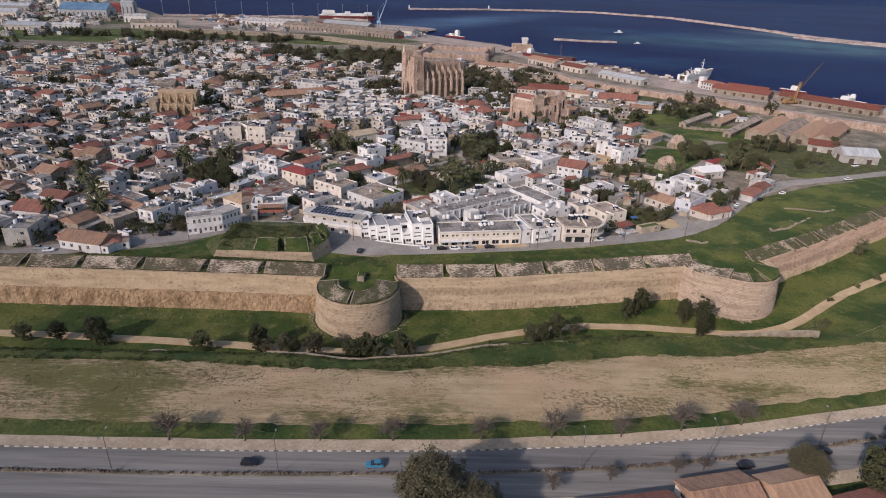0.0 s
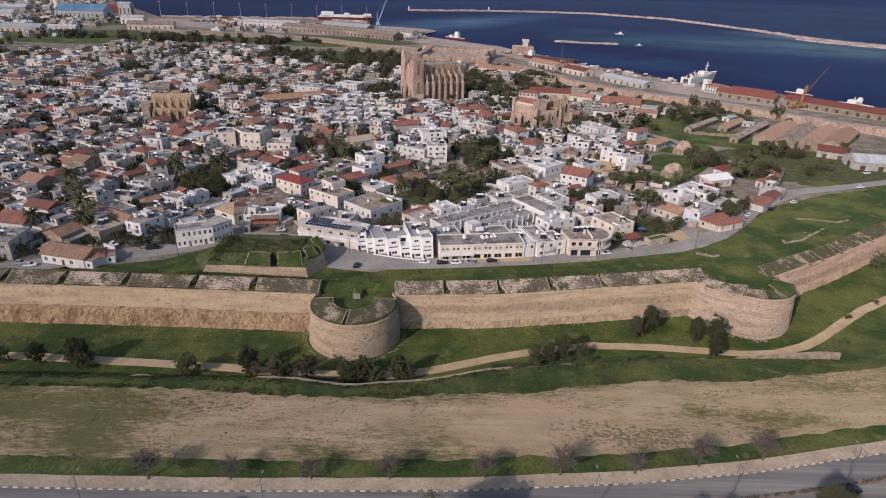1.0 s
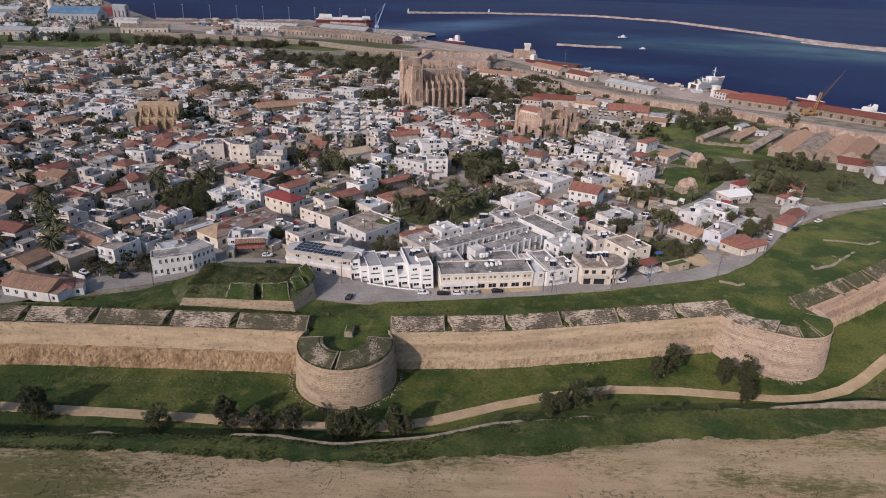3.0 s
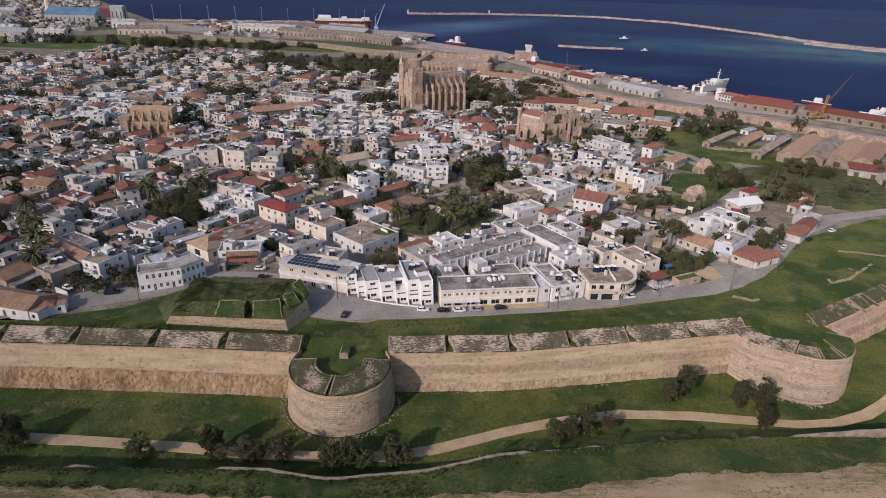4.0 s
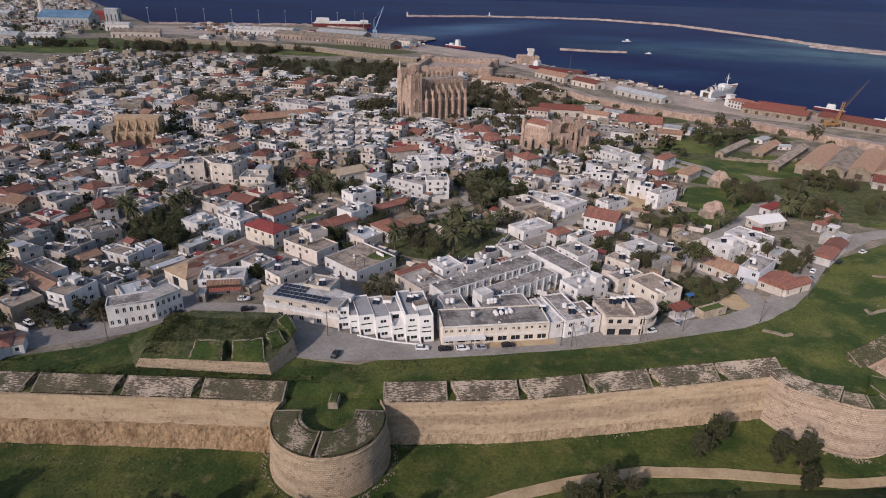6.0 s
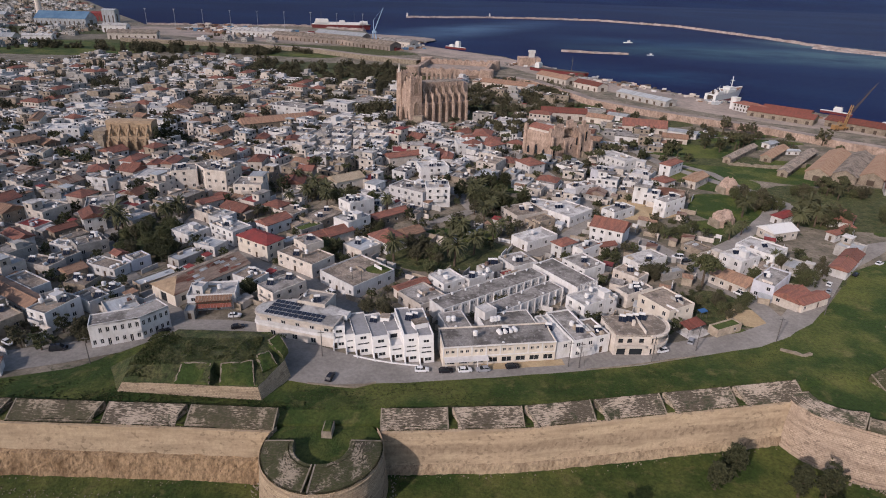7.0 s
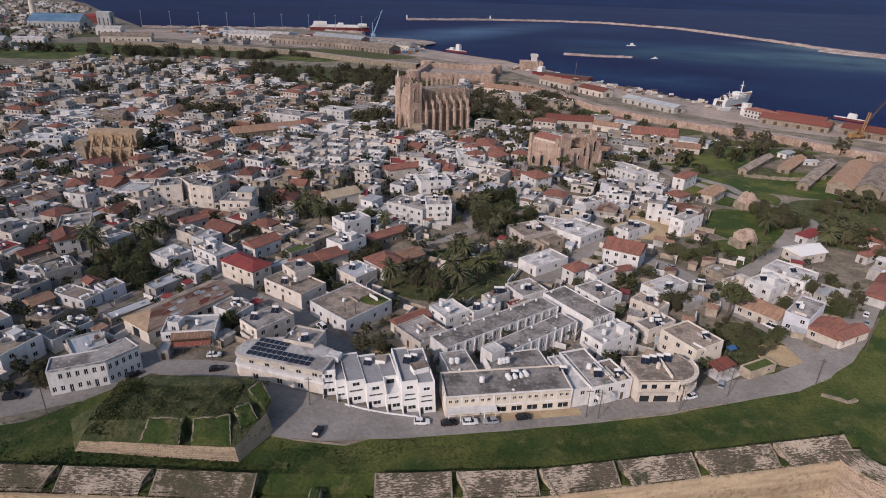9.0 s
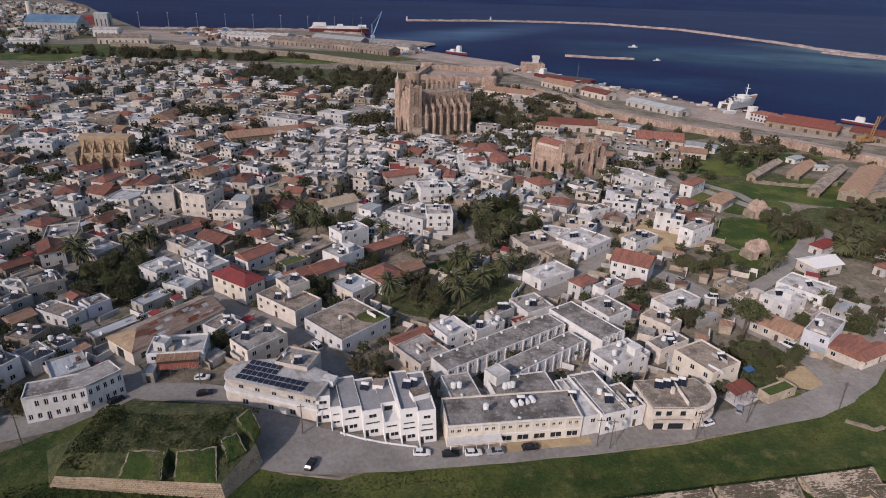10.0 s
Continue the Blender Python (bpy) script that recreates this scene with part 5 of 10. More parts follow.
house(-116.2, 242.2, 5.3, 5.9, 3.0, -32, "stone", "browngable", heaters=0, upper=False)
house(-106.8, 245.6, 12.3, 5.9, 3.6, -23, "white", "tan", heaters=0, upper=False)
house(-112.1, 248.3, 3.2, 4.2, 3.4, -32, "white", "redflat", heaters=0, upper=False)
house(-99.9, 250.5, 5.5, 6.6, 4.0, -36, "lilac", "tan", heaters=0, upper=False)
house(-107.9, 254.6, 4.1, 3.2, 3.0, -34, "cream", "redgable", heaters=0, upper=False)
house(-120.5, 260.6, 9.7, 7.8, 5.0, 44, "grey", "flat", heaters=3, upper=False)
house(-128.8, 260.4, 10.0, 3.9, 3.4, -17, "white", "flat", heaters=0, upper=False)
house(-129.1, 267.2, 5.8, 7.7, 4.0, -33, "stone", "tan", heaters=0, upper=False)
house(-137.2, 273.5, 4.9, 8.0, 3.6, -34, "stone", "redgable", heaters=0, upper=False)
house(-123.9, 251.5, 6.0, 7.4, 3.4, -26, "grey", "tan", upper=False)
house(-130.5, 282.1, 7.2, 9.3, 6.0, 36, "white", "redgable", heaters=0, upper=False)
house(-134.3, 295.6, 10.2, 13.3, 6.2, 24, "cream", "flat", heaters=2, upper=False)
house(-90.9, 273.9, 9.8, 9.2, 4.4, -32, "white", "pale", heaters=0, upper=False)
house(-80.3, 264.2, 9.0, 6.8, 3.6, -22, "white", "tin", heaters=0, upper=False)
house(-85.8, 255.2, 5.6, 9.5, 3.0, -32, "grey", "tin", heaters=0, upper=False)
house(-88.8, 239.0, 4.7, 12.7, 2.6, -38, "stone", "tin", heaters=0, upper=False)
house(-76.5, 275.0, 13.5, 8.3, 6.0, -36, "white", "pale", heaters=2, upper=False)
house(-84.6, 289.8, 6.6, 8.2, 4.2, -31, "white", "pale", heaters=0, upper=False)
house(-91.9, 294.2, 8.7, 6.5, 4.2, -32, "cream", "flat", upper=False)
house(-94.7, 305.2, 5.0, 9.6, 4.2, -42, "cream", "redgable", heaters=0, upper=False)
house(-62.7, 264.0, 14.8, 7.5, 6.2, -33, "yellow", "painthip", heaters=0, upper=False)
house(-63.3, 284.6, 6.7, 11.4, 4.6, -36, "white", "redgable", heaters=0, upper=False)
house(-44.8, 253.7, 16.7, 10.0, 5.2, -36, "cream", "tan", heaters=2, upper=False)
house(-44.9, 259.6, 8.0, 6.8, 7.6, -47, "cream", "flat", upper=False)
house(-26.2, 243.2, 16.2, 17.2, 4.6, -42, "white", "tan", heaters=0, upper=False, label="white courtyard building with stained flat roof")
moss = Mesh()
moss.prism(arc_of(0, 0, 4.6, 0, 340, 16), 0.0, 0.06)
tagged(part("moss_patch", moss, GRASS, None, "", pose(-19.2, 244.6, 4.2) @ Matrix.Diagonal((1.0, 0.7, 1, 1))), "green mossy growth on a flat roof", "moss")
house(-38.1, 276.6, 7.3, 10.3, 4.2, -47, "cream", "redgable", heaters=0, upper=False)
house(-45.1, 271.3, 5.8, 9.4, 4.2, -48, "white", "redhip", heaters=0, upper=False)
house(-53.6, 269.8, 3.8, 6.9, 3.2, -45, "grey", "tin", heaters=0, upper=False)
house(-33.4, 284.3, 8.3, 11.2, 7.0, -40, "white", "pale", heaters=3, upper=False)
house(-34.2, 303.2, 8.5, 11.7, 7.4, -48, "white", "pale", heaters=3, upper=False)
house(-20.6, 296.2, 5.1, 16.8, 4.2, -48, "stone", "redgable", heaters=0, upper=False)
house(-27.4, 265.2, 9.7, 9.3, 4.2, -41, "cream", "tin", heaters=2, upper=False)
house(-18.9, 272.1, 10.5, 9.5, 4.6, -46, "white", "redhip", heaters=0, upper=False)
house(-10.9, 279.5, 6.8, 7.5, 3.6, -50, "stone", "browngable", heaters=0, upper=False)
house(-46.5, 294.3, 9.8, 15.7, 3.6, -34, "stone", "tan", heaters=2, upper=False)
house(-49.8, 282.6, 4.8, 10.0, 3.4, -42, "grey", "moss", heaters=0, upper=False)
house(-47.1, 230.4, 8.0, 11.8, 6.0, -41, "cream", "flat", heaters=2, upper=False)
house(-58.9, 238.7, 8.8, 6.7, 4.6, -29, "white", "tan", upper=False)
house(-8.5, 236.1, 4.6, 10.4, 3.4, -52, "cream", "redgable", heaters=0, upper=False)
house(-5.0, 229.5, 10.9, 9.9, 4.2, -49, "cream", "flat", heaters=0, upper=False)
house(31.2, 209.7, 5.2, 13.8, 5.4, 17, "white", "pale", upper=False)
house(35.9, 211.2, 7.2, 15.3, 5.6, 19, "white", "flat", heaters=2, upper=False)
house(45.4, 227.5, 7.7, 13.4, 6.0, -58, "white", "pale", heaters=2, upper=False)
house(41.8, 210.2, 4.9, 8.9, 5.6, 22, "white", "tan", upper=False)
house(2.4, 239.3, 8.2, 8.4, 5.2, -54, "white", "pale", heaters=2, upper=False)
house(12.5, 241.2, 3.2, 10.0, 5.2, -54, "white", "pale", heaters=2, upper=False)
house(16.7, 250.1, 3.2, 8.9, 4.6, -52, "grey", "flat", heaters=2, upper=False)
house(26.5, 254.8, 9.3, 9.5, 4.6, -60, "white", "flat", heaters=2, upper=False)
house(23.1, 248.1, 3.2, 7.5, 3.2, -60, "cream", "redflat", heaters=0, upper=False)
house(35.6, 278.8, 8.7, 15.4, 3.8, -54, "white", "pale", upper=False, label="low white house with bright white flat roof")
house(53.0, 306.2, 14.1, 15.7, 4.6, -47, "white", "pale", heaters=2, upper=False)
house(34.9, 305.6, 12.3, 14.9, 4.0, -63, "cream", "tan", heaters=2, upper=False)
house(40.3, 296.9, 6.0, 10.9, 3.4, -54, "stone", "tan", heaters=0, upper=False)
house(44.7, 268.9, 5.0, 7.5, 5.4, -54, "white", "redhip", heaters=0, upper=False)
house(48.1, 252.0, 10.5, 9.5, 5.8, -57, "white", "flat", upper=False)
house(65.2, 284.5, 12.4, 10.6, 6.4, -30, "white", "redgable", heaters=0, upper=False)
house(53.3, 268.8, 4.6, 10.9, 4.6, -52, "white", "flat", heaters=3, upper=False)
house(60.8, 272.0, 3.2, 6.9, 3.6, -68, "cream", "redgable", heaters=0, upper=False)
house(75.4, 310.2, 6.7, 13.9, 4.2, -52, "white", "flat", heaters=2, upper=False)
house(63.4, 249.2, 9.5, 6.4, 4.0, -48, "cream", "tan", upper=False)
house(60.6, 235.9, 5.2, 10.9, 4.6, -59, "cream", "flat", heaters=3, upper=False)
house(67.0, 226.1, 11.8, 10.5, 6.4, -60, "yellow", "tan", upper=False, label="pinkish cream house with corner porch and tan roof")
house(82.2, 218.6, 3.3, 9.6, 2.6, -64, "stone", "moss", heaters=0, clutter=False, upper=False, label="low stone hut with a bright grassy roof")
house(97.0, 247.6, 12.4, 8.2, 3.5, -52, "cream", "browngable", heaters=0, upper=False)
house(107.6, 244.0, 6.6, 14.8, 6.0, -46, "lilac", "flat", heaters=2, upper=False, label="pale lilac two-storey house with columned balcony")
house(111.2, 237.0, 8.3, 9.7, 3.2, -53, "cream", "redgable", heaters=0, upper=False)
house(115.6, 235.1, 12.8, 4.1, 3.2, 27, "cream", "redgable", heaters=0, upper=False)
house(97.8, 264.1, 7.4, 9.4, 4.0, -61, "cream", "tan", upper=False)
house(104.6, 260.8, 8.6, 11.0, 6.0, -57, "white", "pale", heaters=3, upper=False)
house(116.6, 269.8, 13.7, 11.7, 5.6, -50, "white", "pale", upper=False)
house(134.2, 292.0, 8.0, 12.4, 3.8, -70, "cream", "whitegable", heaters=0, upper=False)
house(145.8, 309.5, 4.7, 11.8, 3.6, -56, "white", "painthip", heaters=0, upper=False)
house(99.0, 316.3, 5.8, 14.6, 7.0, -52, "white", "flat", heaters=2, upper=False)
house(71.4, 259.9, 7.2, 14.1, 4.6, -57, "white", "pale", upper=False)
house(78.2, 253.1, 3.2, 9.2, 2.8, -66, "grey", "tin", heaters=0, upper=False)
house(95.5, 275.6, 8.2, 6.3, 2.6, -55, "stone", "tan", heaters=0, upper=False)
house(112.3, 259.7, 6.9, 8.4, 3.0, -59, "cream", "tan", heaters=0, upper=False)
house(126.4, 258.7, 10.9, 9.2, 3.0, -43, "grey", "tin", heaters=0, upper=False)
house(160.5, 293.4, 3.6, 15.1, 3.4, -58, "white", "redgable", heaters=0, upper=False)
house(169.5, 307.8, 8.3, 11.8, 3.4, -40, "white", "redgable", heaters=0, upper=False)
house(-106.1, 215.3, 7.1, 10.8, 6.0, -22, "white", "tan", heaters=2, upper=False)
house(-124.4, 224.4, 30.0, 5.4, 4.6, -31, "white", "browngable", heaters=0, upper=False)
house(-123.2, 231.0, 13.9, 5.7, 4.6, -31, "white", "tan", heaters=0, upper=False)
house(-126.8, 244.6, 11.2, 6.3, 4.4, -16, "cream", "tan", heaters=2, upper=False)
house(-146.9, 264.0, 10.7, 5.4, 4.6, -33, "white", "redgable", heaters=0, upper=False)
house(-148.0, 327.9, 7.9, 8.3, 6.0, -15, "white", "tan", upper=False)
house(-133.6, 340.7, 10.9, 13.4, 4.0, -2, "white", "pale", heaters=0, upper=False)
house(-115.9, 334.5, 10.9, 11.3, 9.0, 18, "cream", "flat", heaters=2, upper=False)
house(-105.4, 338.0, 9.7, 11.2, 9.4, 41, "cream", "flat", heaters=3, upper=False)
house(-152.2, 363.3, 7.4, 13.0, 4.0, -11, "white", "redhip", heaters=0, upper=False)
house(-132.3, 359.5, 6.7, 11.6, 4.2, -1, "cream", "redgable", heaters=0, upper=False)
house(-160.4, 344.3, 8.3, 9.9, 4.0, 22, "white", "redhip", heaters=0, upper=False)
house(-19.8, 380.2, 7.0, 18.6, 5.0, -61, "cream", "redgable", heaters=0, upper=False)
house(-42.6, 331.7, 8.4, 14.4, 7.0, -50, "yellow", "stonegable", heaters=0, upper=False, label="ochre stone hall with pale tiled gable roof")


# the old quarter before the cathedral
house(-214.6, 414.2, 17.0, 13.4, 6.4, 16, "white", "pale", heaters=2, upper=False)
house(-102.7, 495.1, 29.9, 15.8, 6.5, -22, "white", "flat", heaters=2, upper=False)
house(-84.0, 494.4, 10.5, 17.3, 5.5, -4, "cream", "flat", heaters=1, upper=False)
house(-72.9, 512.8, 19.9, 13.3, 6.5, -24, "white", "pale", heaters=1, upper=False)
house(-55.6, 526.5, 15.4, 29.7, 5.5, -34, "yellow", "flat", heaters=0, upper=False)
house(-106.7, 456.1, 41.8, 11.9, 4.5, 33, "stone", "browngable", heaters=0, upper=False)
house(-90.9, 383.7, 12.2, 8.7, 6.2, -29, "white", "flat", heaters=2, upper=False)
house(-106.6, 360.4, 7.9, 7.4, 3.6, 0, "white", "pale", heaters=1, upper=False)
house(-153.0, 333.3, 9.5, 9.0, 4.2, -20, "white", "flat", heaters=0, upper=False)
house(-139.2, 356.1, 4.6, 7.1, 4.0, 3, "white", "redgable", heaters=0, upper=False)
house(-92.0, 367.4, 6.7, 12.2, 4.5, -1, "cream", "redhip", heaters=0, upper=False)
house(-66.8, 335.2, 9.6, 11.9, 4.0, 3, "cream", "redgable", heaters=0, upper=False)
house(-62.6, 344.0, 7.0, 6.8, 7.0, -9, "stone", "redgable", heaters=0, upper=False)
house(-118.9, 396.6, 6.0, 8.3, 4.0, -17, "white", "redgable", heaters=0, upper=False)
house(-102.4, 412.5, 7.0, 8.6, 4.0, -2, "cream", "redgable", heaters=0, upper=False)
house(-7.3, 402.4, 7.4, 10.8, 4.0, -10, "cream", "redhip", heaters=0, upper=False)
house(-83.2, 403.2, 6.2, 7.3, 6.0, 3, "white", "redgable", heaters=0, upper=False)
house(-106.1, 385.1, 5.7, 9.2, 4.0, -11, "white", "redflat", heaters=0, upper=False)
house(-82.7, 349.6, 6.8, 6.8, 3.5, -25, "cream", "redflat", heaters=0, upper=False)
house(-179.2, 494.5, 17.1, 20.2, 4.0, -3, "cream", "browngable", heaters=0, upper=False)
house(-217.7, 486.3, 19.3, 17.9, 4.0, 16, "stone", "tan", heaters=0, upper=False)
house(-194.2, 489.5, 12.1, 21.1, 4.5, 19, "white", "pale", heaters=1, upper=False)
house(-244.6, 437.3, 5.7, 20.5, 6.0, 21, "yellow", "browngable", heaters=0, upper=False)
house(-198.2, 365.1, 4.5, 10.8, 6.0, 7, "yellow", "tan", heaters=0, upper=False)
house(-84.7, 445.8, 7.5, 13.3, 4.2, -12, "white", "pale", heaters=1, upper=False)
house(-74.8, 449.5, 8.5, 13.3, 3.6, -8, "white", "flat", heaters=1, upper=False)
house(-62.2, 451.1, 7.9, 13.5, 3.6, -11, "cream", "pale", heaters=1, upper=False)
house(-48.5, 447.8, 7.5, 14.2, 4.8, -17, "cream", "pale", heaters=1, upper=False)
house(-80.1, 426.9, 7.8, 12.4, 4.8, -12, "white", "flat", heaters=1, upper=False)
house(-70.5, 430.4, 7.8, 12.1, 4.2, -10, "grey", "flat", heaters=1, upper=False)
house(-59.0, 429.4, 9.3, 12.3, 4.8, -8, "white", "flat", heaters=1, upper=False)
house(-47.3, 433.2, 9.3, 12.6, 4.2, -10, "grey", "flat", heaters=1, upper=False)
house(-37.3, 432.0, 7.9, 12.5, 4.8, -11, "cream", "pale", heaters=1, upper=False)
house(-75.8, 407.3, 7.9, 11.3, 6.0, -11, "cream", "pale", heaters=1, upper=False)
house(-66.0, 415.2, 7.2, 11.4, 4.2, -12, "grey", "flat", heaters=1, upper=False)
house(-57.0, 416.2, 7.8, 11.5, 4.2, -11, "cream", "pale", heaters=1, upper=False)
house(-45.3, 417.5, 8.3, 11.3, 4.2, -9, "white", "flat", heaters=1, upper=False)
house(-35.2, 416.4, 7.2, 11.5, 4.8, -12, "white", "flat", heaters=1, upper=False)
house(-73.5, 397.8, 8.1, 9.9, 4.8, -3, "cream", "pale", heaters=1, upper=False)
house(-63.7, 403.1, 7.7, 10.9, 3.6, -12, "cream", "flat", heaters=1, upper=False)
house(-54.1, 395.6, 7.2, 10.2, 6.0, -9, "white", "flat", heaters=1, upper=False)
house(-43.6, 401.0, 7.3, 10.7, 4.8, -12, "cream", "flat", heaters=1, upper=False)
house(-34.6, 404.1, 7.4, 10.7, 4.2, -11, "white", "pale", heaters=1, upper=False)
house(-62.6, 387.8, 7.9, 9.6, 4.2, -8, "white", "flat", heaters=1, upper=False)
house(-52.0, 390.9, 7.2, 10.5, 3.6, -15, "cream", "flat", heaters=1, upper=False)
house(-41.5, 383.8, 6.5, 9.7, 6.0, -13, "grey", "flat", heaters=1, upper=False)
house(-33.6, 384.6, 7.0, 9.7, 6.0, -11, "white", "flat", heaters=1, upper=False)
house(-60.6, 376.7, 6.2, 9.2, 4.2, -13, "white", "flat", heaters=1, upper=False)
house(-49.7, 375.8, 6.2, 9.1, 4.8, -12, "white", "flat", heaters=1, upper=False)
house(-41.2, 380.6, 8.1, 9.2, 3.6, -8, "grey", "flat", heaters=1, upper=False)
house(-32.4, 379.5, 6.9, 10.0, 4.2, -16, "cream", "flat", heaters=1, upper=False)
house(94.3, 382.4, 19.4, 11.6, 7.0, -58, "white", "pale", heaters=1, upper=False)
house(80.7, 361.7, 6.7, 10.3, 6.0, -45, "lilac", "flat", heaters=2, upper=False)
house(93.9, 353.6, 7.3, 11.5, 3.6, -27, "white", "flat", heaters=1, upper=False)
house(101.3, 361.3, 9.0, 10.5, 5.0, -34, "white", "pale", heaters=1, upper=False)
house(65.8, 342.2, 5.6, 12.2, 3.8, -58, "white", "flat", heaters=1, upper=False)
house(67.8, 376.2, 9.6, 13.3, 4.0, -40, "white", "flat", heaters=4, upper=False)
house(26.2, 374.0, 10.8, 13.7, 5.5, -28, "cream", "tan", heaters=1, upper=False)
house(16.4, 415.4, 9.3, 10.9, 6.0, -6, "white", "redhip", heaters=0, upper=False)
house(25.2, 429.9, 10.8, 14.8, 6.0, -10, "white", "redhip", heaters=0, upper=False)
house(30.3, 418.0, 8.1, 11.3, 5.0, -9, "white", "redhip", heaters=0, upper=False)
house(46.0, 371.7, 11.3, 10.0, 5.5, -58, "white", "redhip", heaters=0, upper=False)
house(120.6, 376.8, 5.9, 14.1, 6.0, -45, "white", "redhip", heaters=0, upper=False)
house(109.0, 353.4, 7.4, 8.9, 3.8, -53, "white", "redhip", heaters=0, upper=False)
house(126.4, 358.2, 7.1, 15.3, 4.0, -44, "cream", "palegable", heaters=0, upper=False)
house(3.6, 383.5, 5.6, 9.5, 4.0, -5, "white", "redgable", heaters=0, upper=False)
house(56.9, 318.4, 5.0, 11.7, 4.0, -29, "white", "pale", heaters=1, upper=False)
house(17.7, 403.0, 9.4, 11.0, 6.4, -41, "white", "redhip", heaters=0, upper=False)
house(29.4, 405.3, 8.1, 11.0, 6.0, -50, "white", "redhip", heaters=0, upper=False)


# ---- buildings along the rampart street ----
def terraces():
    """The white block of flats: raked bays stagger along the bend, each with a door, a ribbon of glass and an upper window."""
    root = thing("terraced_flats", "bright white stepped three-storey terraced flats", "apartment building")
    line_pts = [(-28.2, 206.0), (-24.6, 204.0), (-22.0, 203.0), (-17.2, 201.4), (-12.6, 200.3), (-8.9, 199.7), (-5.0, 199.2), (-1.2, 199.0)]
    rake = 0.2
    for i in range(7):
        (x0, y0), (x1, y1) = line_pts[i], line_pts[i + 1]
        turn = (13.0, 15.0, 17.0, 17.0, 16.0, 14.0, 13.0)[i]
        w = (x1 - x0) * math.cos(radians(turn)) + (y1 - y0) * math.sin(radians(turn)) + 0.12
        m = pose((x0 + x1) / 2, (y0 + y1) / 2 + rake * 7, 0, 0, 0, turn) @ Matrix.Diagonal((1, 1, 0.84, 1))
        top = (6.9, 5.6, 6.5, 6.9, 7.2, 8.6, 8.7)[i]
        f, d = -w / 2, (9.5, 10.0, 11.5, 12.0, 12.5, 14.5, 14.5)[i]
        lean = lambda y, z: y - rake * (7.0 - z) if y < 0.5 else y
        door = (0.3, 1.0, 0.1, 2.0)
        wins = [(1.3, min(w - 0.4, 3.1), 0.8, 1.9)] if i != 1 else []
        wins += [(0.5, w - 0.6, 3.3, 3.85)] if i != 1 else [(0.4, w - 0.5, 3.2, 3.7), (0.4, w - 0.5, 1.0, 1.7)]
        if i in (0, 2, 3):
            wins += [(w / 2 - 0.85, w / 2 + 0.85, 4.9, 5.9)]
        if i > 4:
            wins += [(w / 2 - 0.75, w / 2 + 0.75, 6.5, 7.4), (0.6, w - 0.7, 4.7, 5.2)]
        front = 4.9 if i == 4 else top
        ops = ([door] if i != 1 else []) + wins
        bay = Mesh()
        bay.facade((f, 0.0), (1, 0), w, front, ops, 0.2, 0, None, z0=-0.3)
        bay.v = [(x, lean(y, z), z) for x, y, z in bay.v]
        for e in (f, -f):
            a, b = (e, lean(0, -0.3), -0.3), (e, lean(0, front), front)
            side = [a, (e, d, -0.3), (e, d, front), b]
            bay.face(side if e > 0 else side[::-1])
        bay.facade((-f, d), (-1, 0), w, top, [(0.8, 1.9, 1.0, 2.3), (0.8, 1.9, 4.0, 5.3)] if w > 3 else [], 0.2, 0, 1, z0=-0.3)
        y0f = lean(0, front)
        if i == 4:
            # the open terrace with its raking side walls
            bay.box(f + 0.2, -f - 0.2, y0f + 0.1, 3.4, 4.2, 4.4)
            for e in (f, -f - 0.2):
                bay.hexa([(e, y0f, 4.3), (e + 0.2, y0f, 4.3), (e + 0.2, 3.4, 4.3), (e, 3.4, 4.3)], [(e, y0f, 5.0), (e + 0.2, y0f, 5.0), (e + 0.2, 3.4, top + 0.3), (e, 3.4, top + 0.3)])
            bay.facade((f, 3.4), (1, 0), w, top, [(0.8, w - 0.8, 4.7, 6.3)], 0.25, 0, 1, z0=4.3)
        body = part("bay", bay, [FRESHWHITE, GLASS], root, "", m)
        tilt = -math.degrees(math.atan(rake))
        for q in wins:
            part("window", window_data(q[1] - q[0], q[3] - q[2]), None, body, m=pose(f + (q[0] + q[1]) / 2, lean(0, q[2]) + 0.17, q[2], tilt, 0, 0))
        if i != 1:
            part("door", DOOR, None, body, m=pose(f + 0.65, lean(0, 0.1) + 0.17, 0.1, tilt, 0, 0) @ Matrix.Diagonal((0.68, 1, 0.9, 1)))
        rim = Mesh()
        yb = 3.4 if i == 4 else lean(0, top)
        rim.box(f + 0.01, -f - 0.01, yb + 0.004, yb + 0.2, top - 0.5, top + (0.3, 0.02, 0.12, 0.28, 0.2, 0.3, 0.12)[i])
        part("parapet", rim, FRESHWHITE, body)
        rim = Mesh()
        rim.box(f + 0.01, -f - 0.01, d - 0.2, d + 0.01, top - 0.5, top + 0.1)
        part("parapet", rim, FRESHWHITE, body)
        for e, on in ((f - 0.02, i in (0, 5)), (-f - 0.2, i in (4, 6))):
            if on:
                rim = Mesh()
                rim.box(e, e + 0.22, yb + 0.2, d - 0.2, top - 0.5, top + 0.35)
                part("parapet", rim, FRESHWHITE, body)
        roof = Mesh()
        roof.box(f, -f, yb + 0.2, d - 0.2, top - 0.85, top - 0.35 - 0.015 * (i % 2))
        part("roof", roof, ROOFSLATE, body, "blue-grey flat roof")
        fin = Mesh()
        y_in, y_out = lean(0, 2.6) + 0.2, lean(0, 0) - 1.3
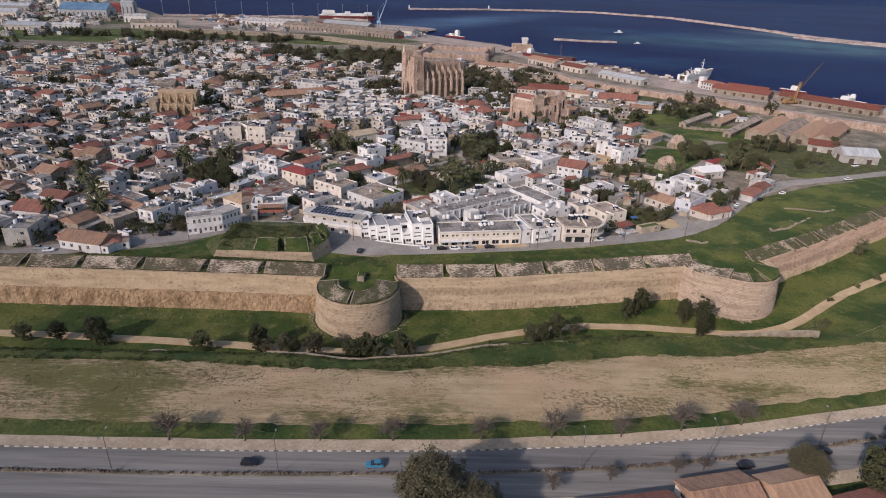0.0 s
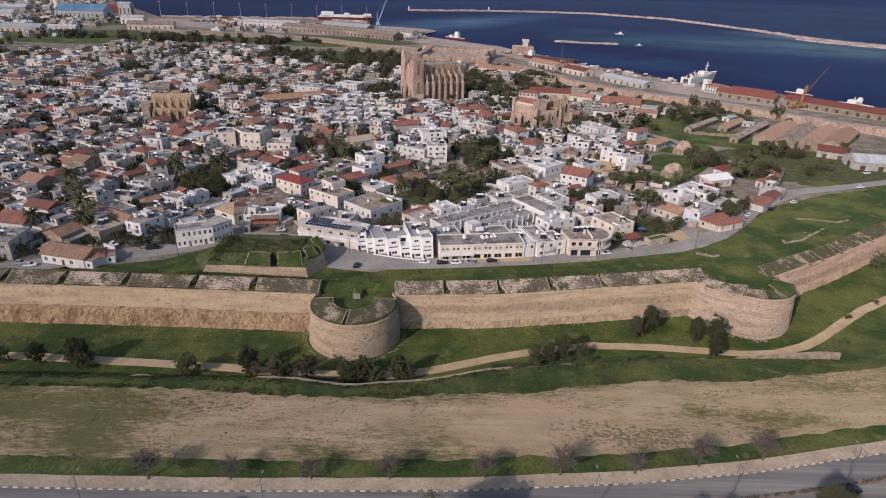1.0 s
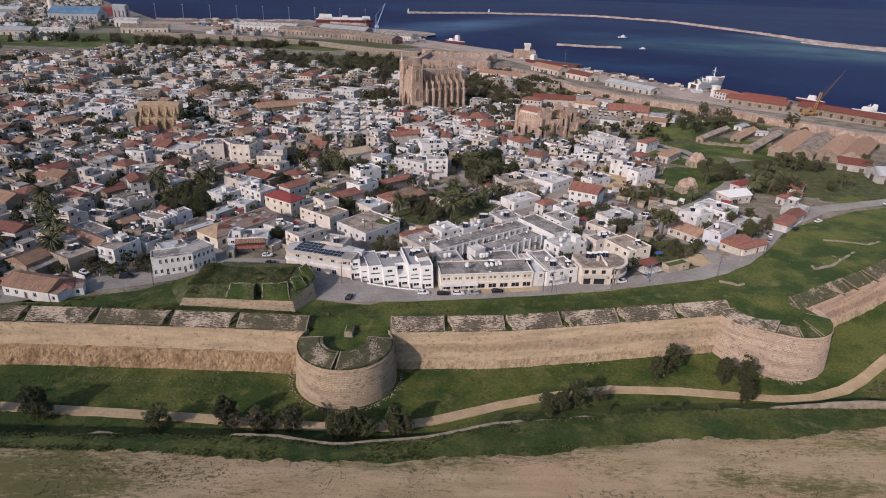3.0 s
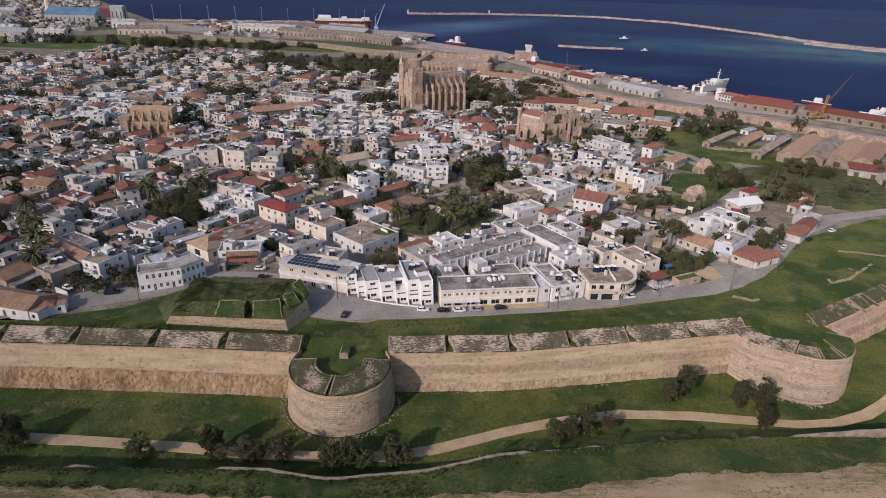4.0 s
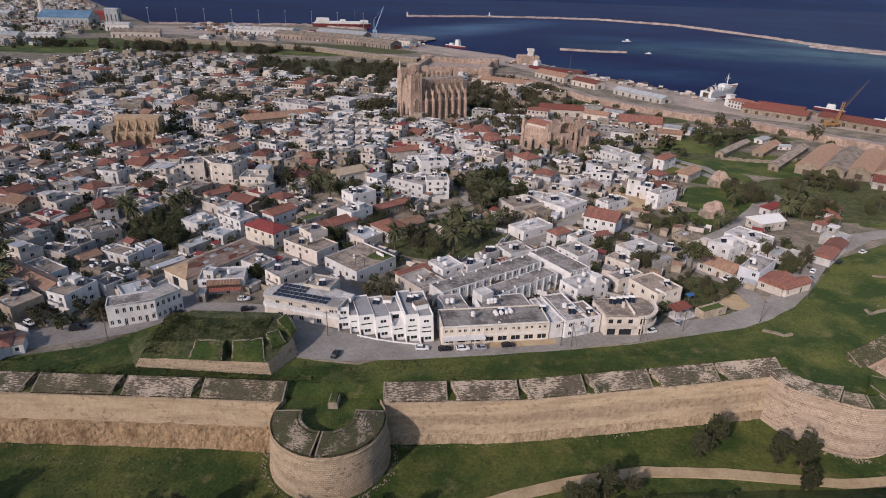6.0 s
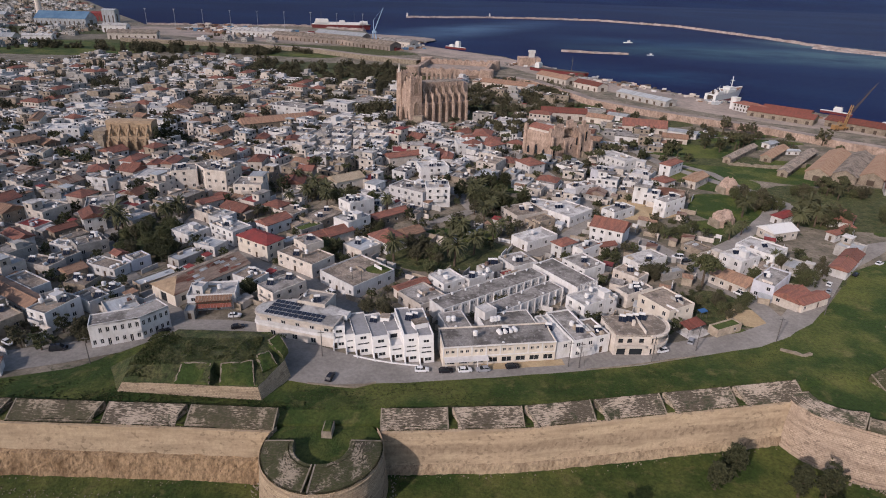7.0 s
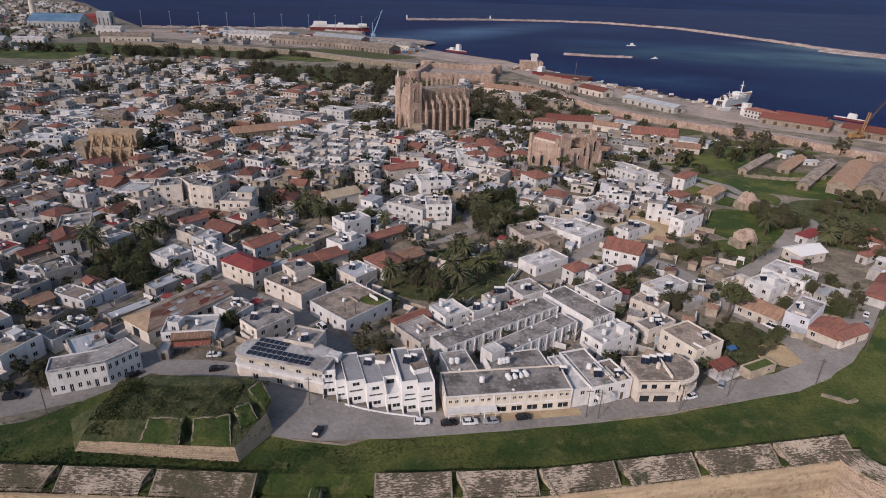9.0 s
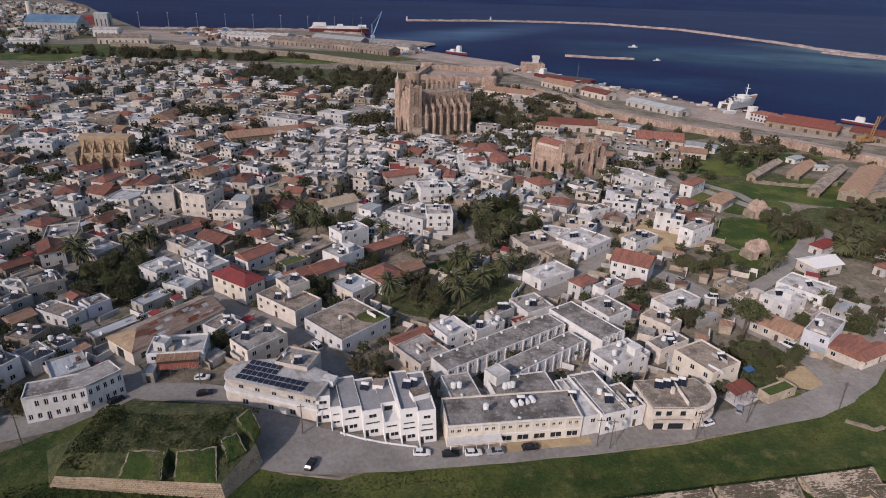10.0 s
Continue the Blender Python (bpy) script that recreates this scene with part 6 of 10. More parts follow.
        fin.hexa([(f - 0.1, y_out, -0.3), (f + 0.12, y_out, -0.3), (f + 0.12, y_in, -0.3), (f - 0.1, y_in, -0.3)], [(f - 0.1, y_out, 0.35), (f + 0.12, y_out, 0.35), (f + 0.12, y_in, 2.6), (f - 0.1, y_in, 2.6)])
        part("wing_wall", fin, FRESHWHITE, body, "raking white wing wall between the front yards")
    kerb = Mesh()
    for (x0, y0), (x1, y1) in zip(line_pts[2:6], line_pts[3:7]):
        kerb.hexa([(x0, y0 - 1.75, -0.2), (x1, y1 - 1.75, -0.2), (x1, y1 - 1.5, -0.2), (x0, y0 - 1.5, -0.2)], [(x0, y0 - 1.75, 0.55), (x1, y1 - 1.75, 0.55), (x1, y1 - 1.5, 0.55), (x0, y0 - 1.5, 0.55)])
    part("yard_wall", kerb, FRESHWHITE, root, "low white wall before the front yards")
    for name, ring, z0, z1, at, mat in (("stair_hut", (1.9, 1.3), 6.7, 8.5, (-5.0, 206.0, 25), ROOFTAN), ("stair_hut", (1.2, 1.1), 5.0, 6.7, (-14.5, 211.2, -5), ROOFTAN), ("stair_hut", (1.5, 1.2), 5.0, 6.4, (-26.0, 212.6, -16), ROOFPALE)):
        hut = Mesh()
        hut.box(-ring[0], ring[0], -ring[1], ring[1], z0, z1)
        hut = part(name, hut, FRESHWHITE, root, "", pose(at[0], at[1], 0, 0, 0, at[2]))
        lid = Mesh()
        lid.box(-ring[0] - 0.1, ring[0] + 0.1, -ring[1] - 0.1, ring[1] + 0.1, z1, z1 + 0.14)
        part("lid", lid, mat, hut)
    FOOT.extend([(-22, 206, 8), (-14, 205, 8), (-5, 204, 8)])
    for x, y, z in ((-17.6, 210.4, 5.1), (-8.0, 209.6, 6.8), (-6.6, 210.2, 6.8)):
        copy_thing(HEATER, pose(x, y, z, 0, 0, -10))


def shop_row():
    """The long pale-yellow block with paired windows in framed panels over a shopping arcade, and its deep roofs behind."""
    yaw = 8.4
    root = thing("shop_building", "long two-storey cream and white shop building with paired windows", "shop building", pose(1.2, 197.7, 0, 0, 0, yaw))
    w, h, d = 29.6, 5.9, 9.5
    ups, shops = [], []
    n = 8
    for i in range(n):
        c = w * (i + 0.5) / n
        ups += [(c - 1.15, c - 0.3, 3.8, 4.75), (c + 0.3, c + 1.15, 3.8, 4.75)]
        shops.append((c - 1.3, c + 1.3, 0.5, 2.1))
    me = Mesh()
    me.facade((0, 0), (1, 0), w, h, ups + shops, 0.35, 0, None, z0=-0.3)
    me.facade((w, 0), (0, 1), d, h, [(2, 3.2, 3.7, 4.9), (5, 6.2, 3.7, 4.9)], 0.2, 0, 1, z0=-0.3)
    me.facade((w, d), (-1, 0), w, h, [], 0.2, z0=-0.3)
    me.facade((0, d), (0, -1), d, h, [(2, 3.2, 3.7, 4.9), (5.6, 6.8, 3.7, 4.9)], 0.2, 0, 1, z0=-0.3)
    for a, b, c, e in ((0, w, 0, 0.25), (0, w, d - 0.25, d), (0, 0.25, 0.25, d - 0.25), (w - 0.25, w, 0.25, d - 0.25)):
        me.box(a, b, c, e, h - 0.6, h)
    part("wall", me, [YELLOW, GLASS], root)
    for q in ups + shops:
        part("window" if q[2] > 3 else "shop_window", window_data(q[1] - q[0], q[3] - q[2]), None, root, m=pose((q[0] + q[1]) / 2, 0.34, q[2]))
    trim = Mesh()
    for i in range(n + 1):
        x = w * i / n
        trim.box(max(0, x - 0.16), min(w, x + 0.16), -0.12, -0.003, 2.7, h - 0.25)
    trim.box(0, w, -0.14, -0.003, 2.7, 3.0)
    trim.box(0, w, -0.16, -0.003, h - 0.25, h + 0.05)
    part("panel_frame", trim, WHITE, root, "white raised panel frames")
    can = Mesh()
    can.box(0.2, 11.5, -2.3, -0.003, 2.75, 2.95)
    part("canopy", can, WHITE, root, "white flat canopy over the shopfronts")
    for x in (0.5, 3.2, 6.0, 8.6, 11.2):
        c = Mesh()
        c.rod((x, -2.0, 0), (x, -2.0, 2.75), 0.12)
        part("column", c, WHITE, root)
    roof = Mesh()
    roof.box(0.24, w - 0.24, 0.24, d - 0.24, h - 0.75, h - 0.35)
    part("roof", roof, ROOFGREY, root)
    step = Mesh()
    step.box(10, w + 2, -2.6, -0.003, -0.1, 0.22)
    tagged(part("forecourt", step, PATHDIRT, None, m=pose(1.2, 197.7, 0, 0, 0, yaw)), "ochre paved strip before the shops", "pavement", kind="structure")
    FOOT.extend([(8, 203, 9), (20, 205, 9), (28, 207, 7)])


def corner_building():
    """The rounded corner house: paired windows to the street, banded balconies round the bend."""
    root = thing("corner_building", "two-storey pinkish cream corner building with rounded balconies", "apartment building")
    bend = arc_of(55.2, 211.6, 6.4, -80, 20, 10)
    ring = [(46.6, 204.9)] + bend + [(59.8, 216.2), (45.0, 214.6)]
    h = 6.5
    me = Mesh()
    for i in range(len(ring)):
        (x0, y0), (x1, y1) = ring[i], ring[(i + 1) % len(ring)]
        L = math.hypot(x1 - x0, y1 - y0)
        u = ((x1 - x0) / L, (y1 - y0) / L)
        if i == 0:
            ops = [(0.8, 2.2, 3.9, 5.3), (3.2, 4.6, 3.9, 5.3), (6.4, 7.8, 3.9, 5.3), (0.8, 3.2, 0.2, 2.3), (4.2, 7.8, 0.2, 2.3)]
        elif i < 11:
            ops = [(0.12, L - 0.12, 3.5, 5.6), (0.12, L - 0.12, 0.2, 2.5)] if i % 3 else []
        elif i == 12:
            ops = []
        else:
            ops = [(1.5, 2.6, 3.9, 5.1), (4.5, 5.6, 3.9, 5.1)] if L > 7 else []
        me.facade((x0, y0), u, L, h, ops, 0.5 if 0 < i < 11 else 0.3, 0, 1, z0=-0.3)
    part("wall", me, [CREAM, GLASS], root)
    for z, hh in ((2.95, 0.9), (6.1, 0.55)):
        band = Mesh()
        out, inn = arc_of(55.2, 211.6, 7.5, -84, 22, 12), arc_of(55.2, 211.6, 7.3, -84, 22, 12)
        core = arc_of(55.2, 211.6, 6.38, -84, 22, 12)
        band.prism(out + core[::-1], z, z + 0.18)
        band.prism(out + inn[::-1], z + 0.18, z + hh)
        part("balcony", band, CREAM, root, "curved balcony with solid parapet")
    sl = Mesh()
    sl.box(-3.9, 4.0, -1.1, -0.003, 2.95, 3.1)
    sl.box(-3.9, 4.0, -1.1, -1.0, 3.1, 3.9)
    part("balcony", sl, CREAM, root, "", pose(50.8, 205.05, 0, 0, 0, 2.4))
    rf = Mesh()
    rf.prism(ring, h - 0.5, h - 0.15)
    part("roof", rf, ROOFTAN, root, "flat dusty tan roof")
    wl = Mesh()
    wl.box(-0.12, 0.12, -4.5, 4.8, h - 0.2, h + 0.7)
    part("party_wall", wl, CREAM, root, "", pose(54.4, 210.4, 0, 0, 0, 4))
    for k in range(4):
        copy_thing(HEATER, pose(50.2 + 1.9 * k, 212.6 + 0.4 * k, h - 0.15, 0, 0, -15))
    ch = Mesh()
    ch.box(-0.35, 0.35, -0.35, 0.35, h - 0.2, h + 1.5)
    part("chimney", ch, CREAM, root, "", pose(52.6, 210.2, 0, 0, 0, 10))
    FOOT.extend([(50, 210, 6), (57, 211, 6)])


terraces()
shop_row()
corner_building()


def wing(x, y, w, d, h, yaw, label, bays=0, sill=1.0, head=2.4, roof=None):
    """One flat-roofed wing of the market; bays gives its front paired windows between pilasters."""
    root = thing("market_wing", label, "market building", pose(x, y, 0, 0, 0, yaw), "market wings")
    me = Mesh()
    ops = []
    for k in range(bays):
        c = w * (k + 0.5) / bays
        ops += [(c - 0.75, c - 0.2, sill, head), (c + 0.2, c + 0.75, sill, head)]
    me.facade((-w / 2, -d / 2), (1, 0), w, h, ops, 0.2, 0, None, z0=-0.3)
    me.facade((w / 2, -d / 2), (0, 1), d, h, [], 0.2, z0=-0.3)
    me.facade((w / 2, d / 2), (-1, 0), w, h, [], 0.2, z0=-0.3)
    me.facade((-w / 2, d / 2), (0, -1), d, h, [], 0.2, z0=-0.3)
    coping(me, [(-w / 2, -d / 2), (w / 2, -d / 2), (w / 2, d / 2), (-w / 2, d / 2)], h, 0.22)
    part("wall", me, WHITE, root)
    for a, b, c, e in ops:
        part("window", window_data(b - a, e - c), None, root, m=pose(-w / 2 + (a + b) / 2, -d / 2 + 0.17, c))
    for k in range(bays + 1 if bays else 0):
        me = Mesh()
        me.box(-0.2, 0.2, -0.3, -0.003, 0, h - 0.1)
        part("pilaster", me, WHITE, root, "", pose(-w / 2 + 0.2 + (w - 0.4) * k / bays, -d / 2, 0))
    me = Mesh()
    me.box(-w / 2 + 0.21, w / 2 - 0.21, -d / 2 + 0.21, d / 2 - 0.21, h - 0.7, h - 0.25)
    part("roof", me, roof or ROOFGREY, root, "stained grey flat roof")
    for k in range(int(w / 5)):
        # squat vents along the roof edges
        me = Mesh()
        me.rod((0, 0, h - 0.3), (0, 0, h + 0.15), 0.3, 0.26, 8)
        me.rod((0, 0, h + 0.15), (0, 0, h + 0.4), 0.42, 0.15, 8)
        part("roof_vent", me, TANKW, root, "", pose(-w / 2 + 2.5 + 5 * k, rng.choice((-1, 1)) * (d / 2 - 0.9), 0))
    FOOT.append((x, y, min(w, d) * 0.6))
    return root


wing(15.7, 233.3, 40.5, 6.9, 5.0, 35.8, "long white market wing with pilasters and grey flat roof", 13, 3.3, 4.3)
wing(24.3, 227.1, 30.5, 5.9, 4.9, 38.0, "long low white market wing with grey flat roof", 10, 1.2, 2.8)
wing(40.4, 244.7, 9.0, 20.0, 5.0, 34.5, "white cross wing of the market with grey roof", 3, 4.4, 5.6)
wing(4.4, 213.2, 6.9, 9.3, 5.0, 17, "white low shop wing with grey roof")
wing(13.0, 215.7, 4.4, 4.2, 7.6, 38, "small white rooftop stair tower", 0, roof=ROOFPALE)
wing(19.7, 209.6, 14.8, 16.1, 5.4, 14, "deep grey-roofed market hall behind the shops")
for x, y, z in ((2.6, 211.3, 4.75), (4.0, 211.5, 4.75), (14.4, 211.0, 5.15), (15.3, 211.3, 5.15), (16.2, 211.6, 5.15)):
    copy_thing(TANK, pose(x, y, z, 0, 0, 30))


def sheet_porch():
    root = thing("porch", "low sloping porch with dark red sheet roof on posts", "porch", pose(72.6, 218.5, 0, 0, 0, 30))
    for k in range(8):
        x0 = -3.7 + 7.4 * k / 8
        me = Mesh()
        me.hexa([(x0, -1.9, 2.3), (x0 + 0.9, -1.9, 2.3), (x0 + 0.9, 1.7, 3.0), (x0, 1.7, 3.0)], [(x0, -1.9, 2.36), (x0 + 0.9, -1.9, 2.36), (x0 + 0.9, 1.7, 3.06), (x0, 1.7, 3.06)])
        part("roof_sheet", me, TILEDARK, root)
    for x in (-3.5, -1.2, 1.2, 3.5):
        for y, h in ((-1.7, 2.34), (1.5, 2.96)):
            me = Mesh()
            me.rod((x, y, 0), (x, y, h), 0.06)
            part("post", me, POLE, root)
    slab = Mesh()
    slab.box(-4.2, 4.6, -3.6, 1.8, -0.2, 0.16)
    tagged(part("porch_terrace", slab, ROOFPALE, None, m=pose(72.6, 218.5, 0, 0, 0, 30)), "pale cement terrace round the red porch", "pavement", kind="structure")
    tarp = thing("canopy", "small bright blue canopy on four poles", "canopy", pose(78.4, 225.8, 0, 0, 0, 24))
    me = Mesh()
    me.hexa([(-1.4, -0.8, 2.6), (1.4, -0.8, 2.6), (1.4, 0.8, 2.95), (-1.4, 0.8, 2.95)], [(-1.4, -0.8, 2.65), (1.4, -0.8, 2.65), (1.4, 0.8, 3.0), (-1.4, 0.8, 3.0)])
    part("cloth", me, TARPBLUE, tarp)
    for x in (-1.3, 1.3):
        for y in (-0.7, 0.7):
            me = Mesh()
            me.rod((x, y, 0), (x, y, 2.68 + (y + 0.7) * 0.2), 0.05)
            part("pole", me, POLE, tarp)


sheet_porch()


def big_tank(x, y, z, yaw):
    root = thing("water_tank", "fat white lying water tank on the market roof", "water tank", pose(x, y, z, 0, 0, yaw), "market tanks")
    me = Mesh()
    for a, b, r0, r1 in ((-1.0, -0.8, 0.35, 0.62), (-0.8, 0.8, 0.62, 0.62), (0.8, 1.0, 0.62, 0.35)):
        me.rod((0, a, 0.95), (0, b, 0.95), r0, r1, 14)
    part("tank", me, TANKW, root)
    for e in (-0.55, 0.55):
        me = Mesh()
        me.box(-0.5, 0.5, e - 0.12, e + 0.12, 0, 0.45)
        part("cradle", me, GREYW, root)


for k in range(4):
    big_tank(16.0 + 1.4 * k, 205.8 + 0.53 * k, 4.95, 20)


def bent_house():
    """The long white two-storey house that follows the bend of the street."""
    root = thing("house", "long white two-storey house with dark windows and grey roof", "house")
    ring = [(-89.7, 202.0), (-78.6, 206.9), (-73.8, 213.4), (-78.6, 217.2), (-82.6, 211.6), (-92.0, 207.6)]
    h, mid = 6.9, Vector((-82.4, 209.6))
    me, todo = Mesh(), []
    for i, ((x0, y0), (x1, y1)) in enumerate(zip(ring, ring[1:] + ring[:1])):
        L = math.hypot(x1 - x0, y1 - y0)
        u = ((x1 - x0) / L, (y1 - y0) / L)
        ops = []
        if i < 2:
            n = 7 if i == 0 else 5
            for k in range(n):
                c = L * (k + 0.5) / n
                if (i, k) != (0, 0):
                    ops.append((c - 0.42, c + 0.42, 4.1, 5.6))
                ops.append((c - 0.42, c + 0.42, 0.1 if k in (2, 5) else 0.9, 2.3))
        me.facade((x0, y0), u, L, h, ops, 0.2, 0, None, z0=-0.3)
        nx, ny = u[1], -u[0]
        me.hexa([(x0, y0, h - 0.6), (x1, y1, h - 0.6), (x1 - nx * 0.2, y1 - ny * 0.2, h - 0.6), (x0 - nx * 0.2, y0 - ny * 0.2, h - 0.6)], [(x0, y0, h), (x1, y1, h), (x1 - nx * 0.2, y1 - ny * 0.2, h), (x0 - nx * 0.2, y0 - ny * 0.2, h)])
        for q in ops:
            s = (q[0] + q[1]) / 2
            todo.append((x0 + u[0] * s - nx * 0.19, y0 + u[1] * s - ny * 0.19, q, math.degrees(math.atan2(u[1], u[0]))))
    part("wall", me, WHITE, root)
    for x, y, q, a in todo:
        part("window", window_data(q[1] - q[0], q[3] - q[2]), None, root, m=pose(x, y, q[2], 0, 0, a))
    me = Mesh()
    me.prism([tuple(Vector(p).lerp(mid, 0.03)) for p in ring], h - 0.7, h - 0.3)
    part("roof", me, ROOFGREY, root, "flat grey roof")
    me = Mesh()
    me.box(-1.1, 1.1, -0.9, -0.003, 3.3, 3.45)
    me.box(-1.1, 1.1, -0.9, -0.82, 3.45, 4.2)
    part("balcony", me, WHITE, root, "small front balcony", pose(-79.6, 206.46, 0, 0, 0, 24))
    FOOT.extend([(-86, 205.5, 5), (-79, 210, 5.5)])


bent_house()


def workshop():
    """The long ochre workshop: rust-patched sheets along the ridge, an ochre hip at the street end."""
    root = thing("workshop", "long ochre workshop with patched rusty sheet roof", "workshop", pose(-81.5, 227.4, 0, 0, 0, 55.5))
    L, W, h, r = 27.0, 11.6, 4.3, 6.7
    me = Mesh()
    for o, u, w, ops in (((0, -W / 2), (1, 0), L, [(2 + 3.2 * k, 3.4 + 3.2 * k, 1.2, 3.0) for k in range(7)]), ((L, -W / 2), (0, 1), W, []), ((L, W / 2), (-1, 0), L, []), ((0, W / 2), (0, -1), W, [(4.2, 7.2, 0.05, 3.2)])):
        me.facade(o, u, w, h, ops, 0.25, 0, 1, z0=-0.3)
    part("wall", me, [YELLOW, GLASS], root)
    k, e = 5.0, 0.4
    me = Mesh()
    me.face([(-e, W / 2 + e, h), (-e, -W / 2 - e, h), (k, 0, r)])
    me.face([(-e, -W / 2 - e, h), (-e, W / 2 + e, h), (-e, W / 2 + e, h - 0.15), (-e, -W / 2 - e, h - 0.15)])
    part("hip_end", me, OCHRE, root, "ochre hip end of the roof")
    for sgn, mat, note in ((-1, RUST, "rust-brown patched roof sheets"), (1, ROOFTAN, "dull grey-tan roof sheets")):
        me = Mesh()
        lo = [(-e, sgn * (W / 2 + e), h), (L + e, sgn * (W / 2 + e), h), (L + e, 0, r), (k, 0, r)]
        me.hexa([(x, y, z - 0.14) for x, y, z in lo][::-sgn], lo[::-sgn])
        part("roof_slope", me, mat, root, note)
    rr = random.Random(3)
    for n in range(16):
        x, f = rr.uniform(5, L - 3), rr.uniform(0.1, 0.8)
        q, p = rr.uniform(0.7, 1.7), rr.uniform(0.5, 1.2)
        me = Mesh()
        z0 = lambda t: h + (r - h) * t + 0.05
        y = lambda t: -(W / 2 + e) * (1 - t)
        t0, t1 = f, min(0.97, f + p / 6)
        me.hexa([(x - q, y(t0), z0(t0)), (x + q, y(t0), z0(t0)), (x + q, y(t1), z0(t1)), (x - q, y(t1), z0(t1))], [(x - q, y(t0), z0(t0) + 0.04), (x + q, y(t0), z0(t0) + 0.04), (x + q, y(t1), z0(t1) + 0.04), (x - q, y(t1), z0(t1) + 0.04)])
        part("patch_sheet", me, rr.choice((TIN, ROOFTAN, TILEDARK, TIN)), root)
    me = Mesh()
    me.rod((k, 0, r + 0.02), (L + e, 0, r + 0.02), 0.15, 0.15, 6)
    part("ridge_cap", me, ROOFTAN, root)
    me = Mesh()
    me.face([(L, -W / 2, h - 0.02), (L, W / 2, h - 0.02), (L, 0, r - 0.15)])
    part("gable", me, YELLOW, root)
    FOOT.extend([(-79, 231, 6), (-75, 237, 6), (-70, 243, 6)])


workshop()
house(-66.6, 227.4, 13.4, 8.2, 5.2, 10, "white", "pale", heaters=2, upper=False, label="white two-storey cafe house with tiled eaves")
house(-69.6, 225.6, 3.2, 3.0, 7.4, -10, "white", "tin", heaters=0, upper=False, clutter=False, label="small white rooftop hut with tin roof")
house(-70.6, 219.6, 2.6, 4.4, 3.0, 8, "grey", "tin", heaters=0, upper=False, clutter=False, label="grey tin-roofed kiosk beside the cafe")


def solar_block():
    root = thing("shop_building", "low cream corner building with rounded end and solar roof", "shop building", pose(-49.2, 211.4, 0, 0, 0, -16))
    ring = [(0, 0), (22.5, 0), (22.5, 9.0), (10, 12.5), (1.5, 8.5), (-1.6, 5.6), (-2.0, 2.6), (-1.2, 0.8)]
    for z0, z1, k, mat, name in ((-0.3, 2.9, 0.0, CREAM, "ground_floor"), (3.5, 4.3, 0.0, WHITE, "balcony_front"), (5.6, 6.4, 0.0, CREAM, "parapet")):
        me = Mesh()
        me.prism(ring, z0, z1)
        part(name, me, mat, root)
    me = Mesh()
    c = Vector((10, 5))
    me.prism([tuple(Vector(p).lerp(c, 0.09)) for p in ring], 2.9, 5.6)
    part("upper_floor", me, CREAM, root)
    me = Mesh()
    me.prism([tuple(Vector(p).lerp(c, -0.02)) for p in ring], 2.85, 3.5)
    part("floor_band", me, WHITE, root)
    for i in range(5):
        part("window", window_data(1.3, 1.0), None, root, m=pose(3.4 + 4.2 * i, 0.42, 4.35))
    for x in (4.5, 11.0, 16.5):
        part("shop_window", window_data(1.5, 1.5), None, root, m=pose(x, -0.03, 0.5))
    me = Mesh()
    me.prism([tuple(Vector(p).lerp(c, 0.03)) for p in ring], 6.4, 6.45)
    part("roof", me, ROOFPALE, root, "pale dusty flat roof")
    for i in range(12):
        for j in range(4 if i < 6 else 2):
            me = Mesh()
            me.hexa([(-0.58, -0.72, 0.06), (0.58, -0.72, 0.06), (0.58, 0.72, 0.16), (-0.58, 0.72, 0.16)], [(-0.58, -0.72, 0.11), (0.58, -0.72, 0.11), (0.58, 0.72, 0.21), (-0.58, 0.72, 0.21)])
            part("solar_panel", me, PANEL, root, "", pose(2.2 + 1.42 * i, 1.7 + 1.95 * j, 6.45))
    FOOT.extend([(-44, 214, 8), (-34, 212, 8)])


solar_block()
house(-34.6, 219.5, 8.5, 7, 7.6, -16, "cream", "flat", heaters=1)


def awning_front():
    root = thing("awning", "terracotta cafe awning with steel frame", "awning", pose(-64.8, 223.2, 0, 0, 0, 10))
    for z, dep, m, note in ((2.7, 2.6, AWNING, "terracotta fabric canopy"), (4.4, 1.7, TILEBROWN, "tiled eaves")):
        me = Mesh()
        for k in range(12):
            x0, x1 = -5.2 + 10.0 * k / 12, -5.2 + 10.0 * (k + 1) / 12 - 0.06
            me.hexa([(x0, -dep, z - 0.4), (x1, -dep, z - 0.4), (x1, 0.3, z + 0.4), (x0, 0.3, z + 0.4)], [(x0, -dep, z - 0.32), (x1, -dep, z - 0.32), (x1, 0.3, z + 0.48), (x0, 0.3, z + 0.48)])
        part("canopy", me, m, root, note)
    for x in (-5.0, -2.0, 1.4, 4.6):
        me = Mesh()
        me.rod((x, -2.5, 0), (x, -2.5, 2.3), 0.07)
        part("post", me, POLE, root)
    me = Mesh()
    me.box(-5.2, 4.8, -1.2, -1.1, 3.0, 3.5)
    part("terrace_rail", me, DARKWOOD, root)


awning_front()


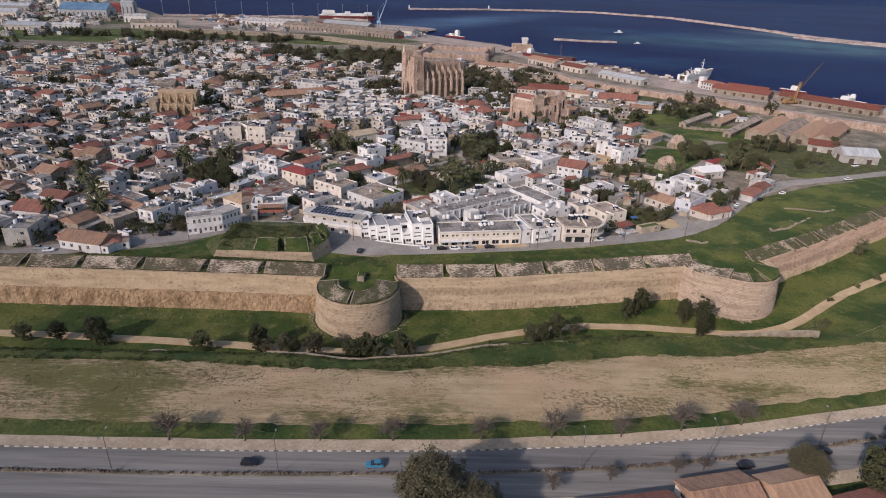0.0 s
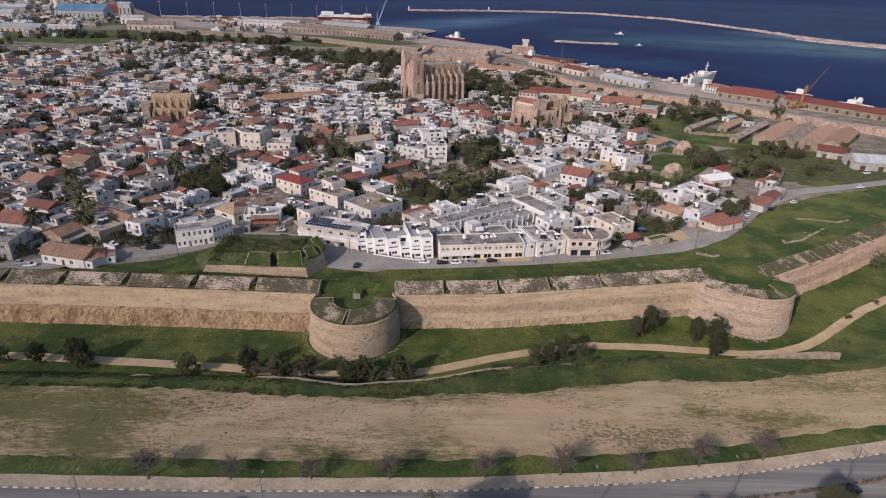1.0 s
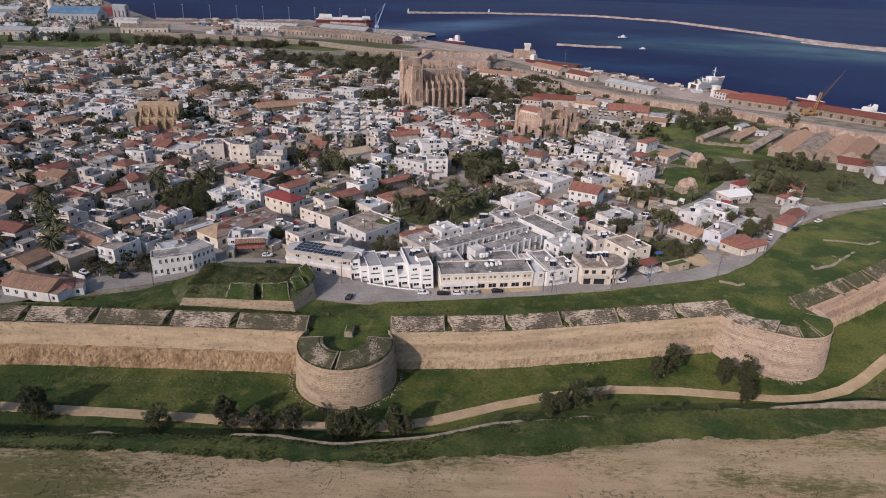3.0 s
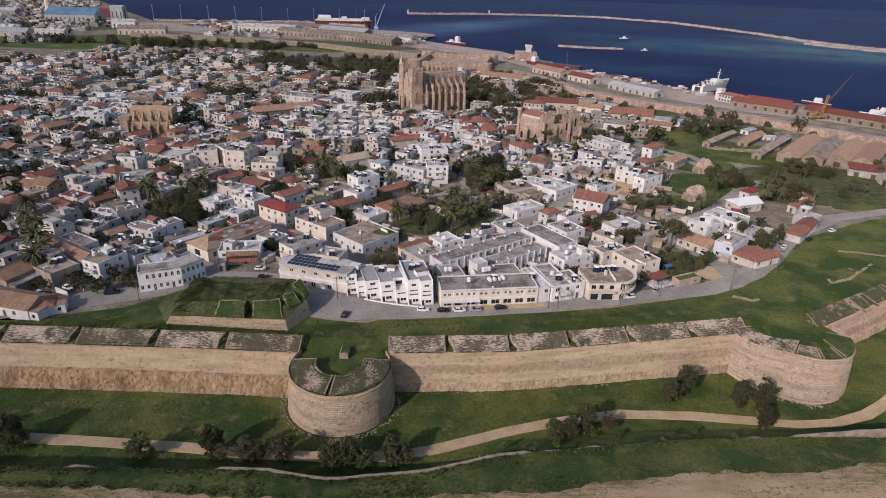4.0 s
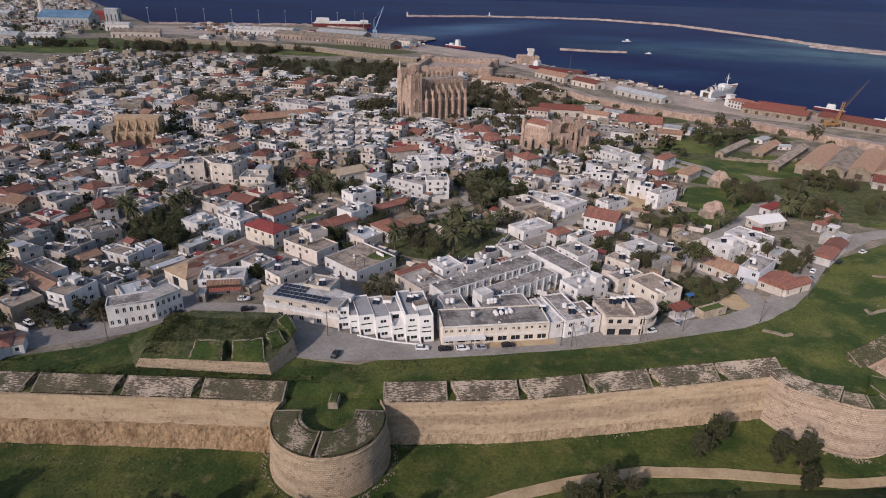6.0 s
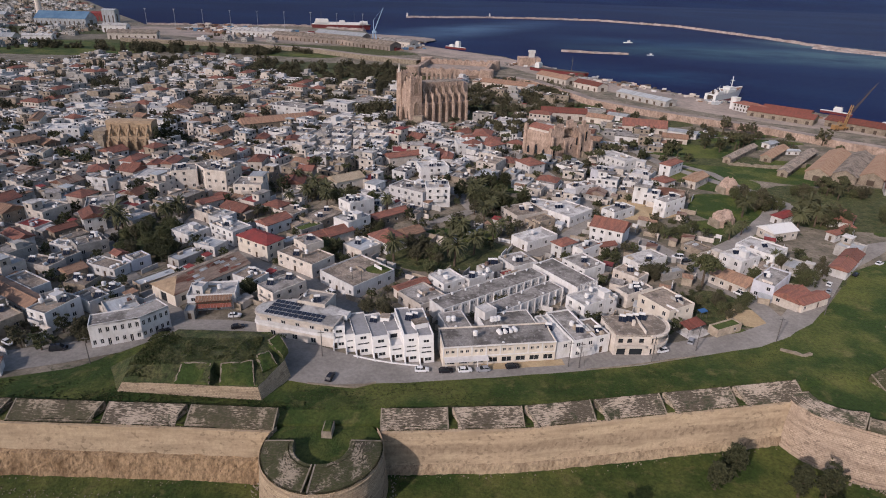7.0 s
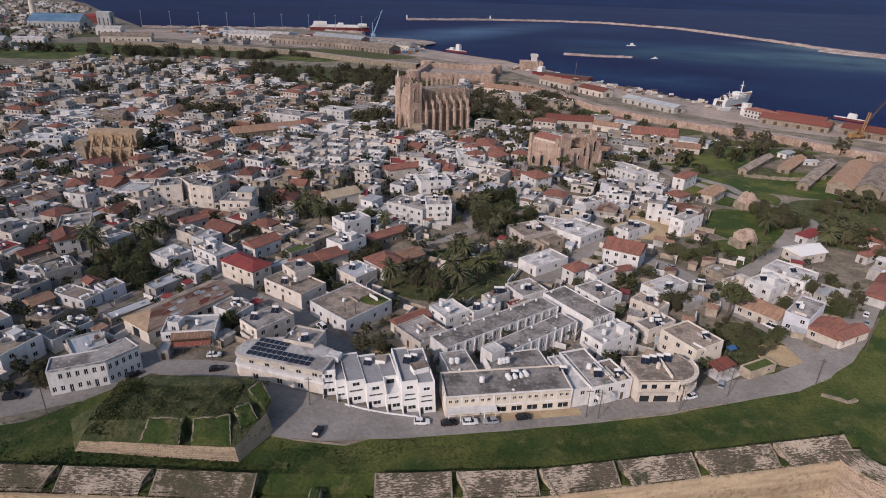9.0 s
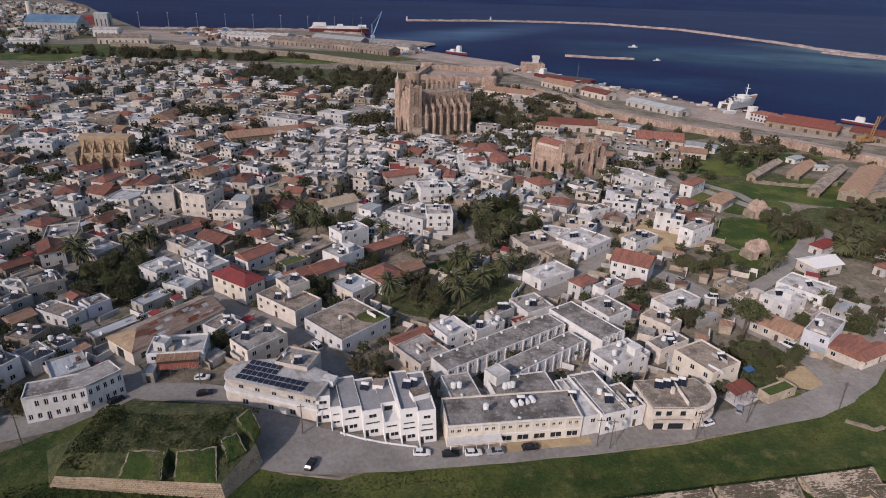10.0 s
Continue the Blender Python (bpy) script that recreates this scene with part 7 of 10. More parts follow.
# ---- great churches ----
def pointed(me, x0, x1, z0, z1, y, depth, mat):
    """A recessed pointed window on a wall that looks along -y, as a niche with a raised surround; a dark mat puts its
    shade into colour.
    """
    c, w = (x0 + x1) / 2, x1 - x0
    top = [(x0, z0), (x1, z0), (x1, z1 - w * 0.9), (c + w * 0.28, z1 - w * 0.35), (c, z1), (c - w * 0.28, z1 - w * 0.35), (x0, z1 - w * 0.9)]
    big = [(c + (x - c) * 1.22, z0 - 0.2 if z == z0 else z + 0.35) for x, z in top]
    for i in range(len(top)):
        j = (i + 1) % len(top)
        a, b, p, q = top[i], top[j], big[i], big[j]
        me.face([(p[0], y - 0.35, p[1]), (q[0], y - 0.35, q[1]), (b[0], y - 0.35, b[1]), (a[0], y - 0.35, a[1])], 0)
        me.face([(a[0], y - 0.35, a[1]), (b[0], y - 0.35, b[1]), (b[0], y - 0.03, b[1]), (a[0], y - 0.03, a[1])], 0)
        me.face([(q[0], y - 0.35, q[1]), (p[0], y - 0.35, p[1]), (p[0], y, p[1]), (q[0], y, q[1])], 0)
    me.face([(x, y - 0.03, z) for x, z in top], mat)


def cathedral():
    root = thing("cathedral", "huge golden gothic cathedral with buttresses and ruined towers", "cathedral", pose(-17.0, 474.0, 0, 0, 0, 26))
    L, W = 44.0, 24.0
    me = Mesh()
    me.box(4, L - 5, 6.5, 17.5, -1, 25.5)
    me.hexa([(L - 5, 6.5, -1), (L - 1, 8, -1), (L, 12, -1), (L - 1, 16, -1), (L - 5, 17.5, -1)][0:5], [(L - 5, 6.5, 24), (L - 1, 8, 24), (L, 12, 24), (L - 1, 16, 24), (L - 5, 17.5, 24)])
    part("nave", me, GOTHIC, root)
    me = Mesh()
    me.box(5, L - 6, 1.6, 6.48, -1, 13.0)
    me.box(5, L - 6, 17.52, 22.4, -1, 13.0)
    part("aisle", me, GOTHIC, root)
    me = Mesh()
    me.box(4.4, L - 5.4, 7.0, 17.0, 25.5, 25.9)
    part("roof", me, ROOFTAN, root, "flat plastered roof")
    n = 7
    step = (L - 14) / (n - 1)
    for i in range(n):
        x = 8 + step * i
        b = Mesh()
        b.box(x - 0.65, x + 0.65, -1.2, 2.0, -1, 14.0, 0, 0.1)
        b.box(x - 0.5, x + 0.5, 0.2, 1.9, 14.0, 17.5, 0, 0.2)
        b.hexa([(x - 0.5, 0.3, 17.5), (x + 0.5, 0.3, 17.5), (x + 0.5, 1.6, 17.5), (x - 0.5, 1.6, 17.5)], [(x - 0.06, 0.8, 20.0), (x + 0.06, 0.8, 20.0), (x + 0.06, 1.0, 20.0), (x - 0.06, 1.0, 20.0)])
        b.hexa([(x - 0.55, 1.6, 15.5), (x + 0.55, 1.6, 15.5), (x + 0.55, 6.6, 20.5), (x - 0.55, 6.6, 20.5)], [(x - 0.55, 1.6, 17.0), (x + 0.55, 1.6, 17.0), (x + 0.55, 6.6, 22.0), (x - 0.55, 6.6, 22.0)])
        b.box(x - 0.42, x + 0.42, 5.9, 6.5, 12, 25.7 + rng.uniform(-0.3, 0.5), 0, 0.08)
        part("buttress", b, GOTHIC, root)
        if i < n - 1:
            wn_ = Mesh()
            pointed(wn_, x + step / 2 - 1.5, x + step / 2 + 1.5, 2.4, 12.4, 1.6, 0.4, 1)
            part("window", wn_, [GOTHIC, SHADED_TRACERY], root, "tall pointed aisle window")
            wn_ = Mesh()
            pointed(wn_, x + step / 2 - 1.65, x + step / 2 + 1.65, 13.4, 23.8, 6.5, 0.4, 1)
            part("window", wn_, [GOTHIC, SHADED_TRACERY], root, "tall pointed clerestory window")
            wn_ = Mesh()
            wn_.hexa([(x + step / 2 - 1.9, 6.2, 23.4), (x + step / 2 + 1.9, 6.2, 23.4), (x + step / 2 + 1.9, 6.48, 23.4), (x + step / 2 - 1.9, 6.48, 23.4)], [(x + step / 2 - 0.1, 6.2, 26.0), (x + step / 2 + 0.1, 6.2, 26.0), (x + step / 2 + 0.1, 6.48, 26.0), (x + step / 2 - 0.1, 6.48, 26.0)])
            part("window_gable", wn_, [GOTHIC, SHADED_TRACERY], root, "steep carved window gable")
    for y0, y1, h in ((-0.2, 7.6, 29.5), (16.4, 24.2, 31.0)):
        t = Mesh()
        t.box(-4, 4.2, y0, y1, -1, h * 0.62, 0, 0.1)
        t.box(-3.6, 3.8, y0 + 0.4, y1 - 0.4, h * 0.62, h)
        for px, py in ((-3.8, y0 + 0.2), (3.2, y0 + 0.2), (-3.8, y1 - 1.2), (3.2, y1 - 1.2)):
            t.box(px - 0.2, px + 1.2, py - 0.2, py + 1.2, 0, h + rng.uniform(0.5, 3.0), 0, 0.2)
        for _ in range(10):
            px, py = rng.uniform(-3.4, 2.8), rng.choice((y0 + 0.4, y1 - 1.2))
            t.box(px, px + rng.uniform(0.6, 1.4), py, py + 0.8, h - 0.5, h + rng.uniform(0.2, 2.2), 0, 0.1)
        part("tower", t, GOTHIC, root, "west tower with a broken top")
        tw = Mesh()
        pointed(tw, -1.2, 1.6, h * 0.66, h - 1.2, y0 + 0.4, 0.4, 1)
        part("window", tw, [GOTHIC, SHADED_TRACERY], root)
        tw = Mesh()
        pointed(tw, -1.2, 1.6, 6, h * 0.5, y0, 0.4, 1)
        part("window", tw, [GOTHIC, SHADED_TRACERY], root)
    f = Mesh()
    f.box(-3.2, 4.0, 7.6, 16.4, -1, 20.5)
    f.hexa([(-3.0, 7.6, 20.5), (-2.0, 7.6, 20.5), (-2.0, 16.4, 20.5), (-3.0, 16.4, 20.5)], [(-3.0, 11.4, 26.5), (-2.0, 11.4, 26.5), (-2.0, 12.6, 26.5), (-3.0, 12.6, 26.5)])
    part("west_front", f, GOTHIC, root)
    doors = Mesh()
    for c, w, z in ((3.7, 3.4, 8.5), (12, 4.6, 11), (20.3, 3.4, 8.5)):
        doors.hexa([(-4.3, c - w / 2, -0.5), (-4.05, c - w / 2, -0.5), (-4.05, c + w / 2, -0.5), (-4.3, c + w / 2, -0.5)], [(-4.3, c - 0.1, z), (-4.05, c - 0.1, z), (-4.05, c + 0.1, z), (-4.3, c + 0.1, z)], 1)
    part("portal", doors, [GOTHIC, DARKWOOD], root, "gabled portal")
    mi = Mesh()
    mi.rod((-2.6, 22.6, 20), (-2.6, 22.6, 33), 0.9, 0.75, 10)
    mi.rod((-2.6, 22.6, 30.5), (-2.6, 22.6, 31.3), 1.3, 1.3, 10)
    mi.rod((-2.6, 22.6, 33), (-2.6, 22.6, 37), 0.75, 0.05, 10)
    part("minaret", mi, CREAM, root, "slim pale minaret")
    FOOT.append((2, 492, 30))


def buttressed_church():
    root = thing("church", "ochre gothic church with rows of flying buttresses", "church", pose(-179.0, 386.0, 0, 0, 0, 3) @ Matrix.Diagonal((0.87, 0.9, 0.82, 1)))
    L = 27
    me = Mesh()
    me.box(0, L, 7, 17, -1, 17.0)
    part("nave", me, OCHRE, root)
    me = Mesh()
    me.box(0.5, L - 0.5, 3, 6.98, -1, 9.0)
    part("aisle", me, OCHRE, root)
    me = Mesh()
    me.hexa([(-0.3, 6.8, 17), (L + 0.3, 6.8, 17), (L + 0.3, 17.2, 17), (-0.3, 17.2, 17)], [(-0.3, 8.6, 18.4), (L + 0.3, 8.6, 18.4), (L + 0.3, 15, 18.4), (-0.3, 15, 18.4)])
    part("roof", me, OCHRE, root, "plain ochre vaulted roof")
    n = 5
    for i in range(n):
        x = 2.5 + (L - 5) * i / (n - 1)
        b = Mesh()
        b.box(x - 0.8, x + 0.8, 0, 3.2, -1, 6.5, 0, 0.1)
        b.hexa([(x - 0.5, 1.0, 6.5), (x + 0.5, 1.0, 6.5), (x + 0.5, 3.0, 8.5), (x - 0.5, 3.0, 8.5)], [(x - 0.5, 2.8, 8.8), (x + 0.5, 2.8, 8.8), (x + 0.5, 3.1, 9.4), (x - 0.5, 3.1, 9.4)])
        b.hexa([(x - 0.5, 3.4, 9.0), (x + 0.5, 3.4, 9.0), (x + 0.5, 7.0, 13.2), (x - 0.5, 7.0, 13.2)], [(x - 0.5, 3.4, 10.6), (x + 0.5, 3.4, 10.6), (x + 0.5, 7.0, 14.8), (x - 0.5, 7.0, 14.8)])
        b.box(x - 0.6, x + 0.6, 6.4, 6.98, 9.0, 16.2)
        part("buttress", b, OCHRE, root)
        if i < n - 1:
            s = (L - 5) / (n - 1)
            wn_ = Mesh()
            pointed(wn_, x + s / 2 - 0.9, x + s / 2 + 0.9, 10.0, 14.8, 7.0, 0.3, 1)
            part("window", wn_, OCHRE, root)
            wn_ = Mesh()
            pointed(wn_, x + s / 2 - 0.8, x + s / 2 + 0.8, 2.5, 7.5, 3.0, 0.3, 1)
            part("window", wn_, OCHRE, root)
    t = Mesh()
    t.box(-7, -0.02, 4, 15, -1, 12.5)
    t.box(-3.0, -0.02, 0.5, 3.98, -1, 10.5)
    part("side_block", t, STONEWALL, root)
    FOOT.append((-168, 397, 20))


def ruined_church():
    root = thing("church", "roofless ruined sandstone church with a great arched apse", "church", pose(60.0, 396.2, 0, 0, 0, 23))
    # the nave wall towards the town: ragged top, a broad arch near its middle, a tall broken gable at the far end
    tops = [16.5, 18.5, 17.0, 15.5, 16.5, 19.0, 20.0, 19.5, 17.0, 18.5, 20.5, 18.0, 14.5, 9.0]
    n, L = len(tops), 28.0
    for i, h in enumerate(tops):
        x0, x1 = L * i / n, L * (i + 1) / n
        me = Mesh()
        arch = 4 <= i <= 7
        if arch:
            c = (i - 5.5) / 2.4
            z = 13.2 + 4.2 * math.sqrt(max(0.0, 1 - c * c))
            me.box(x0, x1 + 0.01, 0, 1.6, -1, 11.2)
            me.box(x0, x1 + 0.01, 0, 1.6, z, max(h, z + 1.0))
        else:
            me.box(x0, x1 + 0.01, 0, 1.6, -1, h + rng.uniform(-0.5, 0.5), 0, 0)
        part("nave_wall", me, GOTHIC, root)
        if i > 2:
            me = Mesh()
            me.box(x0, x1 + 0.01, 12, 13.4, -1, h - 2 + rng.uniform(-2, 2))
            part("nave_wall", me, GOTHIC, root)
    dome = Mesh()
    c, rows = Vector((L * 6 / n, 1.6, 11.2)), []
    for j in range(6):
        a = math.pi / 2 * j / 5
        rows.append([(c.x + 4.2 * math.cos(a) * math.cos(b), c.y + 3.4 * math.sin(b) * math.cos(a), c.z + 5.6 * math.sin(a)) for b in [math.pi * k / 10 for k in range(11)]])
    for p, q in zip(rows, rows[1:]):
        for k in range(10):
            dome.face([p[k + 1], p[k], q[k], q[k + 1]])
    part("apse_vault", dome, GOTHIC, root, "broken half-dome of the apse")
    # dark panes on the solid wall stand in for shaded openings
    for x, z0, z1, w in ((2.5, 2, 5.5, 0.7), (6.0, 5, 9, 0.6), (9.5, 2, 6, 0.8), (13.5, 5, 8, 0.6), (17.0, 7, 12, 0.7), (20.5, 2.5, 6, 0.9), (23.0, 9, 15, 0.7)):
        w_ = Mesh()
        pointed(w_, x - w, x + w, z0, z1, 0.0, 0.3, 1)
        part("window", w_, [GOTHIC, GLASS], root)
    for x, h in ((0.6, 13), (9.0, 10), (18.6, 14), (26.8, 8)):
        b = Mesh()
        b.box(x - 0.7, x + 0.7, -1.6, -0.003, -1, h, 0, 0.2)
        part("buttress", b, GOTHIC, root)
    for k in range(7):
        x = rng.uniform(18, 31)
        b = Mesh()
        b.box(x, x + rng.uniform(1, 2.4), rng.uniform(-3, -1), rng.uniform(0, 2), -1, rng.uniform(1.2, 4.0), 0, 0.25)
        part("fallen_masonry", b, RUBBLE, root)
    hall = thing("church", "solid square sandstone church hall with arched openings", "church", pose(47.4, 410.0, 0, 0, 0, -47))
    h = Mesh()
    h.box(0, 18.4, 0, 12, -1, 13.8, 0, 0.05)
    part("hall_wall", h, GOTHIC, hall)
    for x in (0.0, 17.2):
        h = Mesh()
        h.box(x - 0.5, x + 1.7, -0.6, 1.4, -1, 17.0, 0, 0.15)
        part("corner_pier", h, GOTHIC, hall)
    h = Mesh()
    h.box(1.8, 17.0, 1.2, 11.0, 13.8, 15.4)
    part("upper_storey", h, CREAM, hall, "pale plastered upper storey")
    h = Mesh()
    for i in range(2):
        y0, y1 = (0.7, 6.1) if i == 0 else (11.5, 6.1)
        ring = [(1.4, y0, 15.4), (17.4, y0, 15.4), (17.4, y1, 17.2), (1.4, y1, 17.2)]
        h.hexa([(x, y, z - 0.15) for x, y, z in ring][::1 - 2 * i], ring[::1 - 2 * i])
    part("roof", h, TILE, hall, "red tiled roof")
    # three dark panes, coloured as the shade inside open arches
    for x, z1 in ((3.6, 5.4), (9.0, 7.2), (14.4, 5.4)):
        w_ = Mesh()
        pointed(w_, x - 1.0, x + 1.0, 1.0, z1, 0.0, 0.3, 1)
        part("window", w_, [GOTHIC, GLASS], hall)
    FOOT.extend([(73, 404, 16), (58, 408, 13)])


cathedral()
buttressed_church()
ruined_church()


def small_ruin(x, y, s, label):
    root = thing("ruined_chapel", label, "ruin", pose(x, y, 0, 0, 0, 20))
    me = Mesh()
    rings = []
    for k, (z, r) in enumerate(((-0.5, 5.0), (3.5, 4.8), (5.2, 4.2), (6.8, 2.9), (7.6, 1.2))):
        rings.append([(s * r * (1 + 0.3 * noise.noise((math.cos(a) * 2.2, math.sin(a) * 2.2 + z * 0.5, x))) * math.cos(a), s * r * (1 + 0.3 * noise.noise((math.cos(a) * 2.2, math.sin(a) * 2.2 + z * 0.5, x))) * math.sin(a), s * z * (1 + 0.28 * noise.noise((math.cos(a) * 1.6, math.sin(a) * 1.6, y)))) for a in [2 * math.pi * i / 18 for i in range(18)]])
    for p, q in zip(rings, rings[1:]):
        for i in range(18):
            j = (i + 1) % 18
            if not (q is rings[1] and i in (12, 13)):
                me.face([p[i], p[j], q[j], q[i]])
    me.face(rings[-1])
    part("dome", me, GOTHIC, root)
    me = Mesh()
    me.box(-s * 5.6, -s * 4.0, -s * 3.5, s * 3.0, -0.5, s * 3.4, 0, 0.3)
    part("broken_wall", me, RUBBLE, root)
    me = Mesh()
    me.box(s * 3.2, s * 5.6, -s * 2.5, s * 2.5, -0.5, s * 2.6, 0, 0.4)
    part("broken_wall", me, RUBBLE, root)
    FOOT.append((x, y, 6 * s))


small_ruin(138.5, 348, 0.9, "small domed ruined stone chapel in grass")
small_ruin(117.0, 303.5, 0.9, "small weathered domed stone chapel ruin")


def gothic_shell():
    root = thing("church", "tall roofless gothic church shell near the citadel", "church", pose(-14, 632, 0, 0, 0, 8))
    me = Mesh()
    for i in range(6):
        me.box(4.2 * i, 4.2 * i + 1.8, 0, 1.8, -1, 15 + rng.uniform(-2, 4))
        me.box(4.2 * i + 1.78, 4.2 * i + 4.22, 0.4, 1.6, -1, 4)
        me.box(4.2 * i + 1.78, 4.2 * i + 4.22, 0.4, 1.6, 12.5, 14.5)
    me.box(25, 27, 0, 12, -1, 15)
    part("nave_wall", me, GOTHIC, root)
    FOOT.append((-2, 636, 16))


gothic_shell()


# ---- citadel and harbour walls ----
def citadel():
    root = thing("citadel", "low square sandstone citadel with round corner towers", "castle")
    corners = [(-28, 690), (44, 678), (56, 752), (-16, 766)]
    for i in range(4):
        (x0, y0), (x1, y1) = corners[i], corners[(i + 1) % 4]
        d = Vector((x1 - x0, y1 - y0)).normalized()
        s = Vector((-d.y, d.x)) * 4
        me = Mesh()
        me.prism([(x0, y0), (x1, y1), (x1 + s.x, y1 + s.y), (x0 + s.x, y0 + s.y)], -1, 7.5)
        for k in range(9):
            p = Vector((x0, y0)).lerp(Vector((x1, y1)), (k + 0.3) / 9)
            me.prism([(p.x, p.y), (p.x + d.x * 4, p.y + d.y * 4), (p.x + d.x * 4 + s.x * 0.2, p.y + d.y * 4 + s.y * 0.2), (p.x + s.x * 0.2, p.y + s.y * 0.2)], 7.5, 8.6)
        part("curtain", me, GOTHIC, root)
        t = Mesh()
        t.rod((x0, y0, -1), (x0, y0, 9.4), 7.6, 6.8, 18)
        part("tower", t, GOTHIC, root)
    court = Mesh()
    court.prism(corners, -0.2, 3.0)
    part("court", court, SAND, root)
    FOOT.append((14, 722, 55))


citadel()


def long_wall(pts, h, thick, label, mat=None):
    root = thing("harbour_wall", label, "city wall")
    for (x0, y0), (x1, y1) in zip(pts, pts[1:]):
        me = Mesh()
        L = math.hypot(x1 - x0, y1 - y0)
        d = Vector((x1 - x0, y1 - y0)) / L
        s = Vector((-d.y, d.x)) * thick
        k = max(1, int(L / 5))
        for i in range(k):
            p, q = Vector((x0, y0)) + d * L * i / k, Vector((x0, y0)) + d * L * (i + 1) / k
            z0, z1 = (h * (1 + 0.03 * noise.noise((r.x * 0.05, r.y * 0.05, 0))) for r in (p, q))
            me.face([(*p, -1), (*q, -1), (*q, z1), (*p, z0)], 0, [(L * i / k, -1), (L * (i + 1) / k, -1), (L * (i + 1) / k, z1), (L * i / k, z0)])
            me.face([(*p, z0), (*q, z1), (*(q + s), z1), (*(p + s), z0)], 1)
            me.face([(*(q + s), -1), (*(p + s), -1), (*(p + s), z0), (*(q + s), z1)], 0, [(L * i / k, -1), (L * (i + 1) / k, -1), (L * (i + 1) / k, z1), (L * i / k, z0)])
        part("wall_run", me, [mat or ASHLAR, SAND], root)


long_wall([(62, 668), (84, 650), (101, 612), (118, 562), (147, 530), (177, 505), (219, 475), (253, 437), (330, 372), (470, 260)], 4.6, 8, "long sandstone sea wall between town and quay", GOTHIC)
long_wall([(-420, 905), (-330, 890), (-240, 878), (-160, 850), (-95, 802), (-28, 768)], 5, 10, "long low overgrown rampart north of the town", RUBBLE)
ribbon("quay", [(480, 350), (300, 508), (262, 535), (222, 568), (196, 610), (160, 660), (128, 712), (95, 790), (50, 850), (-40, 940), (-100, 1000)], [40, 50, 60, 55, 48, 44, 44, 50, 60, 70, 80], 0.02, SAND, "pale concrete harbour quay", "quay")


def shed(x, y, w, d, h, yaw, roof, label, wall=None, rise=None, name="warehouse", gates=0.3):
    root = thing(name, label, "warehouse", pose(x, y, 0, 0, 0, yaw), "harbour sheds")
    me = Mesh()
    n = max(2, int(w / 7))
    me.facade((-w / 2, -d / 2), (1, 0), w, h, [(w * (i + 0.5 - gates / 2) / n, w * (i + 0.5 + gates / 2) / n, 0.1, h * 0.6) for i in range(n)], 0.3, 0, 1, z0=-0.4)
    me.facade((w / 2, -d / 2), (0, 1), d, h, [(d * 0.35, d * 0.65, 0.1, h * 0.7)], 0.3, 0, 1, z0=-0.4)
    me.facade((w / 2, d / 2), (-1, 0), w, h, [], z0=-0.4)
    me.facade((-w / 2, d / 2), (0, -1), d, h, [(d * 0.35, d * 0.65, 0.1, h * 0.7)], 0.3, 0, 1, z0=-0.4)
    rise = rise if rise is not None else d * 0.2
    for sx in (-1, 1):
        me.face([(sx * w / 2, -d / 2, h), (sx * w / 2, d / 2, h), (sx * w / 2, 0, h + rise)])
    part("wall", me, [wall or CREAM, DARKWOOD], root)
    r = Mesh()
    for s in (-1, 1):
        r.hexa([(-w / 2 - 0.5, s * (d / 2 + 0.6), h - 0.15), (w / 2 + 0.5, s * (d / 2 + 0.6), h - 0.15), (w / 2 + 0.5, 0, h + rise), (-w / 2 - 0.5, 0, h + rise)][::s], [(-w / 2 - 0.5, s * (d / 2 + 0.6), h + 0.1), (w / 2 + 0.5, s * (d / 2 + 0.6), h + 0.1), (w / 2 + 0.5, 0, h + rise + 0.25), (-w / 2 - 0.5, 0, h + rise + 0.25)][::s])
    part("roof", r, roof, root)
    FOOT.append((x, y, 0.4 * (w + d)))
    return root


shed(257.5, 529, 46, 15, 4.2, -42, TILEDARK, "long red-roofed quay warehouse with stone walls", STONEWALL, 2.6)
shed(270, 545, 34, 11, 4.0, -42, TILEDARK, "red-roofed store behind the quay warehouse", STONEWALL, 2.2)
shed(307, 486, 72, 14, 4.6, -50, TILEDARK, "long red-roofed stone quay warehouse", STONEWALL)
shed(366, 421, 70, 14, 4.6, -47, TILEDARK, "long red-roofed stone quay warehouse", STONEWALL)
shed(172, 588, 52, 14, 4.5, -57, TIN, "long grey-white quayside transit shed", GREYW, 1.6)
shed(137, 640, 30, 13, 5, -57, TILEDARK, "small red-roofed quayside store building")
shed(112, 680, 42, 14, 5, -57, TILEBROWN, "brown-roofed plastered quayside store")
for k in range(4):
    shed(213.5 + 11.3 * k, 392.5 - 4.0 * k, 60 - 3 * k, 10.9, 4.2 + 0.02 * k, 49, (TILEPALE, ROOFTAN, TILEPALE, TILEBROWN)[k], "large pale-roofed old store hall", STONEWALL, 2.8)
shed(175, 415.5, 44, 4.2, 2.8, 47, ROOFTAN, "long low tan stone outbuilding", STONEWALL, 1.2)
shed(196, 417.4, 34, 6, 2.8, 48, TILEPALE, "open tan-roofed stone stable", STONEWALL, 1.6)
shed(200.8, 400, 64, 5, 2.8, 48.3, ROOFTAN, "long low tan stone outbuilding by the halls", STONEWALL, 1.2)
shed(205, 441, 11, 5, 2.6, 38, TIN, "small white sheet-roofed cabin", WHITE, 0.5)
shed(210, 425, 8, 4, 2.4, 0, TIN, "small white sheet-roofed cabin", WHITE, 0.4)
shed(136, 474, 28, 17, 4.6, -15, TILE, "large orange-roofed plastered hall", CREAM)
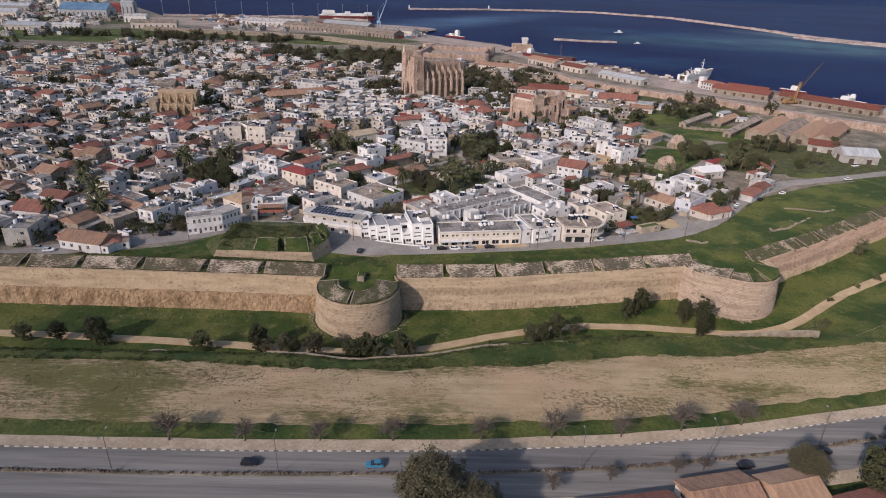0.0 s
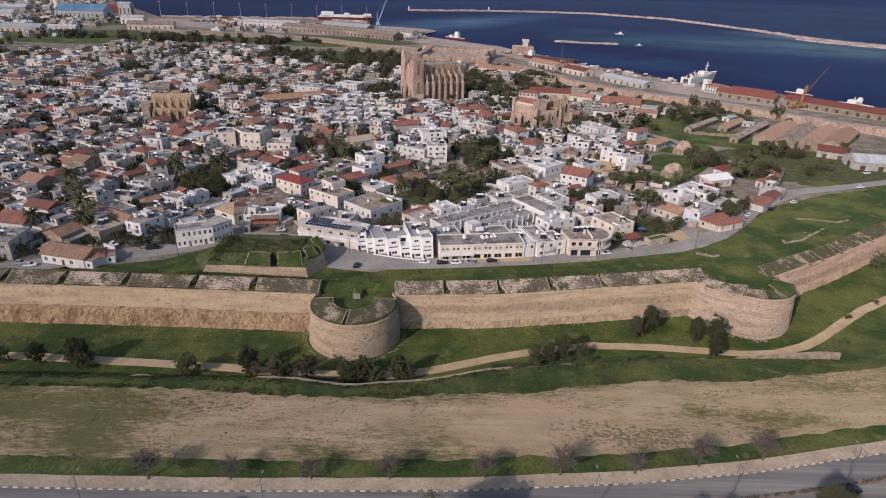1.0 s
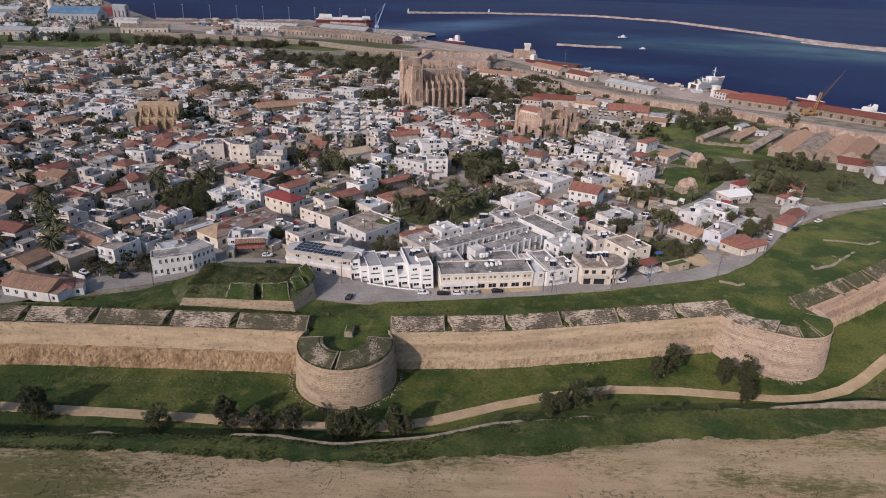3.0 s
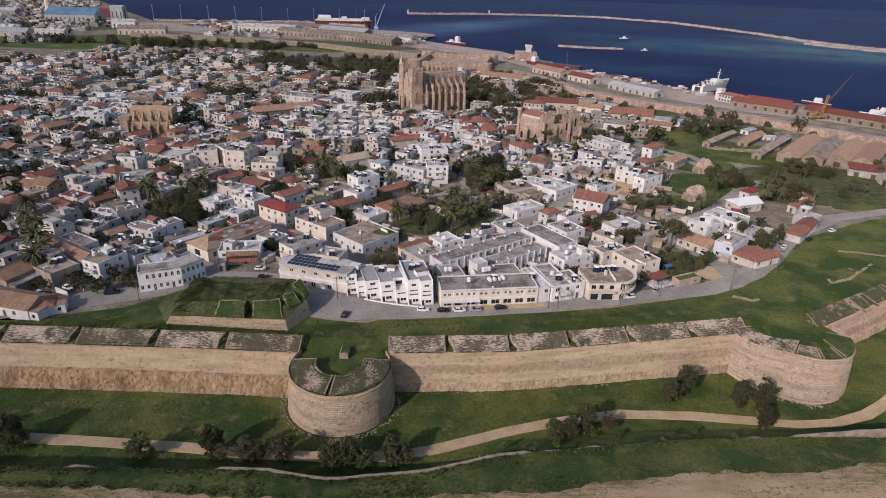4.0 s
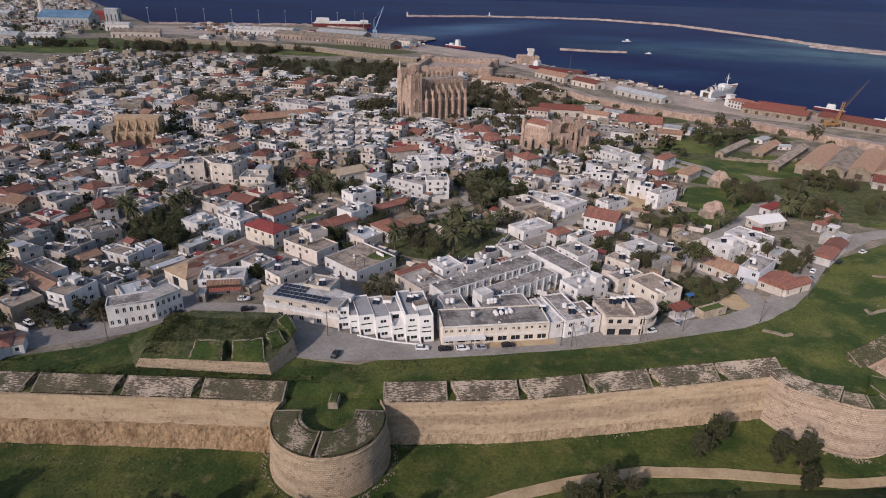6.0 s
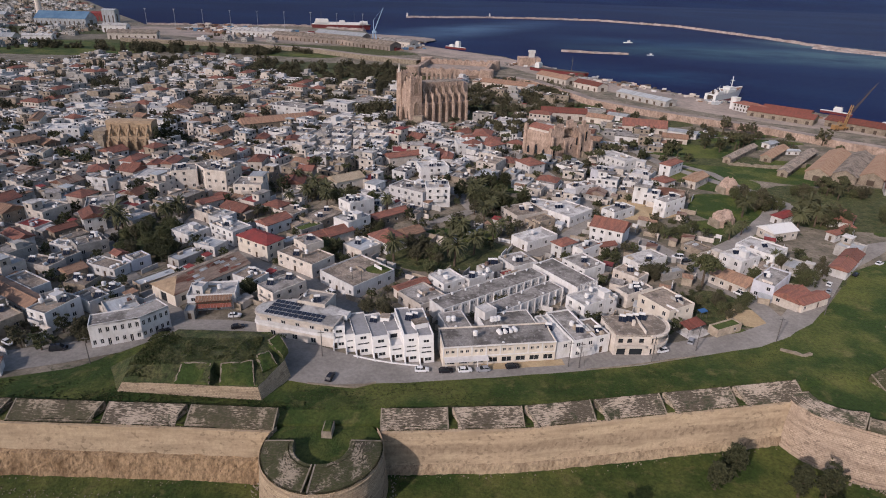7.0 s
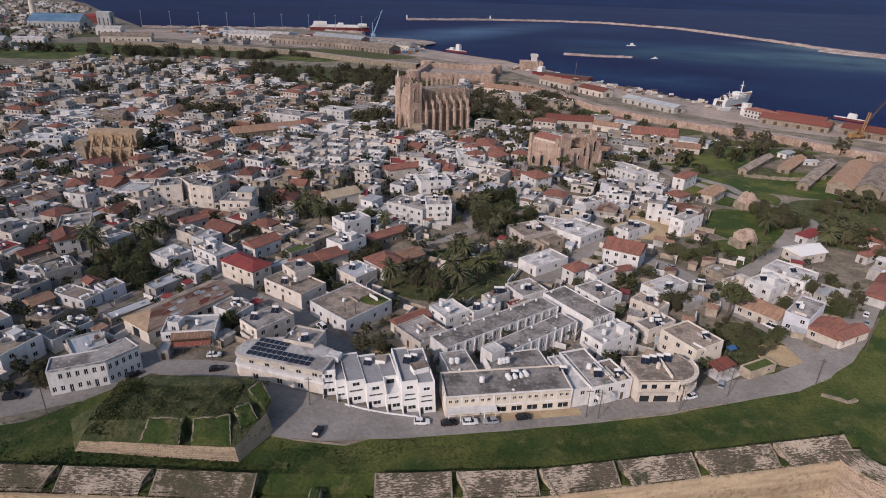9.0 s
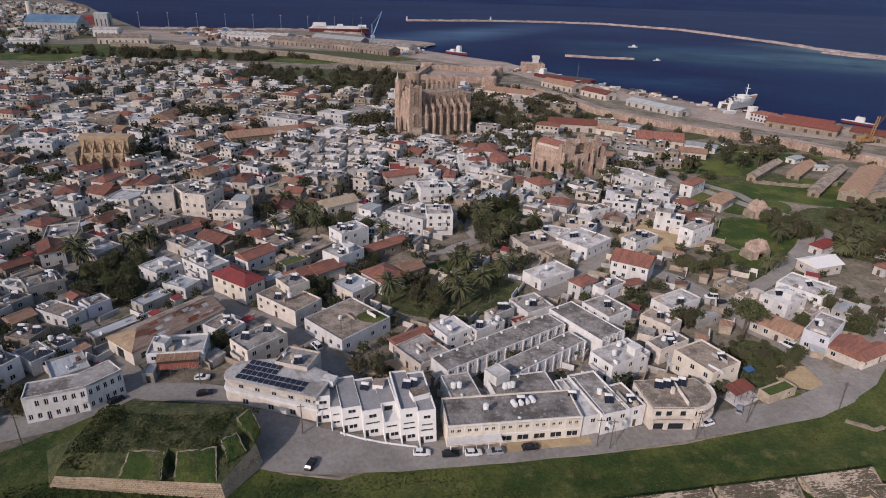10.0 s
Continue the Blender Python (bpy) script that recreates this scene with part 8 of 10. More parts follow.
shed(88, 508, 32, 13, 5, -8, TILEDARK, "long red-tiled hall with plastered walls", CREAM)
shed(61, 626, 52, 13, 5, -28, TILEBROWN, "long pink-tiled institutional building", CREAM)
shed(158, 462, 18, 9, 3.6, -30, TIN, "flat pale store beside the sea wall", WHITE, 0.5)
shed(147, 446, 15, 9, 3.4, -20, TILEBROWN, "brown-roofed plastered store near the sea wall", CREAM)
shed(118, 446, 16, 9, 3.6, -20, ROOFGREY, "grey flat-roofed plastered store", WHITE, 0.4)
shed(112, 496, 18, 9, 4.2, -30, TILEBROWN, "brown-tiled plastered house by the sea wall", CREAM)
shed(128, 508, 14, 8, 4, -35, TIN, "pale sheet-roofed store by the sea wall", WHITE, 0.8)
shed(225, 350, 15, 11, 4, -30, TILEDARK, "red-roofed sheds among palms", GREYW)
shed(232, 330, 18, 14, 4.5, -10, TIN, "grey sheet-roofed workshop shed", GREYW)
shed(-108, 940, 120, 22, 7, -38, ROOFTAN, "long dusty port warehouse", SAND, 4)
shed(-190, 985, 110, 22, 7, -22, ROOFTAN, "long dusty port warehouse", SAND, 4)
shed(-150, 1035, 90, 20, 7, -30, TIN, "long pale port warehouse", SAND, 4)
shed(-270, 1045, 90, 24, 7, -8, ROOFPALE, "long pale port warehouse", WHITE, 4)
shed(-60, 950, 50, 20, 8, -30, ROOFGREY, "plain grey-roofed quayside customs hall", CREAM, 3)
shed(-420, 945, 62, 20, 8, 12, ROOFTAN, "broad tan-roofed factory hall", CREAM, 4)
shed(-618, 1135, 78, 44, 10, 6, BLUEROOF, "broad factory hall with blue sheet roof", TIN, 10)
shed(-574, 1195, 22, 16, 20, 0, TIN, "tall grey silo block", TIN, 2)
shed(-612, 1228, 20, 18, 12, 0, REDPAINT, "bright red factory hall", REDPAINT, 3)
shed(-560, 872, 50, 20, 6, 8, TIN, "wide grey sheet-roofed factory hall", CREAM, 4)
shed(-720, 1050, 70, 24, 8, 8, TIN, "wide grey sheet-roofed factory hall", CREAM, 5)
shed(-484, 1028, 34, 18, 10, 5, ROOFPALE, "pale flat factory hall", WHITE, 3)
shed(-650, 870, 44, 20, 7, 8, TIN, "pale sheet-roofed factory hall", WHITE, 3)
shed(-525, 905, 36, 14, 5, 8, ROOFPALE, "pale flat store building", WHITE, 2)
shed(-790, 1180, 90, 26, 9, 8, TIN, "wide grey sheet-roofed factory hall", GREYW, 4)
ruin_wall([(160, 396), (182, 391), (203, 396)], 2.2, "low stone yard wall round the old stables")
office = thing("harbour_office", "white two-storey harbour office with red roof and lookout cabin", "office", pose(243.5, 552, 0, 0, 0, -62))
me = Mesh()
me.facade((-12, -5), (1, 0), 24, 6, [(1.2 + 2.9 * i, 2.8 + 2.9 * i, z, z + 1.7) for i in range(8) for z in (0.6, 3.6)], 0.25, 0, 1, z0=-0.4)
for a, d_, w_ in (((12, -5), (0, 1), 10), ((12, 5), (-1, 0), 24), ((-12, 5), (0, -1), 10)):
    me.facade(a, d_, w_, 6, [], z0=-0.4)
part("wall", me, [WHITE, DARKWOOD], office)
me = Mesh()
hipped(me, 24, 10, 6, 1.8, 3.0)
part("roof", me, [TILE, WHITE], office)
me = Mesh()
me.box(-17, -12, -2, 3, -0.4, 9)
me.box(-17.4, -11.6, -2.4, 3.4, 9, 9.3)
part("lookout", me, WHITE, office)
FOOT.append((243, 552, 13))
chimney = thing("chimney", "tall plain tan factory chimney stack", "chimney", pose(-737, 1262, 0))
me = Mesh()
me.rod((0, 0, -1), (0, 0, 32), 5.5, 4.5, 12)
part("shaft", me, CREAM, chimney)


def clutter(name, label, n, spot, mats, seed, s0, s1):
    """Crates, containers and parked machinery strewn over the far quays."""
    r, bulk = random.Random(seed), Bulk()
    for _ in range(n):
        x, y = spot(r)
        s = r.uniform(s0, s1)
        me = Mesh()
        me.box(-s * 1.2, s * 1.2, -s * 0.5, s * 0.5, -0.2, s * r.uniform(0.5, 1.1))
        bulk.add(me, r.choice(mats), pose(x, y, 0, 0, 0, r.uniform(-50, 50)))
    bulk.link(name, label, "containers")


def on_port(r):
    t = r.random()
    return -420 + 370 * t + r.uniform(-10, 30), 1160 - 190 * t + r.uniform(-70, 50)


clutter("container_yard", "stacked containers and clutter on the far port quay", 760, on_port, [SHIPRED, TIN, WHITE, CREAM, BLUEROOF, ROOFGREY, TILEBROWN, DARKWOOD, RUST, WHITE], 61, 1.5, 4.5)
clutter("quay_goods", "goods and machinery along the harbour quay", 160, lambda r: (lambda t: (300 - 220 * t + r.uniform(-16, 16), 508 + 300 * t + r.uniform(-8, 8)))(r.random()), [TIN, WHITE, CREAM, ROOFGREY, TILEBROWN, DARKWOOD], 62, 1, 2.5)


# ---- harbour ----
def mole(pts, w, h, label):
    me = Mesh()
    r = random.Random(5)
    for (x0, y0), (x1, y1) in zip(pts, pts[1:]):
        L = math.hypot(x1 - x0, y1 - y0)
        d = Vector((x1 - x0, y1 - y0)) / L
        s = Vector((-d.y, d.x))
        k = max(1, int(L / 9))
        for i in range(k):
            p, q = Vector((x0, y0)) + d * L * i / k, Vector((x0, y0)) + d * L * (i + 1.02) / k
            a, b = w * r.uniform(0.8, 1.2), h * r.uniform(0.8, 1.15)
            me.hexa([(*(p - s * a), -4), (*(q - s * a), -4), (*(q + s * a), -4), (*(p + s * a), -4)], [(*(p - s * a * 0.5), b - 2), (*(q - s * a * 0.5), b - 2), (*(q + s * a * 0.5), b - 2), (*(p + s * a * 0.5), b - 2)])
    tagged(part("breakwater", me, MOLE), label, "breakwater", kind="structure")


mole([(-83, 1611), (119, 1700), (300, 1725), (399, 1720), (551, 1590), (626, 1347), (652, 1215)], 6.5, 4.0, "long pale rubble breakwater in the sea")
mole([(652, 1215), (668, 1180), (700, 1110), (735, 1060), (800, 1000), (960, 900)], 15, 2.5, "broad pale rubble breakwater root")
mole([(634, 1150), (650, 1110), (690, 1060), (740, 1010), (860, 930)], 11, 2.25, "low rubble spit just above the water")
mole([(170, 974), (213, 962), (262, 962)], 3.5, 2.6, "short low inner harbour mole")
mole([(100, 800), (122, 752), (140, 725)], 5, 4.0, "dark inner quay jetty")
mole([(-135, 1190), (-246, 1243), (-375, 1208), (-502, 1172)], 7, 4.5, "straight concrete outer quay")


def ship(x, y, L, yaw, hull, label, bridge_at, castle, deck=None):
    root = thing("ship", label, "ship", pose(x, y, -2, 0, 0, yaw))
    w = L * 0.16
    me = Mesh()
    ring = [(-L / 2, -w / 2), (L * 0.3, -w / 2), (L / 2, 0), (L * 0.3, w / 2), (-L / 2, w / 2), (-L * 0.53, 0)]
    me.hexa([(x_ * 0.94, y_ * 0.85, -1.5) for x_, y_ in ring], [(x_, y_, L * 0.075) for x_, y_ in ring])
    part("hull", me, hull, root)
    me = Mesh()
    me.prism([(x_ * 0.97, y_ * 0.92) for x_, y_ in ring], L * 0.075, L * 0.085)
    part("deck", me, deck or SHIPWHITE, root)
    for k, (f, l, hh) in enumerate(castle):
        me = Mesh()
        me.box(L * f, L * (f + l), -w * 0.42, w * 0.42, L * 0.085, L * (0.085 + hh))
        me.box(L * f + 0.5, L * (f + l) - 0.5, -w * 0.36, w * 0.36, L * (0.085 + hh), L * (0.085 + hh * 1.3))
        part("deckhouse", me, SHIPWHITE, root)
    for f in (bridge_at, bridge_at * -0.6):
        me = Mesh()
        me.rod((L * f, 0, L * 0.08), (L * f, 0, L * 0.3), 0.35, 0.2, 6)
        me.rod((L * f - 1.5, 0, L * 0.24), (L * f + 1.5, 0, L * 0.24), 0.15, 0.15, 4)
        part("mast", me, POLE if hull is SHIPRED else SHIPWHITE, root)


def ferry(x, y, yaw):
    """Stern to the quay: a sheered white hull with an open ramp, cluttered deck, forward bridge and tall mast."""
    root = thing("ferry", "white car ferry moored stern-on to the quay", "ship", pose(x, y, -2, 0, 0, yaw))
    L, n = 50.0, 14
    me, rail, red = Mesh(), Mesh(), Mesh()
    rows = []
    for i in range(n + 1):
        f = i / n
        w = 5.2 * (1 - max(0, (f - 0.6) / 0.4) ** 2.2) + 0.15
        top = 7.4 + 2.8 * max(0, f - 0.45) ** 1.4 * 2.2
        rake = 5.0 * max(0, f - 0.7) / 0.3
        rows.append([(f * L + 0.0, -w * 0.7, -1), (f * L + rake * 0.2, -w * 0.8, 2.0), (f * L + rake, -w, top), (f * L + rake, w, top), (f * L + rake * 0.2, w * 0.8, 2.0), (f * L, w * 0.7, -1)])
    for a, b in zip(rows, rows[1:]):
        red.face([a[0], b[0], b[1], a[1]])
        red.face([a[4], b[4], b[5], a[5]])
        me.face([a[1], b[1], b[2], a[2]])
        me.face([a[3], b[3], b[4], a[4]])
        rail.face([(*a[2][:2], a[2][2] - 1.0), (*b[2][:2], b[2][2] - 1.0), (*b[3][:2], b[3][2] - 1.0), (*a[3][:2], a[3][2] - 1.0)])
    for y0, y1, z0, z1 in ((-5.2, -2.6, 2, 7.4), (2.6, 5.2, 2, 7.4), (-2.6, 2.6, 6.4, 7.4)):
        me.box(-0.4, 0.2, y0, y1, z0, z1)
    part("hull", me, SHIPWHITE, root)
    part("keel", red, SHIPRED, root, "dark red bottom paint")
    part("deck", rail, TILEBROWN, root)
    me = Mesh()
    me.box(1.5, 1.8, -2.6, 2.6, -1, 6.4)
    me.box(-5.5, -0.4, -2.3, 2.3, 1.4, 1.7)
    part("ramp", me, DARKWOOD, root, "dark open stern ramp")
    for x0, x1, w, z0, z1 in ((6, 15, 3.2, 6.4, 8.4), (22, 35, 4.0, 6.4, 9.0), (25, 33, 3.2, 9.0, 11.2), (35, 40, 2.4, 6.8, 8.6)):
        me = Mesh()
        me.box(x0, x1, -w, w, z0, z1)
        me.box(x0 - 0.4, x1 + 0.4, -w - 0.3, w + 0.3, z1, z1 + 0.2)
        part("deckhouse", me, SHIPWHITE, root)
    r = random.Random(9)
    for k in range(16):
        u, v = r.uniform(3, 24), r.uniform(-3.6, 3.6)
        me = Mesh()
        me.box(u, u + r.uniform(0.6, 2.4), v - 0.5, v + 0.5, 6.4, r.uniform(8.2, 10.4))
        part("deck_gear", me, r.choice([SHIPWHITE, SHIPWHITE, DARKWOOD, TILEBROWN, CREAM]), root)
    for u, top, w in ((34, 20, 0.55), (13, 13.5, 0.3), (20, 12.5, 0.25)):
        me = Mesh()
        me.rod((u, 0, 6), (u, 0, top), w, w * 0.5, 6)
        me.rod((u, -2.2, top * 0.82), (u, 2.2, top * 0.82), 0.2, 0.2, 4)
        me.rod((u, 0, top * 0.6), (u - 5, 0, top * 0.78), 0.18, 0.12, 4)
        part("mast", me, SHIPWHITE, root)


ferry(232, 601, 39)
ship(345, 520, 26, -42, SHIPWHITE, "white patrol boat berthed beyond the sheds", 0.1, [(-0.25, 0.4, 0.09), (0.0, 0.15, 0.16)])
ship(-180, 1232, 104, 8, SHIPRED, "dark red-hulled cargo ship with white deckhouses", -0.35, [(-0.47, 0.9, 0.022), (-0.45, 0.22, 0.06), (-0.05, 0.1, 0.045), (0.3, 0.14, 0.04)])
ship(20, 962, 36, -40, SHIPRED, "rusty red harbour ship with white bridge", 0.1, [(-0.3, 0.18, 0.06), (0.0, 0.18, 0.17)])
ship(124, 741, 66, 147, SHIPRED, "long red barge with a dark deck lying at the quay", 0.4, [(0.3, 0.08, 0.06)], DARKWOOD)
ship(322, 566, 24, -50, SHIPRED, "small dark red tug beyond the sheds", 0.1, [(-0.1, 0.25, 0.12)])
ship(312, 1140, 16, 10, SHIPWHITE, "small white launch on open water", 0.1, [(-0.1, 0.3, 0.12)])
ship(293, 960, 10, 5, SHIPWHITE, "small white motorboat leaving a wake", 0.1, [(-0.1, 0.3, 0.12)])
tower = thing("signal_tower", "white harbour signal tower on a stone block", "tower")
me = Mesh()
me.box(88, 112, 786, 806, -2, 9)
part("base", me, GOTHIC, tower)
me = Mesh()
me.box(100, 106, 794, 800, 9, 14)
me.box(99.2, 106.8, 793.2, 800.8, 14, 16.6)
part("cabin", me, WHITE, tower)
for q in ((-83, 1611), (119, 1702)):
    beacon = thing("beacon", "white light beacon on the breakwater", "beacon", pose(*q, 1))
    me = Mesh()
    me.rod((0, 0, 0), (0, 0, 8), 2.2, 1.4, 8)
    part("shaft", me, WHITE, beacon)


def crane(x, y, h, reach, yaw, mat, label, portal=0.3):
    root = thing("crane", label, "crane", pose(x, y, 0, 0, 0, yaw))
    me = Mesh()
    for sx in (-3, 3):
        for sy in (-3, 3):
            me.rod((sx, sy, 0), (sx * 0.6, sy * 0.6, h * portal), 0.5, 0.4, 5)
    me.box(-2.6, 2.6, -2.6, 2.6, h * portal, h * portal + 3.5)
    part("gantry", me, mat, root)
    me = Mesh()
    me.rod((0, -0.8, h * portal + 3), (reach, 0, h), 0.6, 0.35, 5)
    me.rod((0, 0.8, h * portal + 3), (reach, 0, h), 0.6, 0.35, 5)
    for k in range(1, 6):
        f = k / 6
        me.rod((reach * f, -0.8 * (1 - f), h * portal + 3 + (h * (1 - portal) - 3) * f), (reach * (f + 0.1), 0.8 * (1 - f), h * portal + 3 + (h * (1 - portal) - 3) * (f + 0.1)), 0.2, 0.2, 4)
    part("jib", me, mat, root)
    me = Mesh()
    me.rod((-1, 0, h * portal + 3.5), (-1, 0, h * 0.62), 0.6, 0.4, 5)
    me.rod((-1, 0, h * 0.62), (reach * 0.95, 0, h * 0.97), 0.12, 0.12, 4)
    part("mast", me, mat, root)


crane(-101, 1026, 46, 14, 20, CRANEBLUE, "tall pale-blue harbour crane with raised jib", 0.22)
def mobile_crane(x, y, yaw):
    """Wheeled carrier, leaning tower and a thin lattice jib raised over the water."""
    root = thing("crane", "ochre mobile harbour crane with thin lattice jib", "crane", pose(x, y, 0, 0, 0, yaw))
    me = Mesh()
    me.box(-9, 3.5, -1.8, 1.8, 1.0, 2.4)
    me.box(-9, -6.5, -1.7, 1.7, 2.4, 4.0)
    part("carrier", me, CRANEYELLOW, root)
    for u in (-8, -5.5, 0, 2.5):
        for s in (-1, 1):
            w = Mesh()
            w.rod((u, s * 1.3, 1.0), (u, s * 1.9, 1.0), 0.95, 0.95, 10)
            part("wheel", w, DARKWOOD, root)
    me = Mesh()
    for s in (-0.8, 0.8):
        me.rod((0.8, s, 2.4), (3.0, s, 17.5), 0.42, 0.36, 5)
        me.rod((-5.5, s, 2.4), (-4.0, s, 6.5), 0.3, 0.3, 5)
        me.rod((-4.0, s, 6.5), (0.6, s, 3.0), 0.25, 0.25, 5)
    for k in range(8):
        me.rod((0.9 + 0.26 * k, -0.8, 3.2 + 1.8 * k), (0.9 + 0.26 * k, 0.8, 4.2 + 1.8 * k), 0.22, 0.22, 4)
    part("tower", me, CRANEYELLOW, root)
    a, b = Vector((2.2, 0, 10.5)), Vector((20.5, 0, 32.5))
    me = Mesh()
    for s in (-0.5, 0.5):
        me.rod(a + Vector((0.5, s, -0.4)), b, 0.2, 0.14, 4)
        me.rod(a + Vector((-0.5, s, 0.4)), b, 0.2, 0.14, 4)
    for k in range(14):
        p, q = a.lerp(b, k / 14), a.lerp(b, (k + 1) / 14)
        me.rod(p + Vector((0.5, -0.5, -0.4)) * (1 - k / 14), q + Vector((-0.5, 0.5, 0.4)) * (1 - k / 14), 0.12, 0.12, 4)
    part("jib", me, DARKWOOD, root, "dark weathered lattice jib")
    me = Mesh()
    me.rod((3.0, 0, 17.4), b, 0.07, 0.07, 4)
    part("stay", me, DARKWOOD, root)


mobile_crane(284, 496, 17)
for k in range(9):
    mastx = -500 + 45 * k
    m_ = thing("light_mast", "thin harbour light mast", "light mast", pose(mastx, 1165 + 8 * k - 0.3 * k * k, 0), "harbour light masts")
    me = Mesh()
    me.rod((0, 0, 0), (0, 0, 26), 0.5, 0.3, 5)
    part("pole", me, METAL, m_)
    me = Mesh()
    me.box(-1.5, 1.5, -0.4, 0.4, 25.6, 26.4)
    part("lamp_head", me, METAL, m_)


# ---- trees ----
def crown_mesh(name, mat, seed, clumps, rx, rz, zc, leaf, per, cone=0.0, raw=False):
    """Leaves in many small clumps, uneven, with gaps between them."""
    r = random.Random(seed)
    me = Mesh()
    for _ in range(clumps):
        while True:
            p = Vector((r.uniform(-1, 1), r.uniform(-1, 1), r.uniform(-1, 1)))
            if 0.3 < p.length < 1:
                break
        p *= 0.8 + 0.45 * noise.noise((p.x * 1.6 + seed, p.y * 1.6, p.z * 1.6))
        k = 1 - cone * (p.z * 0.5 + 0.5)
        c = Vector((p.x * rx * k, p.y * rx * k, zc + p.z * rz))
        cr = r.uniform(0.4, 1.0) * rx * 0.2
        for _ in range(per):
            q = c + Vector((r.gauss(0, 0.5), r.gauss(0, 0.5), r.gauss(0, 0.4))) * cr
            a = Vector((r.gauss(0, 1), r.gauss(0, 1), r.gauss(0, 0.6))).normalized()
            b = a.cross(Vector((r.gauss(0, 1), r.gauss(0, 1), r.gauss(0, 1)))).normalized()
            s = leaf * r.uniform(0.6, 1.3)
            me.face([q - a * s, q + b * s * 0.6, q + a * s, q - b * s * 0.6])
    return me if raw else me.data(name, [mat])


def trunk_mesh(h, r0, limbs, spread, seed, top=0.25):
    r = random.Random(seed)
    me = Mesh()
    me.rod((0, 0, -0.3), (0.1, 0, h * 0.55), r0, r0 * 0.6, 7)
    for i in range(limbs):
        a = 2 * math.pi * (i + r.random() * 0.6) / limbs
        z = h * r.uniform(0.4, 0.58)
        me.rod((0.08, 0, z), (spread * math.cos(a), spread * math.sin(a), z + h * r.uniform(0.25, 0.4)), r0 * 0.45, r0 * 0.12, 5)
    return me.data("trunk", [BARK])


def palm_data(seed):
    r = random.Random(seed)
    t = Mesh()
    h = 5.6
    for k in range(6):
        t.rod((0.05 * k, 0, h * k / 6 - 0.2), (0.05 * (k + 1), 0, h * (k + 1) / 6 - 0.2), 0.34 - 0.015 * k, 0.3 - 0.015 * k, 7)
    c = Mesh()
    for i in range(64):
        a, up = r.uniform(0, 2 * math.pi), r.uniform(-0.8, 1.2)
        L = r.uniform(2.8, 4.0)
        prev = Vector((0.3, 0, h - 0.2))
        d = Vector((math.cos(a) * math.cos(up), math.sin(a) * math.cos(up), math.sin(up)))
        side = Vector((-math.sin(a), math.cos(a), 0))
        for s in range(5):
            nxt = prev + d * (L / 5)
            w0, w1 = (0.12, 0.26, 0.28, 0.24, 0.15, 0.02)[s:s + 2]
            droop = Vector((0, 0, -0.16))
            c.face([prev, nxt, nxt + side * w1 + droop, prev + side * w0 + droop])
            c.face([nxt, prev, prev - side * w0 + droop, nxt - side * w1 + droop])
            prev = nxt
            d = (d + Vector((0, 0, -0.28))).normalized()
    return t.data("trunk", [BARK]), c.data("crown", [PALMLEAF])


KINDS = {}
KIND_LEAF = {"olive": LEAF, "dark": LEAFDARK, "grey": LEAFGREY, "cypress": LEAFDARK, "palm": PALMLEAF, "bush": LEAF}
for i in range(3):
    KINDS["olive", i] = (trunk_mesh(4.4, 0.28, 5, 1.6, i), crown_mesh("crown", LEAF, 20 + i, 120, 3.0, 2.5, 3.0, 0.16, 42), "bushy dark-green olive-like tree", "tree")
    KINDS["dark", i] = (trunk_mesh(6, 0.32, 5, 1.5, 9 + i), crown_mesh("crown", LEAFDARK, 40 + i, 150, 2.8, 3.6, 4.0, 0.17, 40), "dense dark evergreen tree", "tree")
    KINDS["grey", i] = (trunk_mesh(5, 0.24, 6, 1.8, 19 + i), crown_mesh("crown", LEAFGREY, 60 + i, 110, 2.8, 3.0, 3.5, 0.15, 38), "thin airy grey-green tree", "tree")
    KINDS["palm", i] = (*palm_data(80 + i), "date palm with a drooping feathery crown", "palm tree")
    KINDS["bush", i] = (trunk_mesh(1.6, 0.12, 4, 0.6, 29 + i), crown_mesh("crown", LEAF, 90 + i, 22, 1.5, 0.9, 1.0, 0.2, 40), "low rounded green bush", "bush")
for i in range(3):
    KINDS["upright", i] = (trunk_mesh(5, 0.26, 5, 0.9, 70 + i), crown_mesh("crown", LEAFDARK, 120 + 7 * i, 130, 2.1, 3.4, 3.3, 0.17, 40, 0.3), "upright dark-green evergreen tree", "tree")
KINDS["cypress", 0] = (trunk_mesh(5, 0.25, 3, 0.4, 50), crown_mesh("crown", LEAFDARK, 51, 70, 1.5, 5.5, 6.2, 0.24, 36, 0.75), "slim dark-green pointed cypress", "cypress")
KINDS["pine", 0] = (trunk_mesh(9, 0.4, 6, 3.2, 55), crown_mesh("crown", LEAF, 57, 70, 4.6, 1.7, 7.4, 0.3, 50), "broad dark-green umbrella pine", "pine tree")
KINDS["big", 0] = (trunk_mesh(9, 0.5, 7, 3.4, 77), crown_mesh("crown", LEAFGREY, 99, 460, 5.4, 4.6, 6.4, 0.14, 70), "large spreading olive-brown tree", "tree")


FAR_CROWN = {k: crown_mesh("crown", m, 7, 44, 3.0, q, zc, 0.42, 12, cone, True) for k, m, q, zc, cone in (("olive", LEAF, 2.2, 2.9, 0), ("dark", LEAFDARK, 3.0, 3.7, 0), ("grey", LEAFGREY, 2.0, 2.9, 0), ("cypress", LEAFDARK, 5.0, 6.0, 0.75), ("palm", PALMLEAF, 1.2, 6.5, 0), ("bush", LEAF, 1.0, 1.0, 0))}
